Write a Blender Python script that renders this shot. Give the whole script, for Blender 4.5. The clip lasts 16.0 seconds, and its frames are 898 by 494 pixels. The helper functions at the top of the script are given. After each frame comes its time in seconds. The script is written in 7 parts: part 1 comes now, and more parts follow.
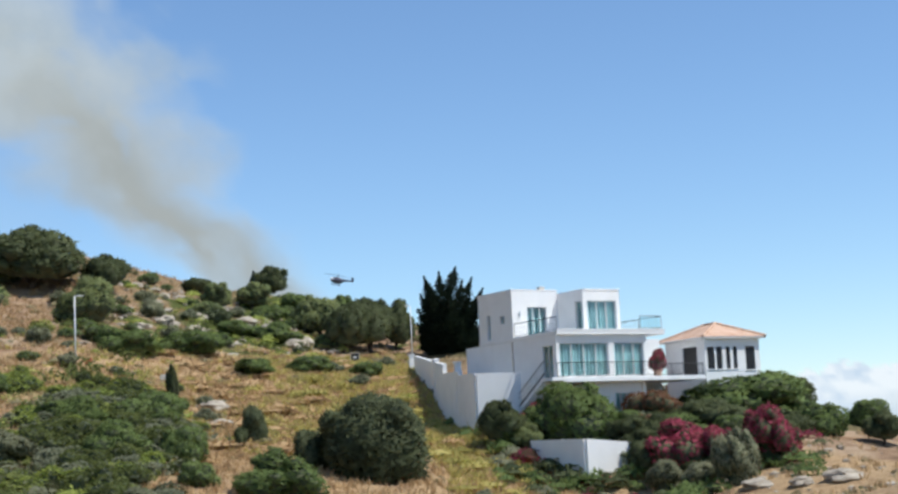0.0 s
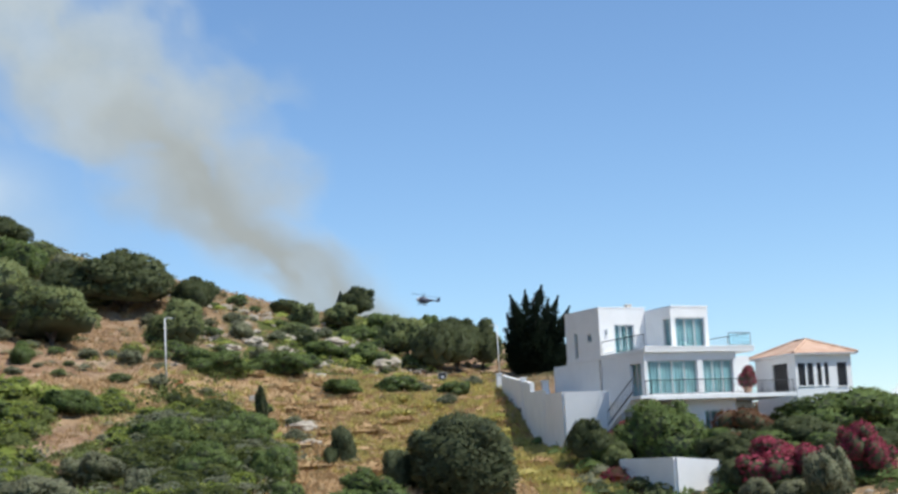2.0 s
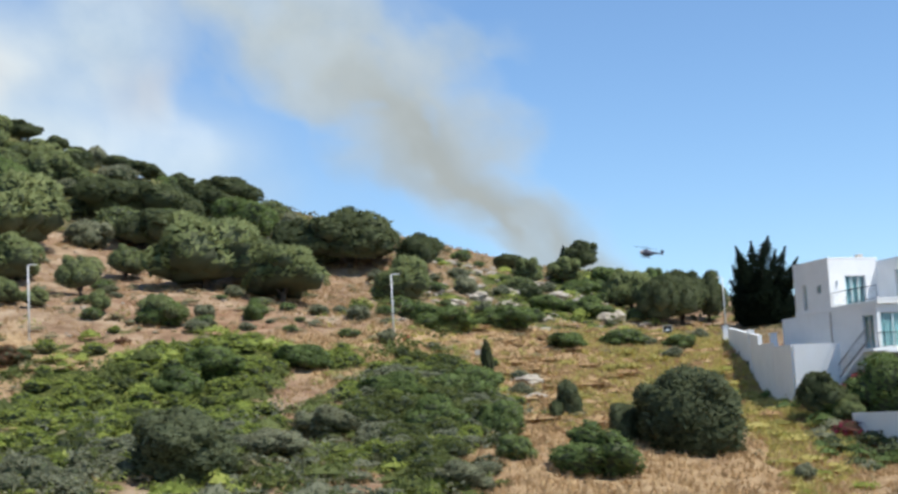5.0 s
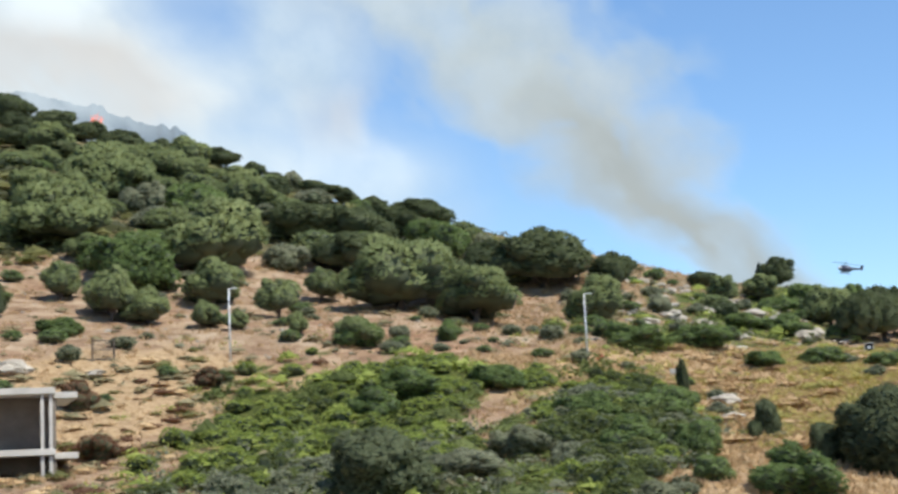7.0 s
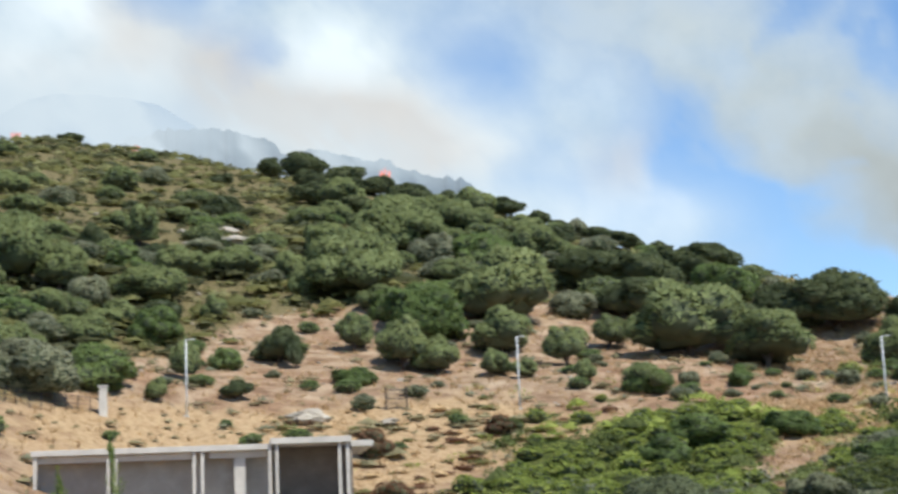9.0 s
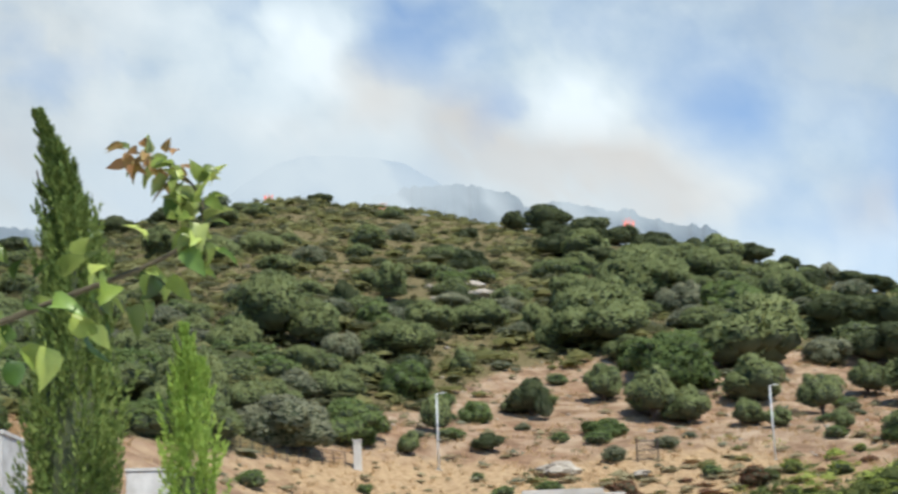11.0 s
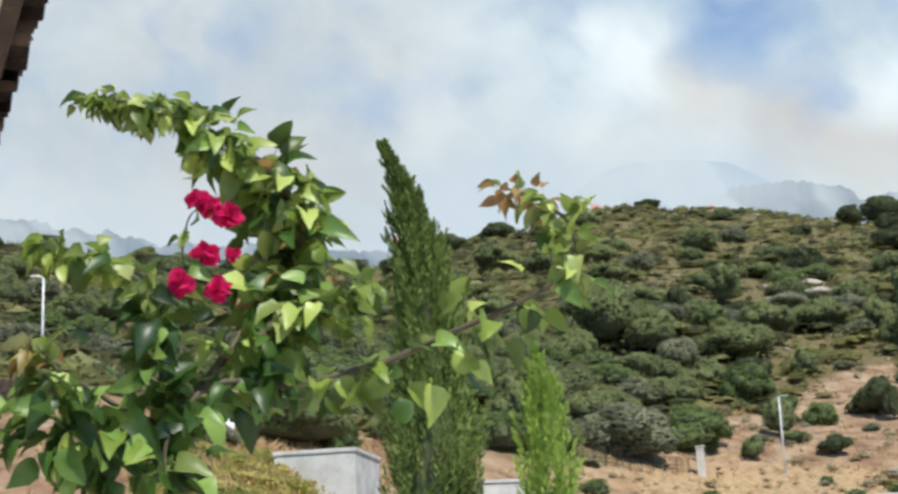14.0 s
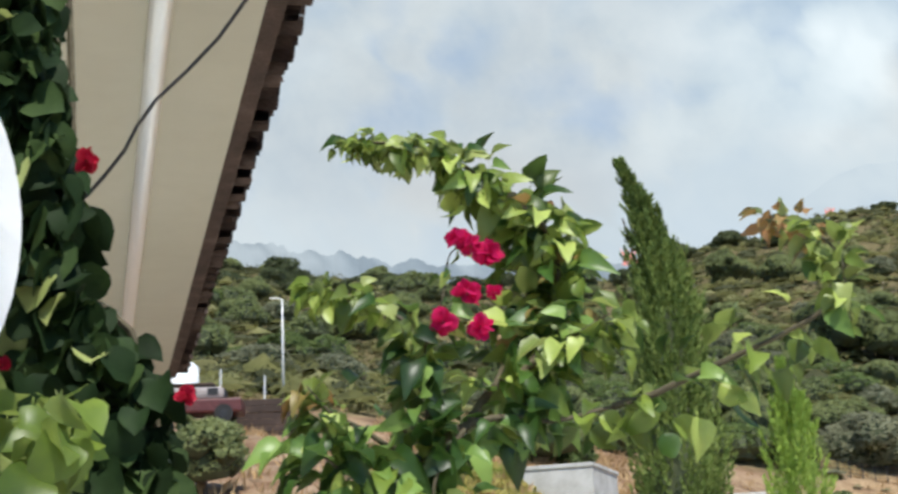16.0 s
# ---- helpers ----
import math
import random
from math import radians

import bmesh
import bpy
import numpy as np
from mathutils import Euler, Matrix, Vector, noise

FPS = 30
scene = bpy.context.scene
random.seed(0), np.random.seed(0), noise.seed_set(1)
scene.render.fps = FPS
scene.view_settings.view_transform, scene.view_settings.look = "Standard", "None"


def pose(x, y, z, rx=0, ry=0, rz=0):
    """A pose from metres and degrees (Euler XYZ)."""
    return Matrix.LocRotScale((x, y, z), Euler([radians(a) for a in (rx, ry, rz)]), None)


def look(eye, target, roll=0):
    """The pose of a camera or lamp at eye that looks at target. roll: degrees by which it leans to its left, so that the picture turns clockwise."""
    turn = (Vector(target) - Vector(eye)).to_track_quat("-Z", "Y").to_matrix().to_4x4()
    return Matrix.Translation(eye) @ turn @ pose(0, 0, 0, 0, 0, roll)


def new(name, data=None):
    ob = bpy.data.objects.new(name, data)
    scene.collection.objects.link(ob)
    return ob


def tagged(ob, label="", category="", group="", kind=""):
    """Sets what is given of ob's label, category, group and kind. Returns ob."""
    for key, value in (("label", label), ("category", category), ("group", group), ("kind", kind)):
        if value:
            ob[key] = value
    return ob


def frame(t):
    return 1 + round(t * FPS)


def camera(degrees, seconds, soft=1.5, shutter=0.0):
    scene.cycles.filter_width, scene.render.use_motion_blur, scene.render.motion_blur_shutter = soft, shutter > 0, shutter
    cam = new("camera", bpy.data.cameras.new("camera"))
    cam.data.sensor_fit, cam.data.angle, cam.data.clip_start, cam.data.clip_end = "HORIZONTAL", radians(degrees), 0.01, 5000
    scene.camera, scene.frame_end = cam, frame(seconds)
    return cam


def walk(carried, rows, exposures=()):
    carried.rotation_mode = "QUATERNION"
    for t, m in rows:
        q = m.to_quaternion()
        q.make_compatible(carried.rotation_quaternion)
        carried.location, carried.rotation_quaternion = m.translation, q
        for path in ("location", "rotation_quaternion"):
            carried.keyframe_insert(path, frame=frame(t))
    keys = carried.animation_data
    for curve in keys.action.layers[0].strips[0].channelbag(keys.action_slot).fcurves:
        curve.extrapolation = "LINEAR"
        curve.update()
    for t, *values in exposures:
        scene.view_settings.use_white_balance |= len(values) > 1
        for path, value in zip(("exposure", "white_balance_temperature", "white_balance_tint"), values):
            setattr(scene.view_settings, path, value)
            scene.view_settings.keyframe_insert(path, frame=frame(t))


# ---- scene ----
# ---- camera: a phone turned from right to left at arm's length on a terrace ----
EYE_Z = 6.0
ARM = 0.35
PATH = [  # seconds, turn to the left, tilt up, roll (degrees)
    (0, -0.00, 7.60, -2.78), (0.5, 0.50, 7.66, -2.84), (1, 1.27, 8.15, -3.03), (1.5, 2.16, 8.66, -3.07),
    (2, 3.14, 8.46, -3.06), (2.5, 4.03, 7.56, -3.08), (3, 5.18, 6.98, -2.94), (3.5, 6.55, 6.86, -2.92),
    (4, 8.16, 6.88, -2.85), (6.5, 16.62, 7.99, -2.87), (7, 18.52, 8.26, -2.74), (7.5, 20.73, 8.63, -2.68),
    (8, 23.42, 9.19, -2.68), (8.5, 26.12, 9.81, -2.60), (9, 29.04, 10.45, -2.37), (11.5, 40.73, 13.02, -2.43),
    (12, 43.59, 13.20, -2.73), (12.5, 45.69, 13.24, -2.52), (13, 47.33, 13.30, -2.74), (13.5, 48.79, 13.37, -2.62),
    (14, 50.51, 13.47, -2.54), (14.5, 52.49, 13.78, -2.63), (15, 54.81, 14.17, -2.60), (15.5, 57.05, 14.36, -2.45),
    (16, 59.14, 14.32, -2.26),
]


def eye_at(turn, t):
    a = radians(turn)
    lift = 0.08 * max(0.0, (t - 12.0) / 4.0)
    return Vector((-math.sin(a) * ARM, math.cos(a) * ARM, EYE_Z + lift))


def aim(t, turn, tilt, roll):
    e, a, b = eye_at(turn, t), radians(turn), radians(tilt)
    d = Vector((-math.sin(a) * math.cos(b), math.cos(a) * math.cos(b), math.sin(b)))
    return look(e, e + d * 10.0, roll)


cam = camera(32.20, 16.0, soft=2.7, shutter=0.5)
walk(cam, [(t, aim(t, a, b, c)) for t, a, b, c in PATH], exposures=[(0.0, 0.02, 6300, 7), (4.0, 0.08, 6300, 7), (7.0, 0.25, 6250, 6), (8.2, 0.3, 6250, 6), (9.2, 0.22, 6250, 6), (12.0, 0.18, 6300, 6), (16.0, 0.14, 6350, 6)])

# ---- light: clear summer sky, high sun from the right ----
SUN_AZ, SUN_EL = 106.0, 58.0
world = bpy.data.worlds.new("sky")
scene.world = world
world.use_nodes = True
wn = world.node_tree.nodes
sky = wn.new("ShaderNodeTexSky")
sky.sky_type, sky.sun_disc = "NISHITA", False
sky.sun_elevation, sky.sun_rotation = radians(SUN_EL), radians(SUN_AZ)
sky.altitude = 400
sky.air_density, sky.dust_density, sky.ozone_density = 1.0, 0.0, 5.5
wn["Background"].inputs["Strength"].default_value = 0.15
world.node_tree.links.new(sky.outputs[0], wn["Background"].inputs["Color"])
sun = new("sun", bpy.data.lights.new("sun", "SUN"))
sun.data.energy, sun.data.angle, sun.data.color = 5.0, radians(0.6), (1.0, 0.95, 0.87)
sun.matrix_world = look((math.sin(radians(SUN_AZ)) * math.cos(radians(SUN_EL)) * 100,
                         math.cos(radians(SUN_AZ)) * math.cos(radians(SUN_EL)) * 100,
                         math.sin(radians(SUN_EL)) * 100), (0, 0, 0))


# ---- materials ----
def srgb(r, g, b):
    return tuple(((c / 255 + 0.055) / 1.055) ** 2.4 if c > 10 else c / 255 / 12.92 for c in (r, g, b)) + (1.0,)


class Nodes:
    """Short hand for a node material."""

    def __init__(self, name):
        self.m = bpy.data.materials.new(name)
        self.m.use_nodes = True
        self.t = self.m.node_tree
        self.b = self.t.nodes["Principled BSDF"]
        self.out = self.t.nodes["Material Output"]

    def add(self, kind, **kw):
        n = self.t.nodes.new(kind)
        for k, v in kw.items():
            n.inputs[k.replace("_", " ")].default_value = v
        return n

    def link(self, a, b):
        self.t.links.new(a, b)

    def noise(self, coord, scale, detail=4.0, rough=0.55):
        n = self.add("ShaderNodeTexNoise", Scale=scale, Detail=detail, Roughness=rough)
        self.link(coord, n.inputs["Vector"])
        return n.outputs["Fac"]

    def ramp(self, fac, stops):
        n = self.t.nodes.new("ShaderNodeValToRGB")
        e = n.color_ramp.elements
        while len(e) < len(stops):
            e.new(0.5)
        for el, (p, c) in zip(e, stops):
            el.position, el.color = p, c if len(c) == 4 else (*c, 1.0)
        self.link(fac, n.inputs["Fac"])
        return n.outputs["Color"]

    def mix(self, fac, a, b, how="MIX"):
        n = self.t.nodes.new("ShaderNodeMix")
        n.data_type, n.blend_type = "RGBA", how
        for s, i in ((fac, 0), (a, 6), (b, 7)):
            if hasattr(s, "is_linked"):
                self.link(s, n.inputs[i])
            elif i == 0:
                n.inputs[0].default_value = s
            else:
                n.inputs[i].default_value = s if len(s) == 4 else (*s, 1.0)
        return n.outputs[2]

    def math(self, op, a, b=0.0, clamp=False):
        n = self.t.nodes.new("ShaderNodeMath")
        n.operation, n.use_clamp = op, clamp
        for s, i in ((a, 0), (b, 1)):
            if hasattr(s, "is_linked"):
                self.link(s, n.inputs[i])
            else:
                n.inputs[i].default_value = s
        return n.outputs[0]

    def bump(self, height, strength, distance):
        n = self.add("ShaderNodeBump", Strength=strength, Distance=distance)
        self.link(height, n.inputs["Height"])
        self.link(n.outputs[0], self.b.inputs["Normal"])

    def position(self):
        return self.t.nodes.new("ShaderNodeNewGeometry").outputs["Position"]

    def local(self):
        return self.t.nodes.new("ShaderNodeTexCoord").outputs["Object"]

    def random(self):
        return self.t.nodes.new("ShaderNodeObjectInfo").outputs["Random"]

    def island(self):
        return self.t.nodes.new("ShaderNodeNewGeometry").outputs["Random Per Island"]

    def attr(self, name):
        n = self.t.nodes.new("ShaderNodeAttribute")
        n.attribute_name = name
        return n.outputs["Fac"]


def coat(name, a, b, c, scale=2.0, rough=0.85, metal=0.0, bump=0.2, depth=0.01, fine=12.0):
    """A painted, plastered or stony surface: grain at two scales and wear between three tones."""
    n = Nodes(name)
    p = n.local()
    broad, grain = n.noise(p, scale), n.noise(p, scale * fine, 6.0)
    col = n.ramp(broad, [(0.3, a), (0.55, b), (0.75, c)])
    n.link(n.mix(0.25, col, n.ramp(grain, [(0.3, a), (0.7, c)])), n.b.inputs["Base Color"])
    n.b.inputs["Roughness"].default_value, n.b.inputs["Metallic"].default_value = rough, metal
    n.bump(grain, bump, depth)
    return n.m


def leafy(name, dark, mid, light, rough=0.65, through_light=0.45, gloss=0.18, speck=0.25, fleck=0.35):
    """Foliage: varies from leaf to leaf, from plant to plant and over the crown; lets some light through."""
    n = Nodes(name)
    patch = n.noise(n.local(), 1.3, 3.0)
    k = n.math("ADD", n.math("MULTIPLY", n.island(), speck), n.math("MULTIPLY", patch, 1.05 - speck))
    k = n.math("ADD", k, n.math("MULTIPLY", n.random(), 0.22))
    k = n.math("ADD", k, n.math("MULTIPLY", n.math("SUBTRACT", n.noise(n.local(), 42.0, 3.0, 0.7), 0.5), fleck))
    col = n.ramp(k, [(0.3, dark), (0.6, mid), (0.95, light)])
    n.link(col, n.b.inputs["Base Color"])
    n.b.inputs["Roughness"].default_value = rough
    n.b.inputs["Specular IOR Level"].default_value = gloss
    tr = n.t.nodes.new("ShaderNodeBsdfTranslucent")
    n.link(n.mix(0.5, col, light), tr.inputs["Color"])
    ms = n.t.nodes.new("ShaderNodeMixShader")
    ms.inputs[0].default_value = through_light
    n.link(n.b.outputs[0], ms.inputs[1])
    n.link(tr.outputs[0], ms.inputs[2])
    n.link(ms.outputs[0], n.out.inputs["Surface"])
    return n.m


M_OLIVE = leafy("foliage_olive", (0.115, 0.138, 0.058), (0.208, 0.242, 0.1), (0.315, 0.345, 0.15), speck=0.15, fleck=0.25)
M_DARK = leafy("foliage_dark", (0.033, 0.041, 0.018), (0.092, 0.112, 0.05), (0.165, 0.185, 0.09), speck=0.18)
M_GREEN = leafy("foliage_green", (0.06, 0.088, 0.027), (0.14, 0.195, 0.062), (0.245, 0.3, 0.11))
M_SAGE = leafy("foliage_sage", (0.125, 0.13, 0.078), (0.235, 0.24, 0.15), (0.33, 0.33, 0.215))
M_FIR = leafy("foliage_conifer", (0.006, 0.012, 0.008), (0.014, 0.024, 0.015), (0.03, 0.045, 0.026))
M_BRACT = leafy("bracts_far", (0.04, 0.055, 0.022), (0.25, 0.03, 0.065), (0.44, 0.09, 0.14), speck=0.6)
M_RUST = leafy("foliage_rust", (0.08, 0.035, 0.02), (0.17, 0.085, 0.05), (0.26, 0.15, 0.085))
M_BARK = coat("bark", (0.05, 0.035, 0.025), (0.09, 0.065, 0.05), (0.14, 0.11, 0.085), 6.0, 0.95, bump=0.6)
# crown cores: shade between the leaf clumps put into a darker colour
M_CORESHADE = coat("crown_shade_core", (0.05, 0.06, 0.03), (0.078, 0.09, 0.045), (0.11, 0.122, 0.064), 3.0, 1.0, bump=0.5)
M_WHITE = coat("white_render", (0.74, 0.74, 0.73), (0.8, 0.797, 0.79), (0.84, 0.837, 0.83), 0.7, 0.85, bump=0.08)
M_CONCRETE = coat("bare_concrete", (0.43, 0.39, 0.34), (0.54, 0.495, 0.435), (0.62, 0.575, 0.51), 0.9, 0.9, bump=0.25)
M_BLOCK = coat("block_infill", (0.15, 0.122, 0.098), (0.2, 0.165, 0.135), (0.26, 0.218, 0.18), 1.2, 0.95, bump=0.3)
M_POLE = coat("galvanised_pole", (0.64, 0.64, 0.63), (0.72, 0.72, 0.71), (0.78, 0.78, 0.76), 3.0, 0.5, 0.1, bump=0.05)
M_TILE = coat("clay_tile", (0.46, 0.27, 0.18), (0.56, 0.37, 0.26), (0.63, 0.46, 0.36), 1.5, 0.85, bump=0.3)
M_FRAME = coat("white_frame", (0.6, 0.62, 0.63), (0.66, 0.68, 0.69), (0.7, 0.72, 0.73), 4.0, 0.45, bump=0.03)
M_IRON = coat("dark_iron", (0.03, 0.03, 0.033), (0.045, 0.045, 0.05), (0.07, 0.065, 0.065), 8.0, 0.5, 0.6, bump=0.1)
M_SHUTTER = coat("dark_wood", (0.01, 0.01, 0.012), (0.016, 0.016, 0.019), (0.026, 0.025, 0.026), 5.0, 0.6, bump=0.1)
M_ROCK = coat("limestone", (0.25, 0.205, 0.155), (0.39, 0.335, 0.265), (0.53, 0.47, 0.385), 1.1, 0.95, bump=0.6, depth=0.04)
M_CURTAIN = coat("sea_green_curtain", (0.30, 0.52, 0.58), (0.42, 0.64, 0.68), (0.58, 0.74, 0.77), 1.0, 0.9, bump=0.02)
M_RED = coat("red_paint", (0.4, 0.05, 0.03), (0.5, 0.07, 0.04), (0.6, 0.12, 0.07), 3.0, 0.5, bump=0.02)


def glass(name, tint, rough=0.03):
    n = Nodes(name)
    n.b.inputs["Base Color"].default_value = (*tint, 1)
    n.b.inputs["Roughness"].default_value = rough
    n.b.inputs["Transmission Weight"].default_value = 1.0
    n.b.inputs["IOR"].default_value = 1.45
    return n.m


M_GLASS = glass("window_glass", (0.8, 0.95, 0.97))


# ---- building helpers ----
def mesh_of(name, bm, mat, smooth=False):
    me = bpy.data.meshes.new(name)
    bm.to_mesh(me)
    bm.free()
    me.materials.append(mat)
    if smooth:
        me.polygons.foreach_set("use_smooth", [True] * len(me.polygons))
    return me


def part(name, bm, mat, parent, label="", smooth=False):
    """Links a bmesh as one mesh object under a thing or a part."""
    ob = new(name, mesh_of(name, bm, mat, smooth))
    ob.parent = parent
    return tagged(ob, label)


def shared(name, me, parent, m):
    ob = new(name, me)
    ob.parent = parent
    ob.matrix_basis = m
    return ob


def thing(name, m, label, category, group="", kind=""):
    ob = new(name)
    ob.matrix_basis = m
    ob.empty_display_size = 0.2
    return tagged(ob, label, category, group, kind)


def box(bm, x0, x1, y0, y1, z0, z1):
    v = [bm.verts.new((x, y, z)) for z in (z0, z1) for x, y in ((x0, y0), (x1, y0), (x1, y1), (x0, y1))]
    for f in ((3, 2, 1, 0), (4, 5, 6, 7), (0, 1, 5, 4), (1, 2, 6, 5), (2, 3, 7, 6), (3, 0, 4, 7)):
        bm.faces.new([v[i] for i in f])
    return bm


def boxes(*rows, bevel=0.0):
    bm = bmesh.new()
    for r in rows:
        box(bm, *r)
    if bevel:
        bmesh.ops.bevel(bm, geom=bm.edges[:], offset=bevel, segments=2, affect="EDGES", profile=0.6)
    return bm


def pierced(axis, a0, a1, b0, b1, z0, z1, holes):
    """A wall along x or y from a0 to a1, b0..b1 thick, with openings (a, a, z, z) through it."""
    bm = bmesh.new()
    xs = sorted({a0, a1, *[h[0] for h in holes], *[h[1] for h in holes]})
    zs = sorted({z0, z1, *[h[2] for h in holes], *[h[3] for h in holes]})
    for i in range(len(xs) - 1):
        for j in range(len(zs) - 1):
            ca, cz = (xs[i] + xs[i + 1]) / 2, (zs[j] + zs[j + 1]) / 2
            if any(h[0] < ca < h[1] and h[2] < cz < h[3] for h in holes):
                continue
            if axis == "x":
                box(bm, xs[i], xs[i + 1], b0, b1, zs[j], zs[j + 1])
            else:
                box(bm, b0, b1, xs[i], xs[i + 1], zs[j], zs[j + 1])
    bmesh.ops.remove_doubles(bm, verts=bm.verts[:], dist=0.001)
    bm.verts.index_update()
    twin = {}
    for f in bm.faces:
        twin.setdefault(tuple(sorted(v.index for v in f.verts)), []).append(f)
    bmesh.ops.delete(bm, geom=[f for g in twin.values() if len(g) > 1 for f in g], context="FACES")
    return bm


def tube(bm, pts, radii, sides=8):
    """A tapered tube along points, closed at both ends."""
    rings = []
    for i, p in enumerate(pts):
        p = Vector(p)
        d = (Vector(pts[min(i + 1, len(pts) - 1)]) - Vector(pts[max(i - 1, 0)])).normalized()
        s = d.orthogonal().normalized() if not rings else (side - d * side.dot(d)).normalized()
        side = s
        c = d.cross(s)
        rings.append([bm.verts.new(p + (s * math.cos(k * math.tau / sides) + c * math.sin(k * math.tau / sides)) * radii[i]) for k in range(sides)])
    for a, b in zip(rings, rings[1:]):
        for k in range(sides):
            bm.faces.new((a[k], a[(k + 1) % sides], b[(k + 1) % sides], b[k]))
    bm.faces.new(rings[0][::-1])
    bm.faces.new(rings[-1])
    return bm


def polar(az, r, z=0.0):
    """A place by its angle to the left of the y axis (degrees) and its distance."""
    return Vector((-math.sin(radians(az)) * r, math.cos(radians(az)) * r, z))


# ---- terrain: a hillside whose foot, track and ridge are set out by angle and distance ----
# angle | foot: distance, rise | track: distance, rise | ridge: distance, rise (rise in degrees from eye level)
LAND_A = [
    (-40, 55, -3.0, 100, -2.0, 160, -0.5), (-22, 60, -2.5, 95, -0.9, 150, 0.1), (-15.5, 66, -2.4, 92, -0.6, 150, 0.25),
    (-12.5, 72, -2.2, 94, -0.3, 145, 0.5), (-8, 82, -2.0, 96, 0.2, 150, 1.6), (-3, 85, -1.75, 99, 0.75, 155, 3.4),
    (-0.9, 80, -1.6, 102, 0.8, 165, 4.4), (1.6, 74, -1.5, 147, 3.55, 178, 4.9), (5, 70, -1.5, 138, 3.55, 190, 5.7),
    (8.2, 69, -1.4, 127, 3.55, 188, 6.35), (11.4, 68, -1.4, 117, 3.7, 182, 7.25), (13.7, 68, -1.5, 111, 3.85, 182, 7.75)]
LAND_B = [
    (18.8, 68, -1.5, 108, 4, 205, 8.9), (23, 70, -1, 107, 4.15, 222, 10.2), (27, 72, -0.6, 106, 4.2, 240, 11.5),
    (31.5, 74, -0.4, 104, 4.4, 258, 12.45), (38.8, 75, 0.12, 102, 4.62, 285, 13.87), (44, 72, 1.35, 96, 5.05, 300, 14.55),
    (48.3, 66, 2.28, 90, 5.78, 286, 13.68), (53, 52, 4, 85, 6.4, 268, 12.7), (56, 47, 5.46, 82, 6.96, 270, 12.76), (59, 45, 6.41, 79, 7.51, 272, 12.71),
    (65.4, 45, 6.62, 74, 8.52, 268, 13.32), (75, 44, 6.3, 70, 9.3, 255, 14.3), (95, 40, 2.3, 62, 7.3, 250, 12.3),
    (130, 40, -4, 80, -3, 250, -1), (180, 40, -6, 80, -4.5, 250, -2), (320, 55, -3, 100, -2, 160, -0.5)]
LAND = np.array(sorted(LAND_A + LAND_B))


def ripple(x, y):
    """Uneven ground, a few waves laid over one another."""
    s = 0.0
    for k, (fx, fy, a, q) in enumerate(((0.11, 0.07, 0.55, 0.3), (-0.08, 0.15, 0.5, 1.7), (0.31, -0.22, 0.22, 2.9), (0.19, 0.41, 0.2, 4.2),
                                        (0.83, 0.57, 0.08, 0.9), (-0.71, 1.13, 0.07, 5.1), (1.9, -1.3, 0.03, 3.3), (1.2, 2.3, 0.03, 1.1))):
        s = s + a * np.sin(fx * x + fy * y + q + 1.3 * np.sin(0.37 * fx * y - 0.21 * fy * x + k))
    return s


def land(x, y, rough=True):
    """Height of the ground at x, y (numpy arrays or numbers)."""
    x, y = np.atleast_1d(np.asarray(x, float)), np.atleast_1d(np.asarray(y, float))
    r = np.hypot(x, y)
    az = np.degrees(np.arctan2(-x, y))
    az = np.where(az < -40, az + 360, az)
    c = [np.interp(az, LAND[:, 0], LAND[:, k]) for k in range(1, 7)]
    zb, zm, zs = (EYE_Z + c[k] * np.tan(np.radians(c[k + 1])) for k in (0, 2, 4))
    R = [0 * r, 0 * r + 14, c[0], c[2], c[4], c[4] * 1.15, c[4] * 2.2, 0 * r + 1500, 0 * r + 4700]
    Z = [0 * r + 0.6, 0 * r + 0.4, zb, zm, zs, zs - 4, zs * 0.5, 0 * r - 4, 0 * r - 12]
    S = [(Z[i + 1] - Z[i]) / (R[i + 1] - R[i]) for i in range(8)]
    T = [S[0]] + [np.where(S[i - 1] * S[i] > 0, 2 * S[i - 1] * S[i] / np.where(S[i - 1] + S[i] == 0, 1, S[i - 1] + S[i]), 0) for i in range(1, 8)] + [S[7]]
    z = 0 * r
    for i in range(8):
        h = R[i + 1] - R[i]
        u = (r - R[i]) / h
        end = 0.9 * S[3] if i == 3 else T[i + 1]  # the ridge is a fairly sharp crest
        f = Z[i] * (1 + 2 * u) * (1 - u) ** 2 + T[i] * h * u * (1 - u) ** 2 + Z[i + 1] * u * u * (3 - 2 * u) + end * h * u * u * (u - 1)
        z = np.where((r >= R[i]) & (r < R[i + 1]), f, z)
    if rough:
        z = z + ripple(x, y) * np.clip((r - 25) / 40, 0, 1) * 0.6
    return z


def gz(x, y):
    return float(land(x, y)[0])


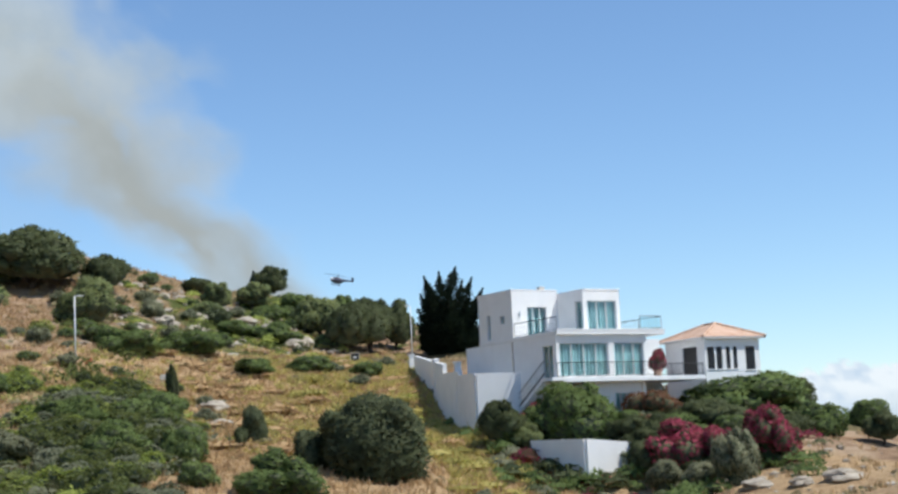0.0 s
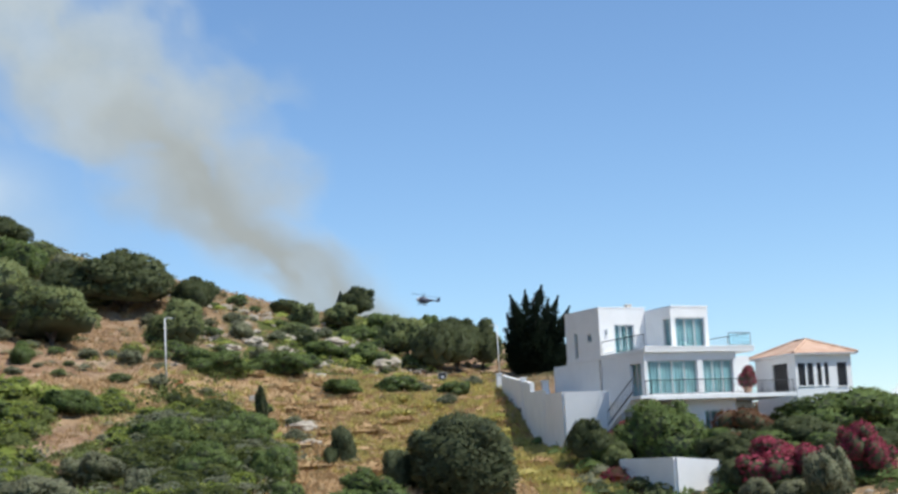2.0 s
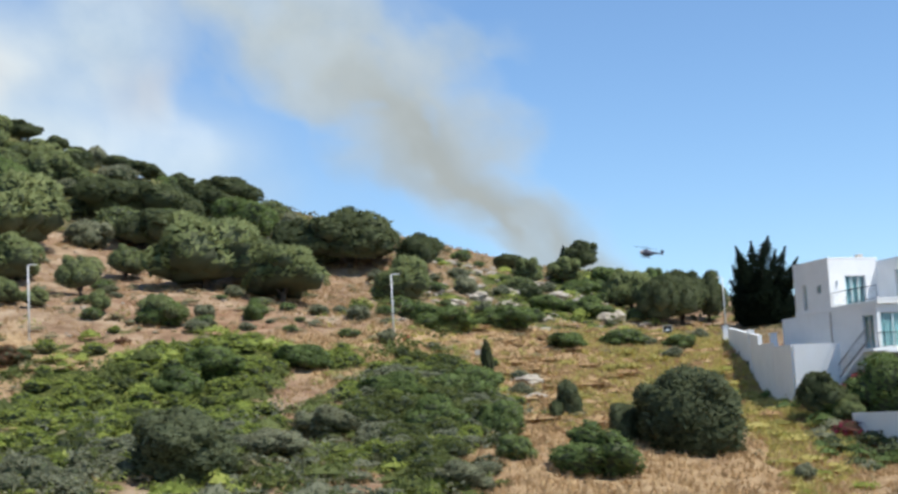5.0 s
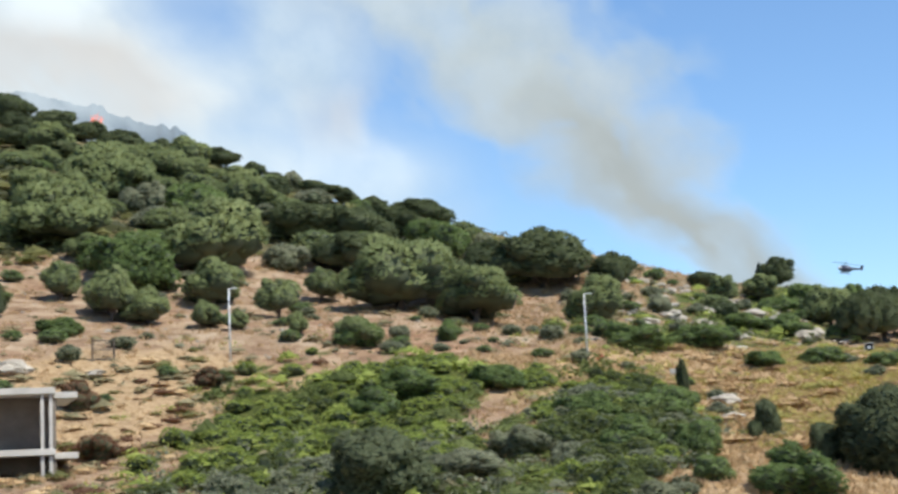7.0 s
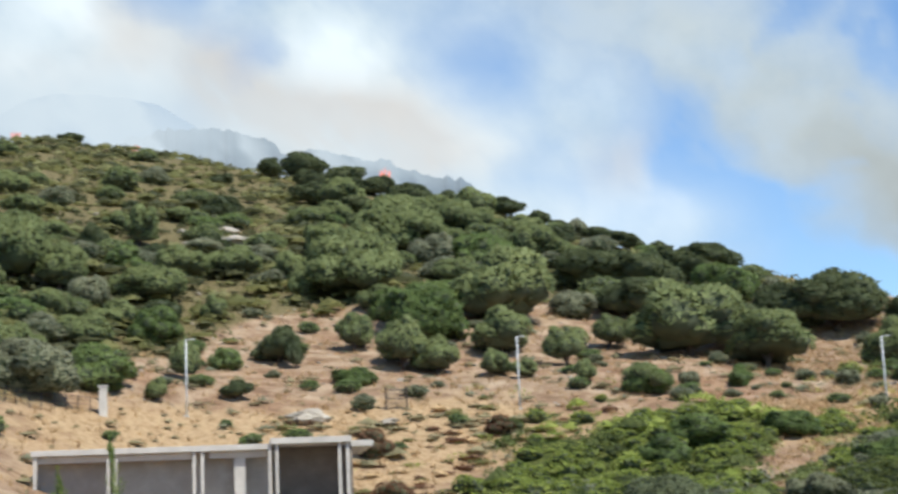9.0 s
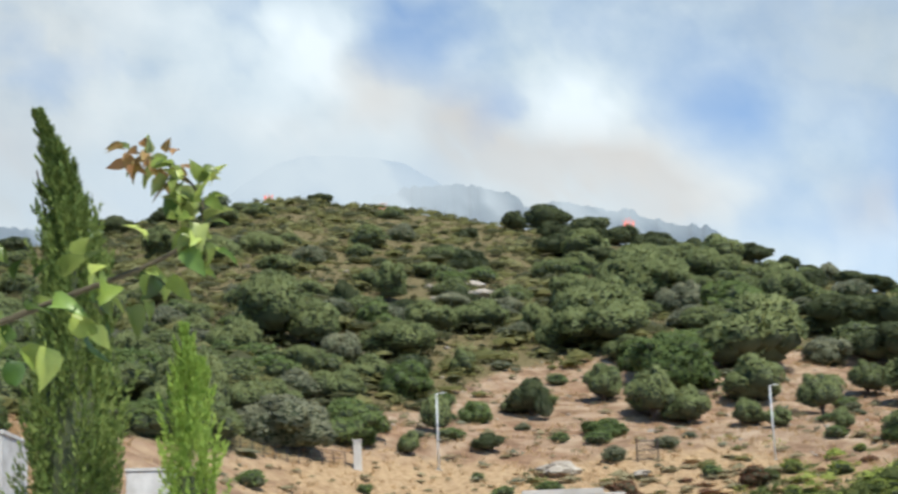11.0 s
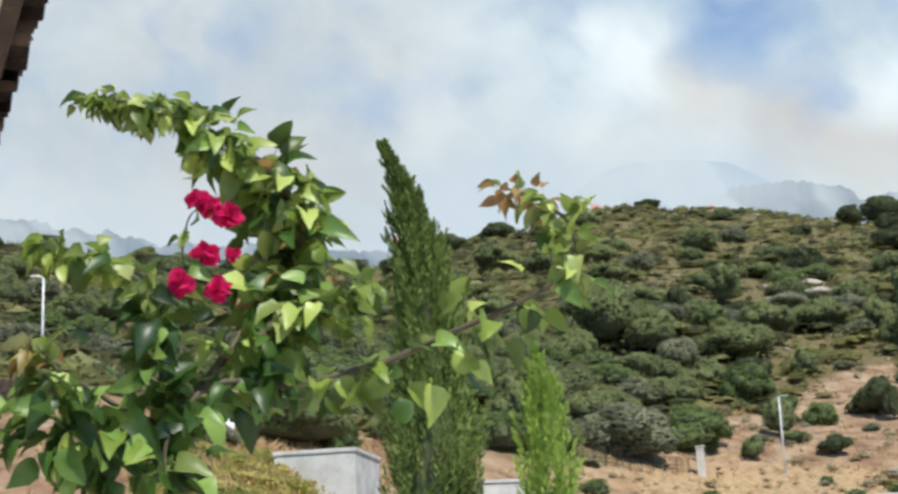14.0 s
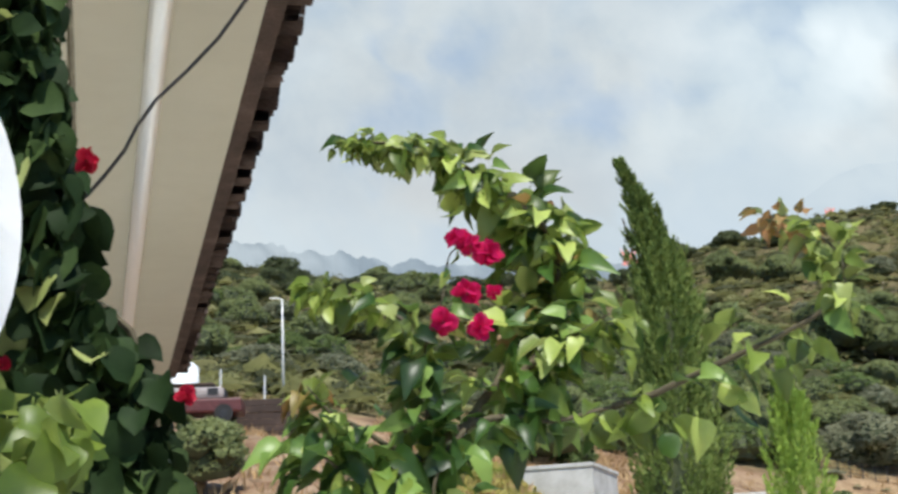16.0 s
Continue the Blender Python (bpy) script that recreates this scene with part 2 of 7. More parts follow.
# ---- ground sheet: fine over the hillside in view, coarse elsewhere, out to the horizon ----
def cover(x, y):
    """Weights of what grows on the ground: creeper, straw, low scrub (0..1 each)."""
    r, az = np.hypot(x, y), np.degrees(np.arctan2(-x, y))
    track = np.interp(az, LAND[:, 0], LAND[:, 3])
    q = r / track
    wob = 0.5 * np.sin(0.21 * x + 0.13 * y) + 0.5 * np.sin(0.17 * y - 0.29 * x + 1.0)

    def blob(a, b, sa, sb):
        return np.exp(-(((az - a) / sa) ** 2) - (((q - b) / sb) ** 2))

    creep = 1.3 * blob(22, 0.80, 5.0, 0.16) + 1.4 * blob(12.5, 0.77, 2.5, 0.16) + 0.8 * blob(20, 0.93, 3.5, 0.06) + 0.75 * blob(8, 1.13, 6.5, 0.08)
    straw_low = np.clip((14 - az) / 3, 0, 1) * np.clip((0.98 - q) / 0.05, 0, 1)
    creep = creep + 0.5 * blob(27, 0.7, 4, 0.1) + 0.7 * blob(6, 1.32, 5, 0.12) - 0.7 * blob(17.2, 0.86, 0.9, 0.12) + 0.25 * wob * (creep > 0.25)
    creep = creep + 0.42 * np.sin(0.55 * x + 0.31 * y) * np.sin(0.47 * y - 0.33 * x + 2.0) * (creep > 0.2) + 0.3 * np.sin(1.3 * x - 0.9 * y) * np.sin(1.1 * y + 0.7 * x + 1.0) * (creep > 0.2)
    straw = np.interp(az, [3, 16, 22, 50], [0.75, 0.75, 0.4, 0.4]) * np.exp(-(((q - 0.96) / 0.06) ** 2)) * (az > 3) + 1.0 * blob(3.0, 0.85, 3.4, 0.16) + 0.6 * blob(13, 0.96, 3.5, 0.10) + 0.2 * wob
    straw = straw + 0.6 * blob(36, 0.9, 8, 0.12) + 0.5 * blob(29, 0.96, 6, 0.07) + 0.8 * blob(9, 0.85, 2.5, 0.15) + 0.8 * blob(56, 0.7, 3.5, 0.25) + 0.55 * straw_low
    up = np.interp(az, [10, 17, 22, 30, 36, 40, 44, 48], [2.2, 1.62, 1.45, 1.42, 1.32, 1.22, 1.08, 1.0])
    scrub = np.clip((q + 0.06 * wob - up) / 0.12 + 0.5, 0, 1) * np.clip((az - 10) / 6, 0, 1)
    scrub = np.maximum(scrub, 0.8 * np.clip((q - 1.28) / 0.15, 0, 1) * (az < 8))
    scrub = np.maximum(scrub, (0.42 + 0.2 * wob) * np.clip((q - 1.06) / 0.08, 0, 1) * np.clip((17 - az) / 4, 0, 1))
    return np.clip(creep, 0, 1), np.clip(straw, 0, 1), np.clip(scrub, 0, 1)


def ground_material():
    n = Nodes("hillside_ground")
    p = n.position()
    big, mid, fine, grit = n.noise(p, 0.09, 5.0), n.noise(p, 0.45, 6.0, 0.62), n.noise(p, 2.6, 6.0, 0.68), n.noise(p, 11.0, 4.0, 0.7)
    soil = n.ramp(mid, [(0.26, (0.13, 0.075, 0.045)), (0.42, (0.29, 0.195, 0.128)), (0.56, (0.415, 0.31, 0.215)), (0.78, (0.53, 0.435, 0.335))])
    red = n.ramp(mid, [(0.3, (0.16, 0.075, 0.04)), (0.55, (0.34, 0.185, 0.105)), (0.75, (0.46, 0.30, 0.19))])
    soil = n.mix(n.math("MULTIPLY", n.math("SUBTRACT", big, 0.48), 3.0, True), soil, red)
    straw = n.ramp(fine, [(0.25, (0.2, 0.125, 0.065)), (0.5, (0.45, 0.32, 0.19)), (0.75, (0.6, 0.47, 0.3))])
    herb = n.ramp(fine, [(0.25, (0.028, 0.04, 0.013)), (0.5, (0.08, 0.10, 0.028)), (0.78, (0.22, 0.22, 0.075))])
    maquis = n.ramp(fine, [(0.25, (0.07, 0.065, 0.03)), (0.5, (0.17, 0.145, 0.075)), (0.75, (0.30, 0.25, 0.14))])

    def gate(weight, noise_out, lo, hi):
        s = n.math("ADD", weight, n.math("SUBTRACT", noise_out, 0.5))
        return n.math("MULTIPLY", n.math("SUBTRACT", s, lo), 1.0 / (hi - lo), True)

    col = n.mix(gate(n.attr("straw"), mid, 0.32, 0.62), soil, straw)
    col = n.mix(gate(n.attr("scrub"), big, 0.3, 0.6), col, maquis)
    col = n.mix(gate(n.attr("creep"), mid, 0.3, 0.55), col, herb)
    speck = n.math("MULTIPLY", n.math("SUBTRACT", fine, 0.58), 6.0, True)
    col = n.mix(n.math("MULTIPLY", speck, 0.45), col, (0.13, 0.10, 0.045))
    col = n.mix(0.35, col, n.ramp(grit, [(0.3, (0.12, 0.08, 0.045)), (0.7, (0.62, 0.5, 0.36))]), "SOFT_LIGHT")
    n.link(col, n.b.inputs["Base Color"])
    n.b.inputs["Roughness"].default_value = 0.97
    n.b.inputs["Specular IOR Level"].default_value = 0.1
    n.bump(n.math("ADD", fine, n.math("MULTIPLY", grit, 0.4)), 0.9, 0.22)
    return n.m


def build_ground():
    az = np.concatenate([np.arange(-180, -24, 6.0), np.arange(-24, 80, 0.28), np.arange(80, 180, 5.0)])
    rr = np.concatenate([np.array([0.0, 4, 8, 14, 20, 27, 34, 41, 47]), np.arange(52, 175, 0.8), np.arange(175, 320, 1.6), np.geomspace(320, 4700, 30)])
    A, Rr = np.meshgrid(np.radians(az), rr)
    x, y = -np.sin(A) * Rr, np.cos(A) * Rr
    z = land(x.ravel(), y.ravel())
    co = np.stack([x.ravel(), y.ravel(), z], 1)
    na, nr = len(az), len(rr)
    i = np.arange(nr - 1)[:, None] * na + np.arange(na)[None, :]
    j = np.arange(nr - 1)[:, None] * na + (np.arange(na)[None, :] + 1) % na
    quads = np.stack([i, j, j + na, i + na], -1).reshape(-1, 4)[:, ::-1]
    me = bpy.data.meshes.new("ground")
    me.from_pydata(co.tolist(), [], quads.tolist())
    for name, w in zip(("creep", "straw", "scrub"), cover(co[:, 0], co[:, 1])):
        me.attributes.new(name, "FLOAT", "POINT").data.foreach_set("value", w.astype(np.float32))
    me.polygons.foreach_set("use_smooth", [True] * len(me.polygons))
    me.materials.append(ground_material())
    me.validate()
    return tagged(new("ground", me), "dry sandy hillside with straw, creeper and low scrub", "ground", kind="structure")


build_ground()

# ---- plants of the hillside ----
rng = np.random.default_rng(7)


def leaf_cards(pts, nrm, size, rng, stretch=1.5, lean=0.6):
    """Small pointed leaf clumps, one for each point, turned roughly along the normals."""
    k = len(pts)
    d = nrm + rng.normal(0, lean, (k, 3))
    d /= np.linalg.norm(d, axis=1, keepdims=True)
    s = np.cross(d, rng.normal(0, 1, (k, 3)))
    s /= np.linalg.norm(s, axis=1, keepdims=True) + 1e-9
    q = np.cross(d, s)
    sz = (size * rng.uniform(0.6, 1.4, k))[:, None]
    a, b = s * sz * 0.5 * stretch, q * sz * 0.5
    up = d * sz * 0.25
    return np.stack([pts - a, pts - b + up, pts + a, pts + b + up], 1).reshape(-1, 3)


def slivers(pts, nrm, size, rng, up=0.35, lean=0.85):
    """Narrow three-cornered sprigs that stand out along the normals and rise a little."""
    k = len(pts)
    d = nrm * 0.5 + rng.normal(0, lean, (k, 3)) + np.array([0, 0, up])
    d /= np.linalg.norm(d, axis=1, keepdims=True)
    s = np.cross(d, nrm + rng.normal(0, 0.5, (k, 3)))
    s /= np.linalg.norm(s, axis=1, keepdims=True) + 1e-9
    sz = (size * rng.uniform(0.5, 1.4, k))[:, None]
    return np.stack([pts - s * sz * 0.33 - d * sz * 0.45, pts + s * sz * 0.33 - d * sz * 0.45, pts + d * sz * 0.8], 1).reshape(-1, 3)


def card_mesh(name, v, mat, extra=None, corners=4, inner=None):
    """A mesh of separate leaf clumps, with an optional core of other faces (vertices, faces)."""
    k = len(v) // corners
    faces = np.arange(corners * k).reshape(k, corners).tolist()
    vs = v.tolist()
    if extra:
        off = len(vs)
        vs += extra[0]
        faces += [[i + off for i in f] for f in extra[1]]
    me = bpy.data.meshes.new(name)
    me.from_pydata(vs, [], faces)
    me.materials.append(mat)
    if extra and inner:
        me.materials.append(inner)
        me.polygons.foreach_set("material_index", [0] * k + [1] * len(extra[1]))
    return me


def core_shape(lobes, rng, shrink=0.8, detail=2, floor_z=0.02):
    """The dense inside of a crown: one lump for each lobe."""
    vs, fs = [], []
    for c, r in lobes:
        bm = bmesh.new()
        bmesh.ops.create_icosphere(bm, subdivisions=detail, radius=1.0)
        off = len(vs)
        for v in bm.verts:
            k = shrink * (1 + 0.16 * noise.noise(v.co * 2.3 + Vector(c) * 5))
            p = np.array(c) + np.array(v.co) * np.array(r) * k
            vs.append([p[0], p[1], max(p[2], floor_z)])
        fs += [[v.index + off for v in f.verts] for f in bm.faces]
        bm.free()
    return vs, fs


def crown_mesh(name, mat, seed, lobes=9, cards=1900, size=0.07, low=0.0, detail=2, spread=1.0):
    """A crown one unit wide and one high: a wind-clipped dome with swellings, covered with leaf clumps; low: how far it stands off the ground."""
    rng = np.random.default_rng(seed)
    mid = 0.30 + 0.6 * low
    tall = 0.6 - 0.45 * low
    lean = rng.uniform(0.02, 0.1)
    L = [((rng.uniform(-0.06, 0.06), rng.uniform(-0.06, 0.06), mid), (0.31 + 0.2 * (1 - spread), 0.31 + 0.2 * (1 - spread), tall * (0.84 + 0.3 * (1 - spread))))]
    turn = rng.uniform(0, math.tau)
    for i in range(7):
        a = turn + math.tau * (i + rng.uniform(-0.4, 0.4)) / 7
        d, k = rng.uniform(0.2, 0.33) * spread, rng.uniform(0.13, 0.24)
        L.append(((math.cos(a) * d, math.sin(a) * d, mid + tall * rng.uniform(-0.12, 0.4)), (k * rng.uniform(0.95, 1.25), k * rng.uniform(0.95, 1.25), k * rng.uniform(1.15, 1.75) * (1 - 0.3 * low))))
    for i in range(3):
        a, d, k = turn + math.tau * (i + rng.uniform(-0.3, 0.3)) / 3, rng.uniform(0.05, 0.17), rng.uniform(0.14, 0.2)
        L.append(((math.cos(a) * d + lean, math.sin(a) * d, mid + tall * rng.uniform(0.4, 0.68)), (k * 1.2, k * 1.1, k * rng.uniform(1.2, 1.6))))
    big = len(L)
    for i in range(lobes):
        c0, r0 = L[rng.integers(1, big)]
        q = rng.normal(0, 1, 3)
        q[2] = abs(q[2]) * 0.8
        q /= np.linalg.norm(q)
        k = rng.uniform(0.05, 0.1)
        L.append((tuple(np.array(c0) + q * np.array(r0) * 0.9), (k * 1.2, k * 1.2, k * 1.7)))
    w = np.array([r[0] * r[2] for c, r in L])
    total = int(cards * 2.6)
    pick = rng.choice(len(L), total, p=w / w.sum())
    n = rng.normal(0, 1, (total, 3))
    n /= np.linalg.norm(n, axis=1, keepdims=True)
    n[:, 2] = np.where((n[:, 2] < -0.3) & (low > 0), -n[:, 2], n[:, 2])
    c, r = np.array([L[i][0] for i in pick]), np.array([L[i][1] for i in pick])
    p = c + n * r * (rng.uniform(0.95, 1.03, (total, 1)) + 0.13 * rng.uniform(0, 1, (total, 1)) * (rng.uniform(0, 1, (total, 1)) > 0.82))
    keep = (p[:, 2] > low * 0.6 + 0.01) & (n[:, 2] > -0.7)
    for lc, lr in L:
        keep &= (((p - np.array(lc)) / np.array(lr)) ** 2).sum(1) > 0.74
    keep &= np.cumsum(keep) <= cards
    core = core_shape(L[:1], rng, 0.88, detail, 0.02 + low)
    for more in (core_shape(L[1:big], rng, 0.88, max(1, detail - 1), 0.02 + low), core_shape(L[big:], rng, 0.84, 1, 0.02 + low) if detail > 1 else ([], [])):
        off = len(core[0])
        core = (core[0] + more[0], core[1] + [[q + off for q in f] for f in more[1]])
    me = card_mesh(name, slivers(p[keep], n[keep], size, rng), mat, core, 3, M_CORESHADE)
    me.polygons.foreach_set("use_smooth", [True] * len(me.polygons))
    wide = np.percentile(np.abs(p[:, :2]), 97) * 2
    me.transform(Matrix.Diagonal((1.0 / wide, 1.0 / wide, 1.0 / np.percentile(p[:, 2], 99), 1)))
    soft_normals(me, np.repeat(n[keep], 3, 0))
    return me


def soft_normals(me, n):
    """Shades the leaf clumps like the rounded mass that they make up."""
    k = len(n)
    v = np.empty(len(me.vertices) * 3)
    me.vertices.foreach_get("normal", v)
    v = v.reshape(-1, 3)
    v[:k] = n + rng.normal(0, 0.2, (k, 3)) + np.array([0, 0, 0.12])
    v /= np.linalg.norm(v, axis=1, keepdims=True) + 1e-9
    me.normals_split_custom_set_from_vertices(v.tolist())


def trunk_mesh(name, seed):
    r = random.Random(seed)
    bm = bmesh.new()
    tube(bm, [(0, 0, -0.12), (0.02, 0, 0.1), (0.03, 0.02, 0.28), (0.0, 0.03, 0.5)], [0.06, 0.042, 0.035, 0.02], 7)
    for i in range(4):
        a = math.tau * i / 4 + r.uniform(-0.4, 0.4)
        tube(bm, [(0.02, 0.01, 0.16), (math.cos(a) * 0.1, math.sin(a) * 0.1, 0.34), (math.cos(a) * 0.22, math.sin(a) * 0.22, 0.55)], [0.03, 0.02, 0.009], 5)
    return mesh_of(name, bm, M_BARK, True)


M_JUNIPER = leafy("foliage_fine_dark", (0.042, 0.052, 0.025), (0.118, 0.138, 0.07), (0.19, 0.21, 0.115))
TRUNKS = [trunk_mesh("trunk", s) for s in (1, 2)]
KINDS = {}
for key, mat, n_lobes, n_cards, size, low, label in (
        ("o", M_OLIVE, 14, 2900, 0.057, 0.17, "rounded grey-green wild olive bush on the dry slope"),
        ("d", M_DARK, 14, 2900, 0.057, 0.22, "dark green mastic tree with a dense crown"),
        ("g", M_GREEN, 16, 3300, 0.058, 0.0, "bright green leafy bush on the slope"),
        ("s", M_SAGE, 12, 3200, 0.06, 0.0, "grey half-dry shrub among the dry grass"),
        ("t", M_OLIVE, 9, 2500, 0.05, 0.28, "old wild olive tree with a bare lower trunk"),
        ("j", M_JUNIPER, 7, 5600, 0.047, 0.0, "large dark fine-leaved mastic bush on the bank"),
        ("b", M_BRACT, 12, 2600, 0.055, 0.0, "magenta bougainvillea bush in full flower by the villa"),
        ("r", M_RUST, 10, 2400, 0.055, 0.0, "reddish-brown shrub below the villa's balcony")):
    KINDS[key] = ([crown_mesh("crown", mat, 10 * ord(key) + i, n_lobes, n_cards, size, low, spread=0.72 if key == "j" else 1.0) for i in range(5)], label)


def plant(kind, x, y, w, h, name="bush", group="bushes on the hillside"):
    meshes, label = KINDS[kind]
    k = int(abs(x * 7.3 + y * 3.1)) % 5
    lift = 0.09 * h
    m = Matrix.LocRotScale((x, y, gz(x, y) - lift), Euler((0.14 * math.sin(x * 5.1), 0.14 * math.sin(y * 4.3), (x * 1.7 + y * 2.3) % math.tau)), (w * (0.92 + 0.16 * math.sin(x * 3.7)), w * (0.9 + 0.16 * math.sin(y * 2.9)), h * (1.12 if kind in "ot" else 0.97)))
    e = thing(name, m, label, "tree" if name == "tree" else "bush", group)
    shared("trunk", TRUNKS[k % 2], e, Matrix())
    shared("crown", meshes[k], e, Matrix())
    return e


for row in (
        ('o', -79.8, 125.2, 9.5, 6.1),
        ('g', -67.3, 116.4, 7.8, 4.7),
        ('o', -95.4, 159.1, 9.1, 5.8),
        ('o', -97.5, 179.8, 7.7, 4.8),
        ('g', -84.1, 159.7, 8.8, 4.2),
        ('o', -81.8, 168.7, 7.0, 4.4),
        ('o', -64.7, 127.0, 10.2, 6.4),
        ('d', -69.7, 157.2, 9.7, 5.0),
        ('d', -64.3, 159.0, 7.7, 4.7),
        ('d', -63.3, 169.1, 7.5, 4.2),
        ('d', -68.0, 191.8, 8.4, 4.0),
        ('d', -83.0, 202.7, 4.1, 2.7),
        ('d', -78.5, 201.2, 4.9, 2.7),
        ('d', -73.1, 197.9, 4.8, 2.6),
        ('o', -45.4, 122.9, 10.2, 6.0),
        ('d', -45.3, 132.5, 6.6, 4.9),
        ('d', -55.9, 139.2, 7.4, 4.8),
        ('g', -61.7, 155.7, 2.8, 2.9),
        ('g', -53.4, 155.6, 6.8, 4.8),
        ('s', -47.2, 152.9, 3.9, 3.7),
        ('t', -38.6, 121.0, 7.2, 4.6),
        ('d', -39.1, 143.8, 10.2, 6.1),
        ('d', -43.6, 144.6, 6.2, 4.6),
):
    plant(*row)

for row in (
        ('d', -32.7, 146.4, 5.3, 3.9),
        ('o', -41.3, 143.7, 2.5, 2.3),
        ('t', -68.8, 107.4, 3.1, 3.1),
        ('t', -61.7, 102.9, 4.1, 3.8),
        ('o', -59.4, 104.5, 3.3, 2.8),
        ('o', -58.6, 113.8, 5.3, 3.6),
        ('o', -54.8, 105.0, 2.7, 1.9),
        ('o', -52.0, 104.2, 1.7, 1.4),
        ('t', -51.5, 111.2, 3.2, 3.0),
        ('t', -53.3, 123.5, 3.5, 2.7),
        ('o', -46.7, 103.7, 1.8, 1.6),
        ('o', -41.8, 103.1, 3.2, 2.0),
        ('g', -37.4, 111.1, 1.8, 1.5),
        ('s', -61.3, 134.7, 4.4, 2.9),
        ('s', -86.3, 151.1, 5.2, 4.1),
        ('s', -40.3, 108.0, 1.4, 1.2),
        ('g', -61.1, 95.4, 3.0, 1.2),
        ('d', -68.4, 98.3, 1.5, 2.6),
        ('o', -30.1, 128.5, 3.7, 3.8),
        ('s', -27.5, 141.9, 2.3, 1.9),
):
    plant(*row)

for row in (
        ('g', -30.7, 114.7, 1.4, 1.1),
        ('d', -44.5, 154.2, 3.6, 2.5),
        ('d', -118.4, 200.1, 5.2, 3.8),
        ('d', -111.2, 200.8, 5.3, 3.4),
        ('d', -113.4, 214.9, 4.0, 2.7),
        ('d', -104.5, 206.0, 5.4, 3.2),
        ('d', -125.2, 185.8, 6.7, 3.7),
        ('d', -115.2, 180.4, 5.6, 3.0),
        ('d', -141.5, 219.9, 6.1, 3.3),
        ('d', -142.4, 209.7, 5.7, 3.8),
        ('o', -104.1, 193.8, 7.4, 4.5),
        ('s', -93.5, 207.4, 3.6, 3.0),
        ('d', -89.0, 204.5, 5.2, 2.3),
        ('d', -97.9, 203.1, 5.1, 3.0),
        ('d', -94.1, 202.7, 4.2, 2.3),
        ('d', -86.2, 204.0, 4.2, 2.2),
        ('o', -97.7, 147.0, 6.0, 3.6),
        ('d', -134.9, 219.9, 5.8, 3.4),
        ('o', -108.3, 189.8, 5.7, 3.4),
        ('o', -113.7, 171.2, 6.2, 2.9),
):
    plant(*row)

for row in (
        ('o', -92.0, 187.1, 6.3, 3.6),
        ('o', -78.6, 143.4, 5.5, 3.2),
        ('o', -83.5, 122.8, 4.5, 2.7),
        ('o', -75.1, 121.1, 3.7, 2.2),
        ('o', -60.4, 141.6, 4.0, 2.2),
):
    plant(*row)

for row in (
        ('o', -52.8, 34.9, 4.3, 2.0),
        ('o', -56.1, 34.8, 2.2, 1.3),
        ('o', -72.2, 52.5, 3.0, 2.1),
        ('g', -53.8, 37.8, 1.7, 1.3),
        ('s', -41.1, 24.3, 1.6, 0.9),
        ('o', -67.8, 51.6, 2.6, 1.7),
):
    plant(*row)

for row in (
        ('r', -46.2, 89.0, 2.6, 1.2),
        # shrub put in place of a dark shadowed hollow in the eroded bank
        ('r', -44.2, 72.6, 2.2, 1.4),
        ('r', -50.2, 80.1, 2.1, 1.8),
):
    plant(*row)

for row in (
        ('j', -4.35, 82.8, 4.8, 4.4),
        ('j', -7.9, 84.0, 1.7, 2.3),
        ('j', -11.8, 92.2, 1.4, 2.3),
        ('d', -12.3, 89.7, 1.0, 1.3),
        ('g', -8.4, 72.8, 4.1, 2.3),
        ('j', -25.1, 63.7, 3.9, 3.3),
        ('g', -41.8, 103.1, 3.2, 2.0),
        ('g', -37.2, 110.1, 1.8, 1.5),
        ('s', -27.4, 141.9, 2.4, 1.8),
        ('s', -30.4, 113.8, 1.8, 1.2),
        ('d', -18.9, 105.6, 1.0, 2.9),
        ('s', -13.6, 67.4, 2.8, 1.3),
        ('s', 1.1, 78.5, 1.3, 0.9),
        ('g', -12.4, 74.0, 1.7, 1.2),
        ('g', -17.2, 79.7, 4.0, 2.2),
        ('g', -21.6, 88.1, 3.7, 1.8),
        ('g', -29.2, 96.4, 3.4, 1.6),
        ('g', -33.7, 90.2, 4.0, 1.9),
        ('g', -34.0, 85.5, 3.1, 1.8),
        ('g', -17.9, 93.0, 3.9, 2.2),
):
    plant(*row)

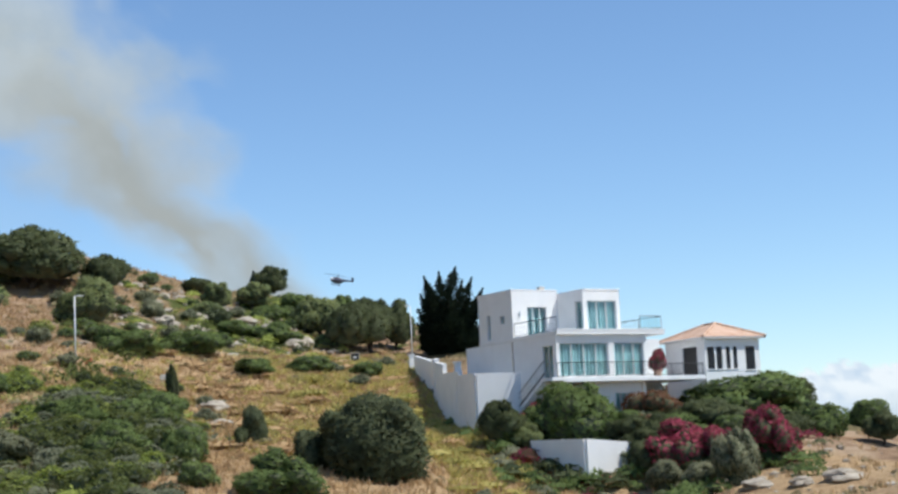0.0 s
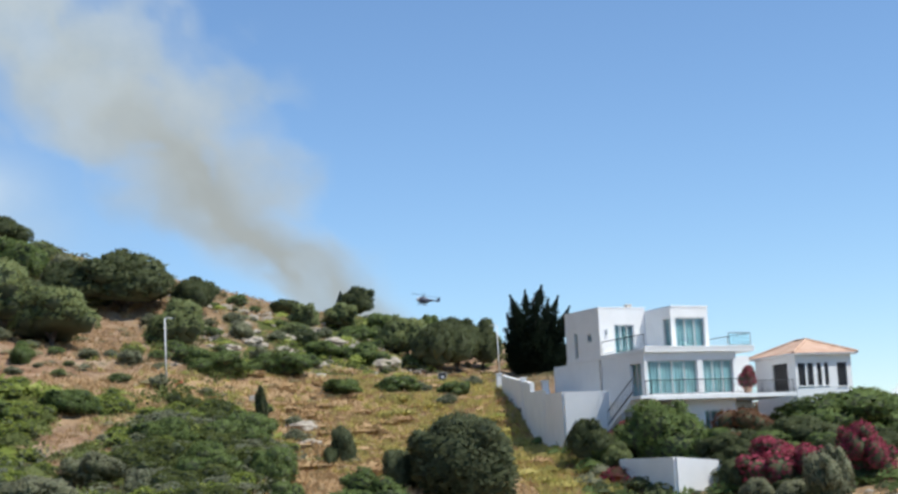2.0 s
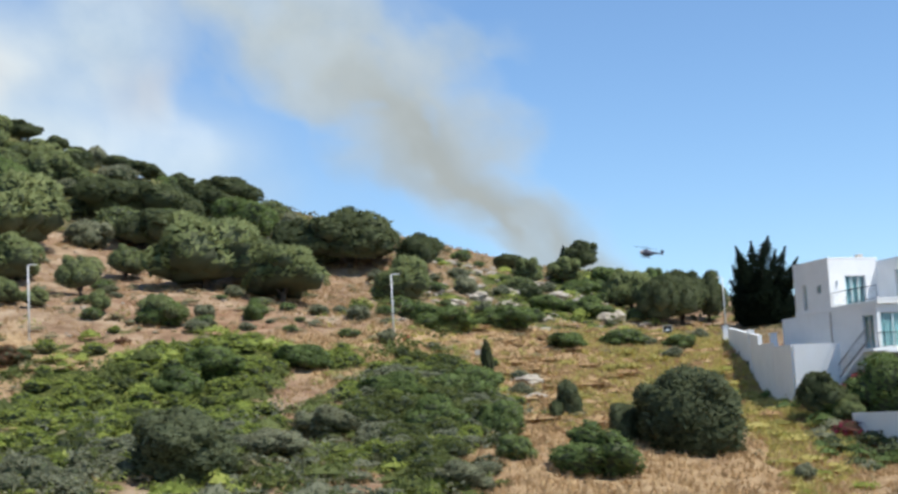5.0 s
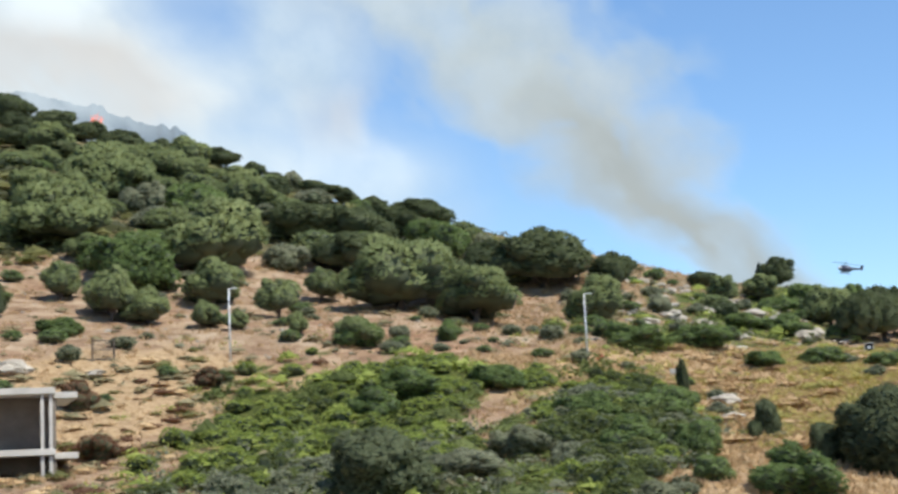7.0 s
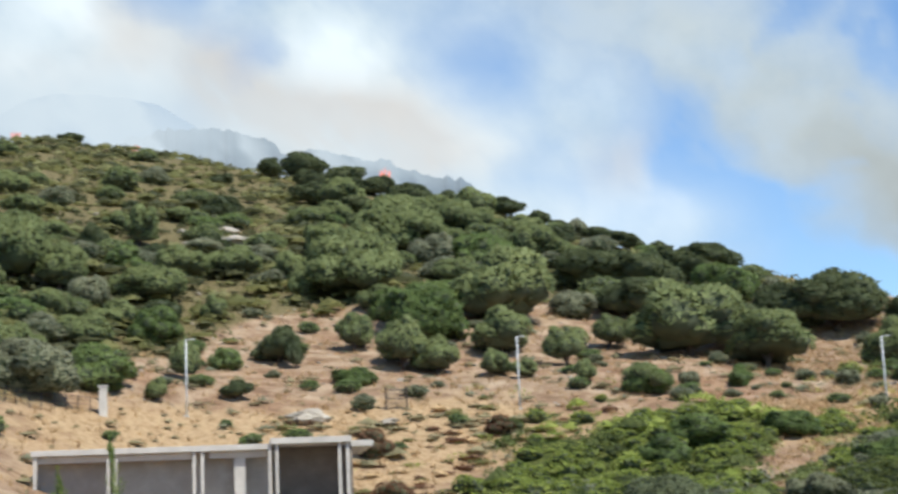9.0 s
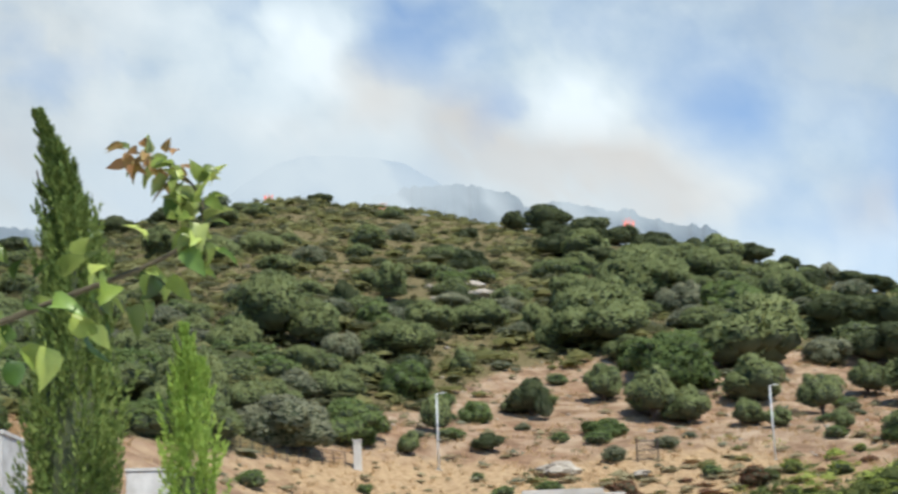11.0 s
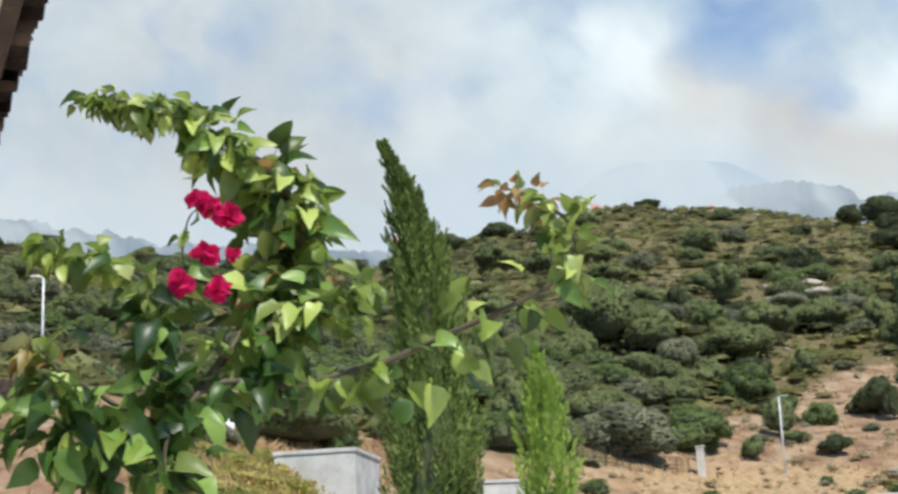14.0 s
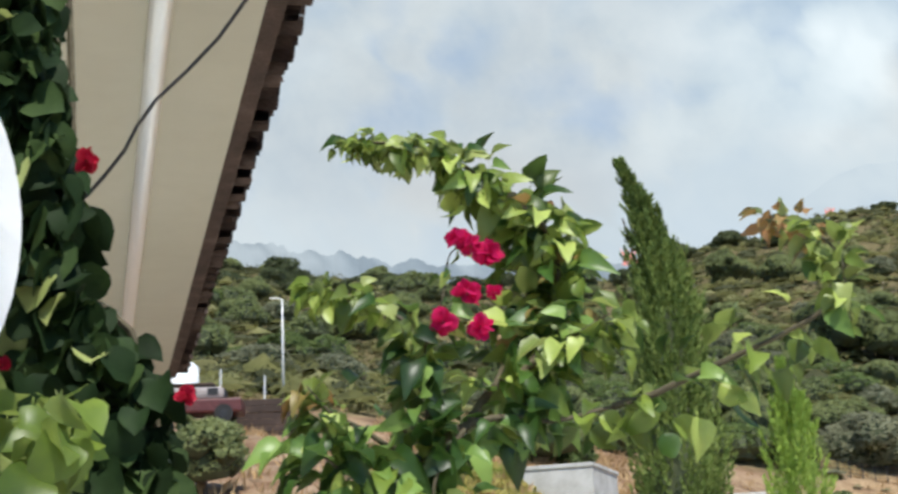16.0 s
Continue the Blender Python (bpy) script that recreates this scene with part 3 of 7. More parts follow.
for row in (
        ('s', -22.7, 77.7, 3.6, 1.6),
        ('s', -23.5, 71.7, 3.1, 1.5),
        ('g', -14.4, 82.3, 2.5, 2.0),
        ('d', 6.9, 75.0, 3.4, 1.3),
        ('d', -10.5, 148.6, 4.8, 5.3),
        ('d', -8.0, 152.3, 4.9, 5.8),
        ('d', -5.8, 155.4, 3.9, 5.6),
        ('g', -17.3, 173.1, 4.8, 3.1),
        ('o', -13.4, 157.4, 5.0, 3.8),
        ('o', -24.1, 159.2, 3.6, 2.6),
        ('o', -22.5, 174.6, 4.6, 2.7),
        ('d', -22.3, 188.7, 4.7, 3.9),
        ('d', -28.5, 174.2, 3.3, 1.9),
        ('g', -24.8, 119.5, 4.6, 1.9),
        ('g', -21.5, 126.2, 4.8, 2.0),
        ('g', -26.1, 119.7, 2.8, 1.7),
        ('g', -16.4, 147.1, 3.9, 2.0),
        ('g', -7.2, 127.3, 2.9, 1.3),
        ('g', -11.8, 126.4, 3.3, 1.4),
        ('g', -15.5, 122.0, 3.2, 1.3),
):
    plant(*row)

for row in (
        ('g', -20.4, 145.1, 3.3, 1.6),
        ('o', -30.2, 129.5, 3.0, 3.4),
        ('g', -12.6, 179.1, 4.0, 2.8),
        ('d', -9.7, 163.7, 4.3, 3.2),
        ('s', -24.3, 133.8, 2.6, 1.4),
        ('g', -19.9, 168.8, 3.8, 1.7),
        ('s', -26.8, 108.0, 1.7, 1.0),
):
    plant(*row)

for row in (
        ('o', -97.1, 97.3, 7.7, 5.8),
        ('o', -94.1, 99.6, 4.7, 3.8),
        ('o', -92.5, 88.5, 4.8, 2.7),
        ('d', -109.4, 121.5, 2.7, 4.0),
        ('o', -112.6, 132.0, 4.7, 4.2),
        ('g', -99.9, 114.6, 4.1, 3.1),
        ('o', -96.9, 119.7, 5.3, 3.2),
        ('o', -89.9, 106.7, 5.9, 3.2),
        ('o', -95.3, 126.0, 5.5, 3.0),
        ('o', -83.3, 107.5, 2.7, 2.2),
        ('o', -88.8, 127.6, 4.2, 3.4),
        ('o', -83.8, 131.0, 8.8, 6.1),
        ('o', -92.8, 154.8, 8.1, 5.1),
        ('g', -71.0, 121.2, 6.4, 3.9),
        ('d', -70.7, 99.7, 4.2, 3.1),
        ('o', -69.2, 108.0, 3.0, 2.6),
        ('o', -63.0, 105.1, 3.8, 3.2),
        ('g', -72.0, 94.1, 2.3, 1.7),
        ('d', -64.1, 85.1, 1.8, 1.3),
        ('o', -66.5, 79.6, 1.8, 1.5),
):
    plant(*row)

for row in (
        ('o', -69.5, 86.2, 2.2, 2.7),
        ('s', -69.6, 70.7, 5.8, 3.2),
        ('g', -69.5, 77.7, 4.8, 3.2),
        ('o', -73.6, 71.7, 2.9, 2.2),
        ('o', -71.5, 66.6, 2.7, 4.6),
        ('g', -79.1, 94.2, 3.8, 3.0),
        ('o', -79.5, 86.5, 3.2, 2.4),
        ('s', -89.7, 98.8, 4.1, 2.7),
        ('o', -112.6, 92.2, 3.4, 3.5),
        ('o', -63.0, 41.2, 3.5, 1.8),
        ('o', -78.4, 55.0, 2.9, 2.3),
        ('o', -83.5, 121.6, 2.9, 2.4),
        ('g', -60.5, 94.6, 2.6, 1.1),
        ('o', -86.3, 89.4, 4.2, 2.4),
        ('o', -79.1, 71.7, 3.6, 2.5),
        ('o', -83.1, 94.1, 3.3, 2.3),
        ('d', -153.1, 221.8, 8.3, 5.5),
        ('d', -153.1, 213.2, 5.1, 3.9),
        ('d', -142.4, 219.4, 7.1, 4.3),
        ('d', -122.0, 207.8, 5.6, 3.9),
):
    plant(*row)

for row in (
        ('d', -134.8, 170.7, 3.4, 2.2),
        ('d', -208.4, 171.6, 5.3, 3.4),
        ('d', -204.6, 180.7, 5.3, 3.2),
        ('o', -144.3, 143.5, 4.7, 3.3),
        ('o', -142.3, 134.1, 4.6, 3.2),
        ('o', -119.9, 183.9, 7.6, 4.5),
        ('o', -126.7, 128.6, 4.2, 2.3),
        ('d', -202.5, 217.3, 4.5, 2.3),
        ('d', -134.9, 217.6, 5.8, 3.4),
        ('o', -123.1, 151.9, 3.7, 2.0),
        ('o', -119.8, 137.0, 4.1, 2.1),
        ('o', -115.7, 122.5, 3.8, 2.0),
        ('o', -118.8, 103.5, 4.1, 2.5),
        ('o', -99.1, 90.1, 4.0, 2.1),
        ('o', -92.0, 77.5, 4.1, 2.3),
        ('s', -101.1, 139.2, 3.9, 2.1),
        ('s', -106.6, 135.0, 3.9, 2.0),
        ('o', -39.0, 15.5, 2.4, 1.8),
        ('o', -122.4, 62.7, 4.8, 2.8),
        ('o', -167.8, 73.1, 4.3, 3.0),
):
    plant(*row)

for row in (
        ('o', -119.7, 59.1, 4.1, 2.2),
        ('o', -152.4, 134.1, 7.0, 3.3),
        ('o', -144.1, 133.6, 4.6, 2.8),
        ('d', -204.9, 180.4, 4.7, 3.2),
        ('o', -95.5, 92.5, 3.6, 2.7),
        ('o', -74.3, 74.9, 4.0, 2.1),
        ('o', -72.4, 64.2, 3.6, 3.3),
        ('g', -109.8, 50.2, 3.6, 1.7),
        ('o', -125.3, 52.9, 3.6, 2.1),
        ('o', -153.6, 84.8, 5.3, 2.7),
        ('o', -193.8, 94.2, 4.9, 2.5),
        ('o', -236.4, 126.2, 6.0, 3.1),
        ('o', -221.7, 91.9, 4.5, 2.4),
        ('o', -233.0, 104.9, 4.8, 2.4),
        ('o', -114.4, 74.5, 4.6, 2.7),
        ('o', -93.3, 53.9, 4.0, 2.2),
        ('o', -126.2, 89.2, 4.6, 2.7),
):
    plant(*row)

for row in (
        ('d', 2.5, 94.0, 2.8, 3.0),
        ('g', 3.6, 93.9, 2.1, 2.2),
        ('b', 4.9, 95.4, 3.0, 2.3),
        ('g', 6.9, 94.5, 4.6, 3.5),
        ('d', 10.1, 92.2, 3.1, 1.7),
        ('d', 11.2, 90.6, 2.4, 2.4),
        ('g', 19.0, 102.8, 8.0, 3.6),
        ('b', 12.6, 87.3, 3.7, 2.6),
        ('b', 14.0, 86.1, 2.3, 2.2),
        ('b', 16.6, 84.6, 3.6, 3.1),
        ('s', 14.4, 80.7, 2.3, 2.9),
        ('r', 12.6, 98.7, 3.4, 2.3),
        ('r', 18.2, 123.9, 4.0, 2.7),
        ('g', 12.6, 91.4, 3.5, 1.7),
        ('d', 14.8, 92.1, 4.6, 2.2),
        ('d', 27.7, 129.6, 4.2, 4.3),
        ('g', 22.5, 96.7, 2.8, 2.2),
        ('g', 34.7, 133.0, 3.3, 2.5),
):
    plant(*row)

for row in (
        ('s', 10.9, 84.3, 2.0, 1.7),
        ('o', 4.0, 93.2, 1.8, 1.5),
        ('d', 10.3, 87.1, 2.0, 2.1),
        ('d', 25.6, 95.1, 2.6, 2.3),
        ('d', 18.2, 89.4, 3.1, 1.8),
        ('d', 15.3, 87.7, 2.3, 1.7),
        ('s', 12.8, 83.0, 1.9, 1.3),
        ('g', 10.0, 94.2, 2.1, 1.5),
        ('d', 10.6, 89.9, 2.4, 1.8),
        ('b', 5.8, 98.3, 1.8, 1.5),
        ('g', 6.7, 99.0, 1.5, 1.2),
        ('g', 8.1, 96.4, 1.8, 1.5),
        ('d', 10.1, 104.0, 2.0, 1.5),
        ('r', 10.2, 94.7, 1.4, 1.1),
        ('g', 12.7, 89.6, 1.7, 1.4),
        ('d', 13.7, 88.7, 1.5, 1.3),
        ('g', 15.4, 89.7, 2.1, 1.4),
):
    plant(*row)

for row in (
        ('d', 16.9, 89.2, 1.7, 1.4),
        ('g', 19.6, 94.5, 2.2, 1.7),
        ('g', 30.1, 137.2, 3.2, 2.2),
        ('r', 20.2, 119.8, 2.3, 1.4),
        ('g', 11.8, 92.3, 1.7, 1.5),
        ('d', 12.6, 85.3, 1.3, 1.0),
        ('r', 11.0, 94.1, 1.6, 1.1),
        ('g', 14.1, 87.6, 1.3, 1.0),
        ('b', 15.6, 86.1, 1.5, 1.2),
):
    plant(*row)


# smaller bushes filling the scrub between the large ones, too many to count
def fill(name, kind, label, rows, seed, room=0.7, bare=False, thick=False, cards=900, card=0.075):
    rg = np.random.default_rng(seed)
    vs, fs, off, slots = [], [], 0, []
    src = []
    mat = KINDS[kind][0][0].materials[0]
    for me in [crown_mesh("crown", mat, seed * 7 + i, 9, cards, card, 0.03, 1) for i in range(4)]:
        v = np.empty(len(me.vertices) * 3)
        me.vertices.foreach_get("co", v)
        src.append((v.reshape(-1, 3), [list(p.vertices) for p in me.polygons], [p.material_index for p in me.polygons]))
    for count, az0, az1, q0, q1, w0, w1 in rows:
        made = 0
        for _ in range(count * 12):
            az, q, w = rg.uniform(az0, az1), rg.uniform(q0, q1), rg.uniform(w0, w1)
            p = polar(az, q * float(np.interp(az, LAND[:, 0], LAND[:, 3])))
            grown = cover(np.array([p.x]), np.array([p.y]))
            if (grown[0][0] < 0.55 if thick else grown[0][0] > 0.5 if bare else grown[2][0] < 0.55) or any((p.x - a) ** 2 + (p.y - b) ** 2 < (room * 0.5 * (w + c)) ** 2 for a, b, c in TAKEN):
                continue
            TAKEN.append((p.x, p.y, w))
            v, f, mi = src[made % len(src)]
            t = rg.uniform(0, math.tau)
            m = np.array([[math.cos(t), -math.sin(t), 0], [math.sin(t), math.cos(t), 0], [0, 0, rg.uniform(0.48, 0.7)]]) * w
            vs.append(v @ m.T + np.array([p.x, p.y, gz(p.x, p.y) - 0.05 * w]))
            fs += [[i + off for i in q_] for q_ in f]
            slots += mi
            off += len(v)
            made += 1
            if made == count:
                break
    me = bpy.data.meshes.new(name)
    me.from_pydata(np.concatenate(vs).tolist(), [], fs)
    me.materials.append(mat)
    me.materials.append(M_CORESHADE)
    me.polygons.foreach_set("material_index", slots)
    return tagged(new(name, me), label, "bushes", kind="stuff")


TAKEN = [(o.location.x, o.location.y, o.scale.x) for o in scene.objects if o.name.startswith(("bush", "tree"))]
fill("bushes_olive", "o", "grey-green wild olive bushes crowding the upper slope",
     ((34, 17, 42, 1.3, 2.2, 2.5, 5.5), (18, 20, 46, 1.8, 2.7, 2.2, 4.5), (34, 42, 58, 1.02, 1.9, 2.5, 5.0), (24, 50, 74, 1.2, 2.6, 2.5, 5.5), (26, 44, 74, 2.6, 3.6, 2.5, 6.0), (6, 1, 9, 1.22, 1.36, 1.5, 3.0)), 31)
fill("bushes_dark", "d", "dark mastic bushes among the scrub", ((14, 17, 42, 1.3, 2.2, 2.0, 5.0), (14, 20, 46, 1.8, 2.7, 2.0, 4.0), (14, 50, 74, 1.2, 2.6, 2.0, 5.0), (34, 46, 74, 2.7, 3.65, 2.5, 6.5), (8, 1, 9, 1.2, 1.36, 1.5, 3.2)), 32)
fill("bushes_green", "g", "fresh green bushes among the scrub", ((14, 17, 42, 1.25, 2.0, 2.0, 4.5), (18, 42, 58, 1.0, 1.7, 2.0, 4.5), (14, 50, 74, 1.1, 2.2, 2.0, 5.0), (6, 1, 9, 1.15, 1.34, 1.5, 3.0)), 33)
fill("bushes_grey", "s", "grey half-dry bushes among the scrub", ((14, 17, 46, 1.3, 2.4, 2.0, 4.5), (30, 40, 58, 1.0, 1.9, 1.8, 4.2), (16, 50, 74, 1.0, 2.2, 2.0, 4.5)), 34)


fill("small_bushes", "g", "small green bushes dotted over the bare slope", ((22, 14, 44, 1.0, 1.42, 0.7, 1.9), (22, 3, 14, 1.05, 1.4, 0.7, 2.2), (14, 28, 62, 0.86, 1.0, 0.6, 1.6)), 35, 0.6, True, cards=420, card=0.1)
fill("small_grey_bushes", "s", "small grey-green bushes dotted over the bare slope", ((34, 14, 44, 1.0, 1.42, 0.6, 1.8), (18, 3, 14, 1.05, 1.4, 0.7, 2.0), (16, 0, 14, 0.7, 0.98, 0.5, 1.6)), 36, 0.6, True, cards=420, card=0.1)


M_BRAMBLE = leafy("foliage_bramble", (0.038, 0.05, 0.014), (0.125, 0.148, 0.044), (0.26, 0.285, 0.095))
M_CREEPER = leafy("foliage_creeper", (0.085, 0.115, 0.02), (0.25, 0.3, 0.06), (0.45, 0.48, 0.13), speck=0.4)
for key, mat in (("k", M_BRAMBLE), ("c", M_CREEPER)):
    KINDS[key] = ([crown_mesh("crown", mat, ord(key), 12, 60, 0.06)], "")
fill("bramble_thicket", "k", "dark green bramble thickets heaped over the bank", ((50, 9.5, 15, 0.6, 0.97, 0.9, 2.6), (12, 16, 30, 0.6, 0.95, 0.8, 2.0)), 37, 0.42, thick=True, cards=700, card=0.085)
fill("creeper_heaps", "c", "bright green creeper heaped over the bank", ((110, 8.5, 16, 0.55, 1.0, 0.6, 1.7), (170, 16, 30, 0.66, 1.02, 0.6, 1.8)), 38, 0.42, thick=True, cards=340, card=0.11)
fill("grey_thicket", "s", "grey-green herbs between the brambles", ((90, 8, 16, 0.52, 0.9, 0.7, 1.8), (40, 16, 28, 0.52, 0.75, 0.8, 2.0)), 39, 0.42, thick=True, cards=450, card=0.1)


# ---- ground cover that nobody could count ----
def scatter(name, mat, spots, size, cards, spread, seed, label, category, upright=0.5, stretch=1.5, card=0.16):
    rng = np.random.default_rng(seed)
    base = np.repeat(spots, cards, 0)
    s = np.repeat(rng.uniform(0.5, 1.5, len(spots)) * size, cards)
    n = rng.normal(0, 1, (len(base), 3))
    n[:, 2] = abs(n[:, 2]) * (0.6 + upright)
    n /= np.linalg.norm(n, axis=1, keepdims=True)
    p = base + n * s[:, None] * np.array([spread, spread, 0.8]) * rng.uniform(0.5, 1.05, (len(base), 1))
    me = card_mesh(name, leaf_cards(p, n, card, rng, stretch), mat)
    return tagged(new(name, me), label, category, kind="stuff")


def grass(name, mat, spots_, blades, length, width, seed, label):
    """Tufts of thin upright blades."""
    rng = np.random.default_rng(seed)
    b = np.repeat(spots_, blades, 0)
    k = len(b)
    a = rng.uniform(0, math.tau, k)
    b = b + np.stack([rng.normal(0, 0.16, k), rng.normal(0, 0.16, k), 0 * a - 0.03], 1)
    s = np.stack([np.cos(a), np.sin(a), 0 * a], 1) * width * 0.5
    L = (length * rng.uniform(0.5, 1.3, k))[:, None]
    tip = b + np.stack([rng.normal(0, 0.35, k), rng.normal(0, 0.35, k), 0.8 + 0 * a], 1) * L
    mid = b * 0.5 + tip * 0.5 + np.array([0, 0, 0.08]) * L
    v = np.stack([b - s, b + s, mid + s * 0.8, tip], 1).reshape(-1, 3)
    return tagged(new(name, card_mesh(name, v, mat)), label, "grass", kind="stuff")


def spots(count, az0, az1, q0, q1, test, seed):
    """Places on the slope between two angles and two shares of the way to the track, kept where test() says so."""
    rng = np.random.default_rng(seed)
    az = rng.uniform(az0, az1, count) + rng.normal(0, 0.9, count) * (az1 - az0 < 12)
    q = rng.uniform(q0, q1, count) + rng.normal(0, 0.02, count)
    r = q * np.interp(az, LAND[:, 0], LAND[:, 3])
    x, y = -np.sin(np.radians(az)) * r, np.cos(np.radians(az)) * r
    keep = test(*cover(x, y), rng.uniform(0, 1, count))
    x, y = x[keep], y[keep]
    return np.stack([x, y, land(x, y)], 1)


M_STRAW = leafy("dry_grass", (0.25, 0.15, 0.07), (0.46, 0.305, 0.155), (0.65, 0.475, 0.27), 0.9, 0.25, 0.1, 0.3)
M_MAQUIS = leafy("foliage_maquis", (0.045, 0.048, 0.02), (0.12, 0.118, 0.05), (0.24, 0.21, 0.105))
M_YELLOW = leafy("foliage_yellowing", (0.22, 0.2, 0.05), (0.45, 0.39, 0.115), (0.64, 0.55, 0.2), speck=0.5)

M_DRYHERB = leafy("dry_herbs", (0.13, 0.12, 0.06), (0.26, 0.22, 0.12), (0.4, 0.34, 0.2), 0.9, 0.2, 0.1)
scatter("creeper", M_CREEPER, spots(5600, 0, 34, 0.55, 1.45, lambda c, s, m, u: u < c * 0.5, 1), 0.6, 44, 1.2, 2,
        "bright green creeper spreading over the bank", "creeper", card=0.09)
scatter("scrub", M_MAQUIS, spots(5200, -2, 80, 1.03, 3.0, lambda c, s, m, u: u < m * 0.6, 3), 0.7, 20, 1.2, 4,
        "low olive-brown scrub covering the upper hill", "scrub", card=0.3)
grass("dry_grass", M_STRAW, np.concatenate([
    spots(12500, -4, 18, 0.46, 1.12, lambda c, s, m, u: (u < s * 0.8 + 0.15) & (c < 0.45), 5),
    spots(8500, -16, 61, 0.6, 1.5, lambda c, s, m, u: (u < s * 0.6 + 0.18) & (c < 0.5) & (m < 0.8), 15),
    spots(5200, 14, 46, 1.0, 1.45, lambda c, s, m, u: (u < 0.35) & (m < 0.7), 35),
    spots(5200, 3, 18, 1.1, 1.62, lambda c, s, m, u: (u < 0.55) & (c < 0.5), 37),
    spots(900, 61, 74, 0.5, 1.0, lambda c, s, m, u: u < 0.4, 36),
    spots(2200, 50, 62, 0.45, 1.0, lambda c, s, m, u: u < 0.5, 25)]), 7, 0.42, 0.08, 6, "golden dry grass tufts on the slope")
grass("yellowing_grass", M_YELLOW, np.concatenate([
    spots(2600, -1.5, 6.5, 0.68, 1.02, lambda c, s, m, u: u < s * 0.75, 7),
    spots(1500, 5, 14, 0.7, 1.1, lambda c, s, m, u: u < 0.3, 17)]), 14, 0.5, 0.09, 8, "yellow-green grass and weeds on the bank")
grass("weeds", M_YELLOW, spots(1400, 55, 61, 0.42, 0.62, lambda c, s, m, u: u < 0.6, 27), 14, 0.26, 0.05, 28, "yellow-green weeds on the mound before the outbuilding")


def cushions(name, mat, places, w0, w1, seed, label, cards=32, tall=1.0):
    """Low wind-pressed cushions of scrub: a flattened dome each, covered with leaf clumps."""
    rg = np.random.default_rng(seed)
    bm = bmesh.new()
    bmesh.ops.create_icosphere(bm, subdivisions=1, radius=0.5)
    bmesh.ops.delete(bm, geom=[v for v in bm.verts if v.co.z < -0.2], context="VERTS")
    bm.verts.ensure_lookup_table()
    bm.verts.index_update()
    base = np.array([v.co for v in bm.verts])
    tris = [[v.index for v in f.verts] for f in bm.faces]
    bm.free()
    vs, fs, off, pp, nn, ss = [], [], 0, [], [], []
    for p in places:
        w, a = w0 + (w1 - w0) * rg.uniform(0, 1) ** 2, rg.uniform(0, math.tau)
        k = np.array([w * rg.uniform(0.8, 1.5), w * rg.uniform(0.8, 1.2), w * tall * rg.uniform(0.6, 1.0)])
        lump = 1 + 0.22 * np.sin(base @ rg.normal(0, 5, 3) + a)[:, None]
        ca, sa = math.cos(a), math.sin(a)
        turn = np.array([[ca, -sa, 0], [sa, ca, 0], [0, 0, 1]])
        vs.append((base * lump * k) @ turn.T + p)
        fs += [[i + off for i in f] for f in tris]
        off += len(base)
        n = rg.normal(0, 1, (cards, 3))
        n[:, 2] = abs(n[:, 2])
        n /= np.linalg.norm(n, axis=1, keepdims=True)
        pp.append((n * 0.53 * k) @ turn.T + p)
        nn.append(n)
        ss.append(np.full(cards, w * 0.13))
    me = card_mesh(name, slivers(np.concatenate(pp), np.concatenate(nn), np.concatenate(ss), rg), mat, (np.concatenate(vs).tolist(), fs), 3)
    me.polygons.foreach_set("use_smooth", [True] * len(me.polygons))
    return tagged(new(name, me), label, "scrub", kind="stuff")


M_OLIVEBROWN = leafy("foliage_olive_brown", (0.075, 0.078, 0.026), (0.155, 0.155, 0.052), (0.28, 0.265, 0.105))
M_LIGHTSCRUB = leafy("foliage_pale_scrub", (0.15, 0.155, 0.055), (0.27, 0.265, 0.11), (0.41, 0.38, 0.185))
M_DEEPSCRUB = leafy("foliage_deep_scrub", (0.04, 0.045, 0.02), (0.075, 0.08, 0.036), (0.13, 0.13, 0.06))
for i, (mat, count, word) in enumerate(((M_GREEN, 110, "green leafy"), (M_DARK, 90, "dark green"), (M_BRACT, 30, "magenta flowering"), (M_SAGE, 40, "greyish"))):
    cushions("garden_plants", mat, spots(count, -11.8, -1, 0.86, 1.03, lambda c, s, m, u: u < 1, 81 + i), 0.8, 2.2, 85 + i, word + " low plants filling the garden bank below the villa", 110)
for i, (mat, count, word) in enumerate(((M_DRYHERB, 420, "withered straw-coloured"), (M_SAGE, 160, "grey-green"))):
    cushions("dry_tufts", mat, spots(count, 14, 48, 0.84, 1.42, lambda c, s, m, u: (c < 0.4) & (m < 0.6), 91 + i), 0.35, 1.3, 95 + i, word + " low tufts dotted over the sandy slope", 40)
for i, (mat, count, w0, w1, word) in enumerate(((M_CREEPER, 2100, 0.5, 2.0, "bright green creeper"), (M_BRAMBLE, 420, 0.6, 2.4, "dark green bramble"), (M_DRYHERB, 180, 0.5, 1.4, "withered grey-brown"))):
    cushions("creeper_mounds", mat, spots(count, 0, 34, 0.52, 1.45, lambda c, s, m, u: u < c * 0.9 - 0.12, 71 + i), w0, w1, 75 + i, word + " mounds spreading over the bank", 70)
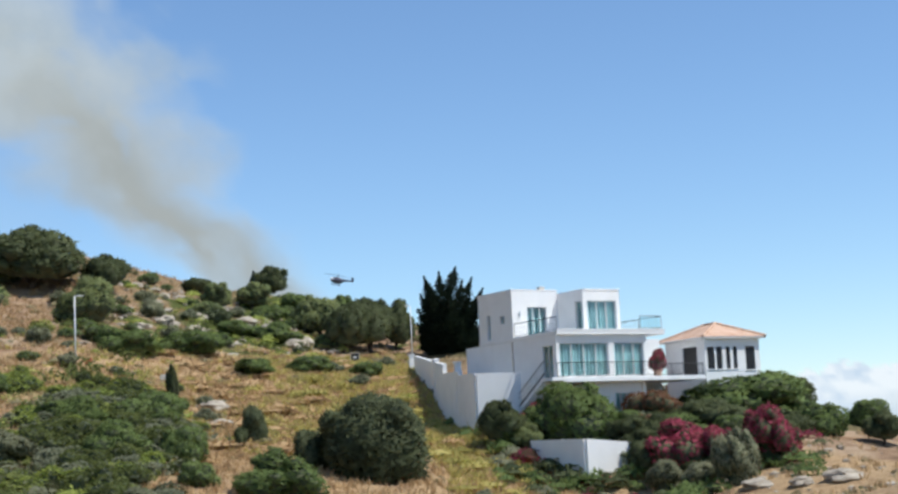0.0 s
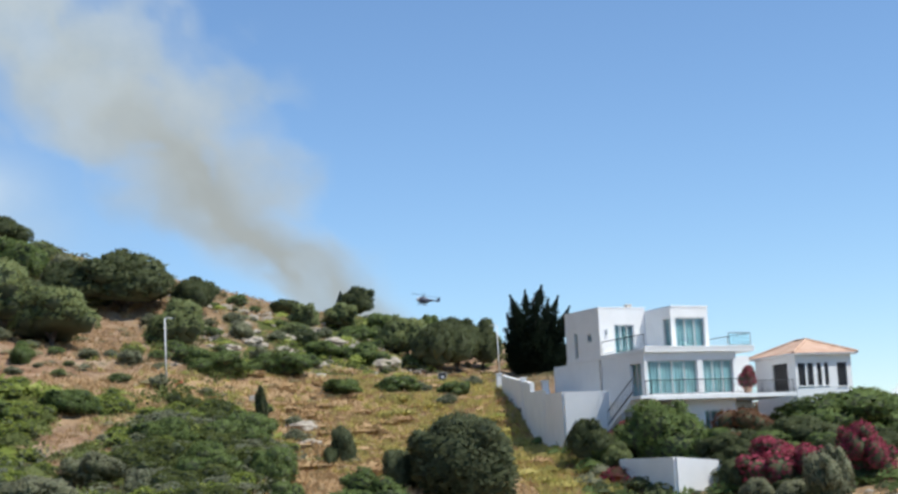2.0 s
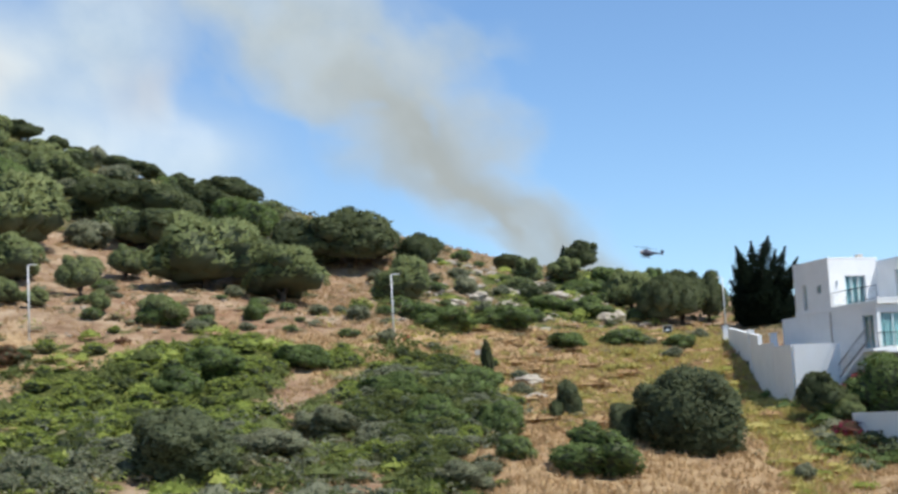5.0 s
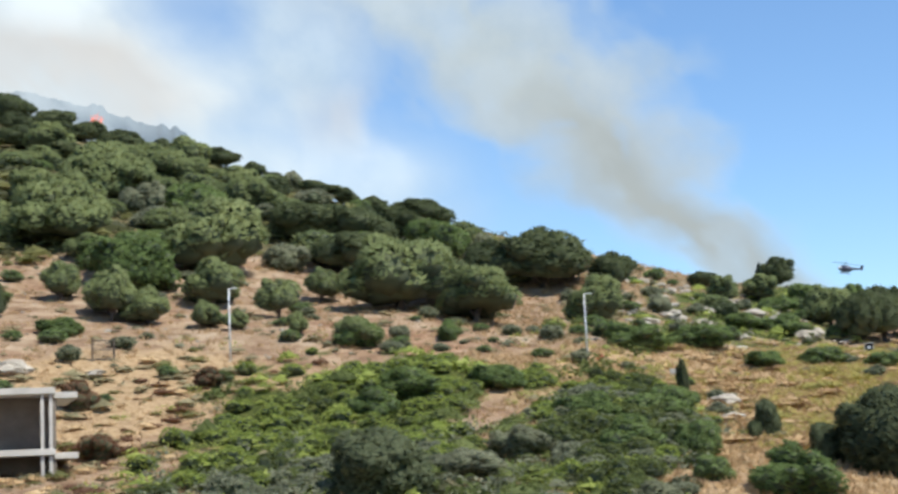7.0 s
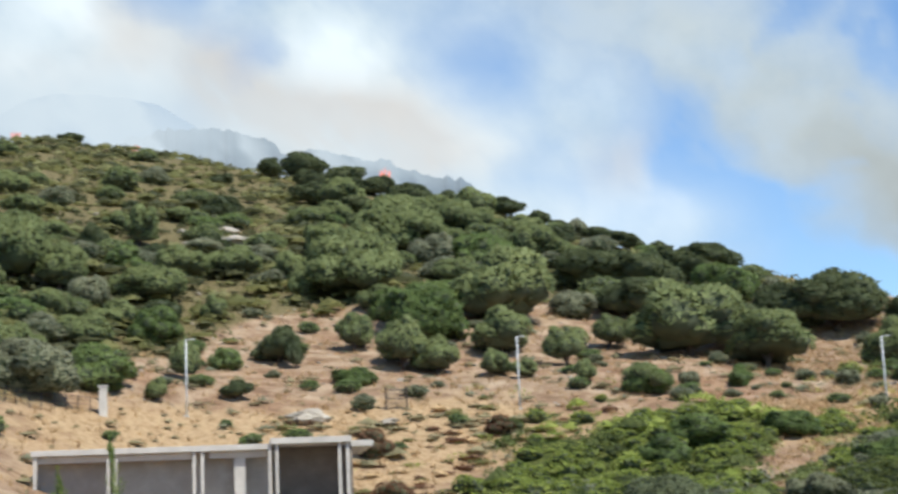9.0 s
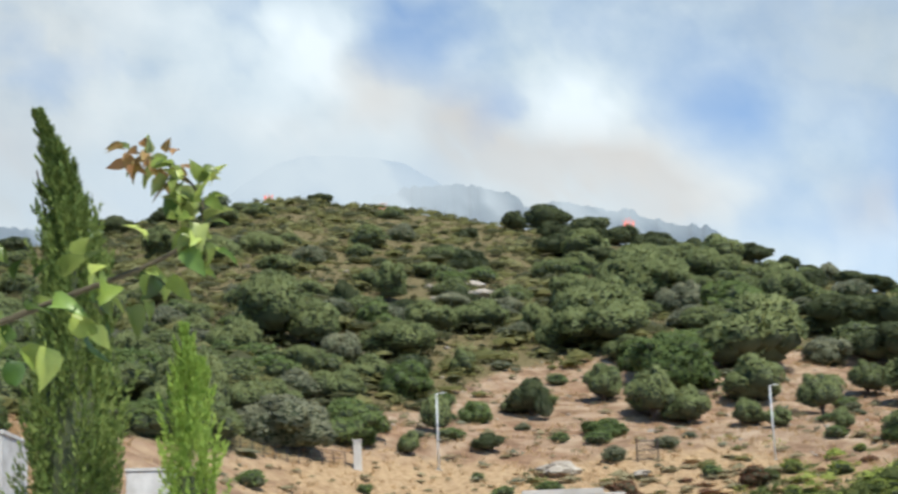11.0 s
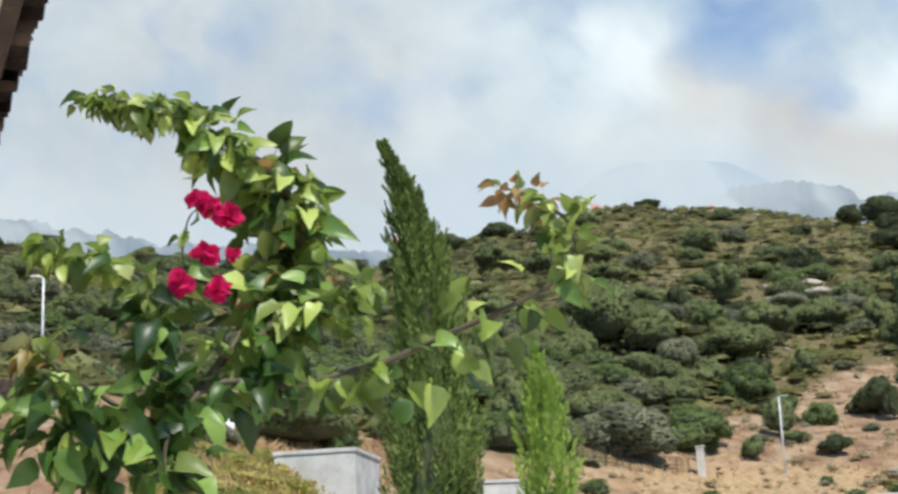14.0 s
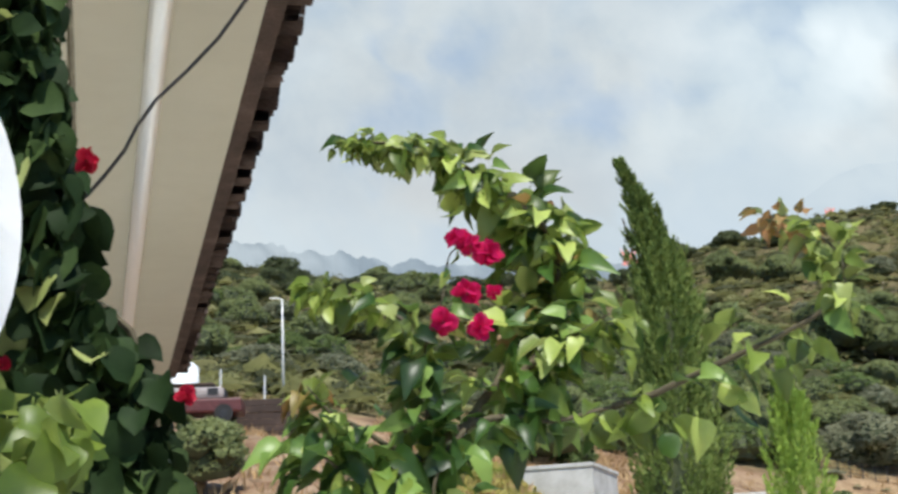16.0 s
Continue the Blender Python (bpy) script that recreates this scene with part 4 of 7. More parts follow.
for i, (mat, count, w0, w1, word) in enumerate(((M_OLIVEBROWN, 1500, 0.8, 3.4, "olive-brown"), (M_LIGHTSCRUB, 560, 0.7, 2.8, "pale straw-green"), (M_DEEPSCRUB, 950, 0.8, 3.6, "dark green"))):
    cushions("hill_scrub", mat, np.concatenate([spots(count, 33, 53, 1.15, 3.25, lambda c, s, m, u: u < m, 41 + i), spots(int(count * 0.8), 50, 76, 1.0, 3.75, lambda c, s, m, u: u < m + 0.2, 51 + i),
             spots(count // 4, 17, 35, 1.3, 2.2, lambda c, s, m, u: u < m, 61 + i)]), w0, w1, 42 + i, word + " low scrub cushions covering the top of the hill")
for i, (mat, count, az0, az1, w1, word) in enumerate(((M_YELLOW, 300, -1.6, 7, 2.4, "yellow-green"), (M_STRAW, 320, 0, 10, 2.2, "golden dry"), (M_CREEPER, 70, -1.6, 2.5, 1.8, "fresh green"), (M_DRYHERB, 120, 1, 11, 1.6, "withered"))):
    cushions("grass_mounds", mat, spots(count, az0, az1, 0.68, 1.05, lambda c, s, m, u: c < 0.5, 131 + i), 0.5, w1, 135 + i, word + " grass and weed mounds on the slope beside the villa", 60, 0.5)
for i, (mat, count, word) in enumerate(((M_YELLOW, 120, "yellow-green"), (M_CREEPER, 50, "fresh green"), (M_BRAMBLE, 24, "dark green"))):
    cushions("weed_mounds", mat, spots(count, 55, 61.5, 0.42, 0.62, lambda c, s, m, u: u < 1, 151 + i), 0.3, 1.1, 155 + i, word + " weed mounds before the outbuilding", 90, 0.8)
for i, (mat, count, word) in enumerate(((M_STRAW, 200, "golden straw"), (M_DRYHERB, 220, "withered brown"), (M_RUST, 90, "reddish dry"), (M_OLIVEBROWN, 90, "olive-brown"))):
    cushions("slope_tufts", mat, spots(count, 22, 36, 0.62, 1.0, lambda c, s, m, u: c < 0.45, 191 + i), 0.35, 1.5, 195 + i, word + " tufts on the eroded slope beside the unfinished building", 50, 0.6)
for i, (mat, count, w0, w1, word) in enumerate(((M_BRAMBLE, 190, 0.7, 2.2, "dark green bramble"), (M_SAGE, 130, 0.6, 1.9, "grey-green herb"), (M_DEEPSCRUB, 110, 0.7, 2.0, "dark scrub"), (M_DRYHERB, 60, 0.5, 1.3, "withered herb"))):
    cushions("bank_mounds", mat, spots(count, 11.5, 21, 0.48, 0.8, lambda c, s, m, u: u < 0.9, 171 + i), w0, w1, 175 + i, word + " mounds crowding the foot of the bank", 80, 0.8)
scatter("brambles", M_BRAMBLE, spots(200, 4, 30, 0.6, 1.15, lambda c, s, m, u: u < c * 0.6, 11), 1.15, 70, 1.1, 12,
        "dark green brambles standing out of the creeper", "brambles", card=0.24)
scatter("grey_herbs", M_SAGE, spots(330, 8, 30, 0.58, 0.8, lambda c, s, m, u: (u < 0.5) & (c > 0.15), 13), 0.7, 40, 1.2, 14,
        "pale grey-green herbs at the foot of the bank", "herbs", card=0.18)
scatter("herbs", M_DRYHERB, spots(2600, -16, 45, 0.6, 2.0, lambda c, s, m, u: u < 0.35, 9), 0.3, 16, 1.0, 10,
        "small grey-green herbs dotted over the slope", "herbs", card=0.12)


def rock(x, y, w, h, seed):
    bm = bmesh.new()
    bmesh.ops.create_icosphere(bm, subdivisions=3, radius=0.5)
    for v in bm.verts:
        v.co *= 1 + 0.5 * noise.noise(v.co * 2.5 + Vector((seed * 3.1, seed, 0))) + 0.15 * noise.noise(v.co * 7 + Vector((seed, 0, 0)))
    ob = new("boulder", mesh_of("boulder", bm, M_ROCK))
    ob.matrix_basis = Matrix.LocRotScale((x, y, gz(x, y) + h * 0.2), Euler((0, 0, seed)), (w, w * 0.8, h))
    return tagged(ob, "pale weathered limestone boulder in the grass", "rock", "boulders on the slope")


for row in (
        (-16.4, 106.5, 2.09, 0.83, 1),
        (-14.7, 97.4, 1.74, 0.66, 2),
        (-15.2, 95.6, 1.28, 0.56, 3),
        (-14.6, 146.3, 2.34, 1.41, 4),
        (-16.5, 149.1, 2.65, 1.58, 5),
        (-26.1, 140.6, 2.15, 0.96, 6),
        (-27.1, 134.8, 1.82, 0.79, 7),
        (-24.4, 148.0, 2.65, 1.01, 8),
        (-23.4, 158.8, 2.13, 0.92, 9),
        (-24.2, 135.4, 1.82, 0.79, 10),
        (-20.3, 152.7, 2.45, 1.03, 11),
        (-17.9, 151.9, 2.03, 1.03, 12),
        (-13.9, 147.3, 1.57, 1.42, 13),
        (-58.1, 84.8, 2.81, 1.08, 14),
        (-107.4, 142.5, 4.73, 1.54, 15),
        (-113.6, 148.5, 4.13, 1.25, 16),
        (-53.6, 87.4, 1.54, 0.49, 18),
):
    rock(*row)

for row in (
        (17.9, 73.9, 2.01, 0.73, 19),
        (16.2, 75.0, 1.36, 0.51, 20),
        (14.4, 77.2, 1.73, 0.53, 21),
        (-23.4, 140.6, 1.89, 0.82, 22),
        (-26.3, 142.6, 1.54, 0.69, 23),
):
    rock(*row)


def stones(rows, seed):
    """Loose pale stones strewn over the rocky crest, joined."""
    rg = np.random.default_rng(seed)
    bm = bmesh.new()
    bmesh.ops.create_icosphere(bm, subdivisions=1, radius=0.5)
    v0 = np.array([v.co[:] for v in bm.verts])
    f0 = [[v.index for v in f.verts] for f in bm.faces]
    bm.free()
    vs, fs = [], []
    for count, az0, az1, q0, q1, s0, s1 in rows:
        for _ in range(count):
            az, q, s = rg.uniform(az0, az1), rg.uniform(q0, q1), rg.uniform(s0, s1) * rg.uniform(0.5, 1.0)
            p = polar(az, q * float(np.interp(az, LAND[:, 0], LAND[:, 3])))
            v = v0 * rg.uniform(0.6, 1.3, (len(v0), 1)) * s * np.array([rg.uniform(0.8, 1.6), 1.0, rg.uniform(0.4, 0.75)])
            off = len(vs) * len(v0)
            vs.append(v + np.array([p.x, p.y, gz(p.x, p.y) + 0.1 * s]))
            fs += [[i + off for i in f] for f in f0]
    me = bpy.data.meshes.new("stones")
    me.from_pydata(np.concatenate(vs).tolist(), [], fs)
    me.materials.append(M_ROCK)
    return tagged(new("stones", me), "loose pale stones strewn over the rocky slope", "stones", kind="stuff")


stones(((220, 4, 13.5, 1.05, 1.42, 0.4, 1.5), (60, 12, 30, 1.0, 1.35, 0.2, 0.6), (90, 24, 44, 1.0, 1.4, 0.2, 0.7), (50, 33, 46, 1.4, 2.0, 0.5, 1.8), (70, -16, -8, 0.75, 0.98, 0.2, 0.7), (40, 8, 14, 0.75, 1.0, 0.2, 0.8)), 8)


# ---- white villa ----
def rail(parent, a, b, height=0.95, gap=0.13, label="dark iron railing"):
    """Iron balustrade between two points of the parent's space: top and bottom bars, posts, upright bars."""
    a, b = Vector(a), Vector(b)
    bm = bmesh.new()
    up = Vector((0, 0, height))
    tube(bm, [a + up, b + up], [0.025, 0.025], 6)
    tube(bm, [a + up * 0.1, b + up * 0.1], [0.014, 0.014], 5)
    k = max(2, int((b - a).length / gap))
    for i in range(k + 1):
        p = a.lerp(b, i / k)
        post = i % 8 == 0 or i == k
        tube(bm, [p, p + up], [0.022 if post else 0.008] * 2, 5)
    return part("railing", bm, M_IRON, parent, label)


def window(parent, axis, a0, a1, b, z0, z1, leaves=3, curtain=True, name="window", inward=1.0, glass_mat=None):
    """A glazed opening: frame with mullions, panes, curtain behind. axis: along which it runs; b: the outer face."""
    t, d = 0.07, 0.07 * inward
    b0, b1 = sorted((b + 0.10 * inward, b + 0.10 * inward + d))
    bars = [(a0, a0 + t, z0, z1), (a1 - t, a1, z0, z1), (a0 + t, a1 - t, z0, z0 + t), (a0 + t, a1 - t, z1 - t, z1)]
    w = (a1 - a0) / leaves
    for i in range(1, leaves):
        bars.append((a0 + i * w - t / 2, a0 + i * w + t / 2, z0 + t, z1 - t))

    def place(r, c0, c1):
        return (r[0], r[1], c0, c1, r[2], r[3]) if axis == "x" else (c0, c1, r[0], r[1], r[2], r[3])

    fr = part(name, pierced(axis, a0, a1, b0, b1, z0, z1, [(a0 + t, a1 - t, z0 + t, z1 - t)]), M_FRAME, parent, "white-framed window with sea-green panes")
    for r in bars[4:]:
        part("mullion", boxes(place(r, b0, b1)), M_FRAME, fr)
    g = (b0 + b1) / 2
    for i in range(leaves):
        pane = part("pane", boxes(place((a0 + i * w + t / 2, a0 + (i + 1) * w - t / 2, z0 + t, z1 - t), g - 0.006, g + 0.006)), glass_mat or M_GLASS, fr)
        pane.visible_shadow = False
    if curtain:
        bm = bmesh.new()
        c = b + 0.27 * inward
        k = int((a1 - a0) / 0.05)
        rows = []
        for i in range(k + 1):
            a = a0 + (a1 - a0) * i / k
            o = c + 0.035 * math.sin(i * 1.3) + 0.02 * math.sin(i * 0.45)
            rows.append([bm.verts.new((a, o, z) if axis == "x" else (o, a, z)) for z in (z0 + 0.03, z1)])
        for p, q in zip(rows, rows[1:]):
            bm.faces.new((p[0], q[0], q[1], p[1]))
        bmesh.ops.solidify(bm, geom=bm.faces[:], thickness=0.01)
        part("curtain", bm, M_CURTAIN, fr, "sea-green curtain")
    return fr


def villa():
    v = thing("villa", pose(*polar(-2.2, 103.0, 10.45), 0, 0, 31), "white modern cubic villa with glazed bays and terraces on the slope", "house")
    W, B, F = 7.2, 6.7, -4.85
    wl = lambda n, bm: part(n, bm, M_WHITE, v)
    # middle storey
    wl("wall", pierced("x", 0, W, F, F + 0.3, 0, 2.75, [(0.25, 4.1, 0.1, 2.25), (4.55, 6.95, 0.1, 2.25)]))
    wl("wall", pierced("y", F + 0.3, 6.0, 0, 0.3, -2.6, 2.75, [(-4.45, -3.25, 0.02, 2.15)]))
    wl("wall", boxes((W - 0.3, W, F + 0.3, 6.0, -2.6, 2.75)))
    wl("wall", boxes((0.3, W - 0.3, 5.7, 6.0, -2.6, 2.75)))
    # upper storey: block set back and a bay
    wl("wall", pierced("x", 0, 3.7, 0, 0.3, 3.0, 6.15, [(1.2, 2.75, 3.05, 5.05)]))
    wl("wall", pierced("y", 0.3, 4.2, 0, 0.3, 3.0, 6.1, [(2.75, 3.2, 2.95 + 0.1, 4.75), (0.95, 1.5, 4.0, 4.55)]))
    wl("wall", boxes((0.3, B - 0.3, 3.9, 4.2, 3.0, 5.85)))
    wl("wall", boxes((B - 0.3, B, -2.6, 4.2, 3.0, 5.85)))
    wl("wall", pierced("y", -2.9, 0, 3.7, 4.0, 3.0, 5.85, [(-2.75, -1.9, 3.1, 5.2)]))
    wl("wall", pierced("x", 4.0, B, -2.9, -2.6, 3.0, 5.85, [(4.05, 6.4, 3.1, 5.2)]))
    # slabs
    part("roof", boxes((-0.02, 3.72, -0.02, 4.22, 6.1, 6.22), (3.76, B + 0.03, -2.93, 4.22, 5.85, 5.98), bevel=0.02), M_WHITE, v)
    part("terrace_slab", boxes((-0.06, 8.6, -5.1, 4.2, 2.75, 3.0), (-0.06, 8.6, -5.12, -4.97, 3.0, 3.12), bevel=0.015), M_WHITE, v)
    part("balcony_slab", boxes((-0.1, 11.4, -5.6, 0.6, -0.28, 0.0), bevel=0.015), M_WHITE, v)
    # ground storey
    wl("wall", pierced("x", 2.2, W, -4.5, -4.2, -3.6, -0.28, [(4.7, 6.2, -2.9, -0.95)]))
    wl("wall", boxes((2.2, 2.5, -4.2, 3, -3.6, -0.28)))
    wl("wall", boxes((W, 11.2, -1.2, -1.0, -3.0, -0.28), (W, 11.2, -1.2, -1.0, 0.0, 2.75)))
    window(v, "x", 0.25, 4.1, F, 0.1, 2.25, 4)
    window(v, "x", 4.55, 6.95, F, 0.1, 2.25, 3)
    window(v, "x", 1.2, 2.75, 0, 3.05, 5.05, 3)
    window(v, "x", 4.05, 6.4, -2.9, 3.1, 5.2, 3)
    window(v, "y", -2.75, -1.9, 3.7, 3.1, 5.2, 1)
    window(v, "x", 4.7, 6.2, -4.5, -2.9, -0.95, 3)
    window(v, "y", -4.45, -3.25, 0, 0.02, 2.15, 2, name="door")
    window(v, "y", 2.75, 3.2, 0, 3.05, 4.75, 1, False)
    # porthole: ring and glass
    bm = bmesh.new()
    ring = [(0.02, 1.225 + 0.24 * math.cos(i * math.tau / 20), 4.275 + 0.24 * math.sin(i * math.tau / 20)) for i in range(21)]
    tube(bm, ring, [0.035] * 21, 6)
    ph = part("porthole", bm, M_FRAME, v, "round window")
    part("pane", boxes((0.1, 0.115, 0.96, 1.49, 4.01, 4.54)), M_GLASS, ph)
    # downpipe, wall lamp, vent
    part("downpipe", tube(bmesh.new(), [(-0.06, 0.1, 0.2), (-0.06, 0.1, 2.7)], [0.045, 0.045], 8), M_CONCRETE, v)
    part("wall_lamp", boxes((0.5, 0.62, -0.14, 0.0, 4.4, 4.75), bevel=0.02), M_FRAME, v, "small white wall lamp")
    part("vent", boxes((3.0, 3.4, 1.0, 1.4, 6.22, 6.55), bevel=0.03), M_CONCRETE, v)
    rail(v, (-0.02, -5.52, 0), (W + 0.2, -5.52, 0))
    rail(v, (-0.02, -5.5, 0), (-0.02, -4.9, 0))
    rail(v, (W + 0.4, -5.5, 0), (11.3, -5.5, 0), 0.8)
    rail(v, (0.05, -4.95, 3.0), (0.05, -0.1, 3.0), 0.9, 0.2)
    rail(v, (B + 0.05, -4.9, 3.12), (8.5, -4.9, 3.12), 0.85, 0.3)
    rail(v, (8.5, -4.9, 3.12), (8.5, 1.5, 3.12), 0.85, 0.3)
    bm = boxes(*[(B + 0.12, 8.45, -4.86, -4.845, 3.2, 3.9)])
    part("glass_balustrade", bm, M_GLASS, v).visible_shadow = False
    # outside stair along the side wall
    n = 14
    st = part("outside_stair", boxes((-1.15, -0.01, -5.9, -5.0, -0.2, 0.0)), M_WHITE, v, "white outside stair")
    for i in range(n):
        y = -0.8 - i * 0.3
        part("step", boxes((-1.15, -0.01, y - 0.32, y, -2.6 + i * 0.185, -2.6 + (i + 1) * 0.185)), M_WHITE, st)
    for i in range(n + 1):
        p = Vector((-1.1, -0.8 - i * 0.3, -2.45 + i * 0.185))
        part("baluster", tube(bmesh.new(), [p, p + Vector((0, 0, 0.95))], [0.012, 0.012], 5), M_IRON, st)
    part("handrail", tube(bmesh.new(), [(-1.1, -0.8, -1.5), (-1.1, -5.0, 1.09)], [0.03, 0.03], 6), M_IRON, st)
    part("stringer", tube(bmesh.new(), [(-1.1, -0.8, -2.3), (-1.1, -5.0, 0.29)], [0.05, 0.05], 6), M_IRON, st)
    return v


villa_e = villa()
m = villa_e.matrix_basis @ pose(9.0, -3.6, 0.0)
pot = thing("potted_bougainvillea", m, "red-flowering bougainvillea in a pot on the villa balcony", "potted plant")
bm = bmesh.new()
bmesh.ops.create_cone(bm, cap_ends=True, segments=16, radius1=0.22, radius2=0.3, depth=0.5, matrix=pose(0, 0, 0.25))
part("pot", bm, M_TILE, pot)
crown_ob = shared("crown", KINDS["b"][0][1], pot, Matrix.LocRotScale((0, 0, 0.4), None, (1.15, 1.15, 1.45)))


def garden_wall(name, points, thick, label):
    """A rendered wall along plan points (x, y, top, foot)."""
    bm = bmesh.new()
    for (x0, y0, t0, f0), (x1, y1, t1, f1) in zip(points, points[1:]):
        d = Vector((x1 - x0, y1 - y0, 0)).normalized()
        s = Vector((-d.y, d.x, 0)) * thick / 2
        a, b = Vector((x0, y0, 0)) - d * 0.002, Vector((x1, y1, 0)) + d * 0.002
        q = [bm.verts.new(p + Vector((0, 0, z))) for p, z in ((a - s, f0), (b - s, f1), (b + s, f1), (a + s, f0), (a - s, t0), (b - s, t1), (b + s, t1), (a + s, t0))]
        for f in ((3, 2, 1, 0), (4, 5, 6, 7), (0, 1, 5, 4), (1, 2, 6, 5), (2, 3, 7, 6), (3, 0, 4, 7)):
            bm.faces.new([q[i] for i in f])
    return tagged(new(name, mesh_of(name, bm, M_WHITE)), label, "wall", kind="structure")


garden_wall("garden_wall", [(1.34, 100.49, 11.10, 5.89), (0.31, 106.00, 11.28, 6.06)], 0.3, "white rendered garden wall beside the villa")
garden_wall("garden_wall", [(0.33, 106.00, 11.59, 6.06), (-0.78, 113.00, 11.85, 7.03)], 0.3, "white rendered garden wall beside the villa")
garden_wall("garden_wall", [(-0.74, 113.00, 12.51, 7.03), (-3.26, 131.96, 14.40, 11.47)], 0.3, "white rendered garden wall climbing the bank")
garden_wall("retaining_wall", [(1.34, 100.49, 11.10, 4.89), (4.19, 100.81, 11.02, 5.44)], 0.3, "white rendered terrace wall under the villa")
garden_wall("retaining_wall", [(4.29, 91.40, 6.59, 2.81), (7.06, 87.72, 6.52, 1.52)], 0.3, "white rendered retaining wall of the lower garden")
garden_wall("retaining_wall", [(7.06, 87.72, 6.52, 1.52), (11.9, 90.9, 6.0, 2.9)], 0.3, "white rendered retaining wall of the lower garden")
_p = tagged(new("wall_pier", mesh_of("wall_pier", boxes((-0.22, 0.22, -0.22, 0.22, -2.5, 0.4), (-0.27, 0.27, -0.27, 0.27, 0.4, 0.5), bevel=0.02), M_WHITE)), "white rendered pier on the garden wall", "pier", "piers of the garden wall")
_p.matrix_basis = pose(-3.64, 132.95, 14.14, 0, 0, 10)
_p = tagged(new("wall_pier", mesh_of("wall_pier", boxes((-0.22, 0.22, -0.22, 0.22, -2.8, 0.4), (-0.27, 0.27, -0.27, 0.27, 0.4, 0.5), bevel=0.02), M_WHITE)), "white rendered pier on the garden wall", "pier", "piers of the garden wall")
_p.matrix_basis = pose(-1.43, 117.99, 12.74, 0, 0, 10)
_p = tagged(new("wall_pier", mesh_of("wall_pier", boxes((-0.22, 0.22, -0.22, 0.22, -3.1, 0.4), (-0.27, 0.27, -0.27, 0.27, 0.4, 0.5), bevel=0.02), M_WHITE)), "white rendered pier on the garden wall", "pier", "piers of the garden wall")
_p.matrix_basis = pose(0.18, 107.00, 11.77, 0, 0, 10)


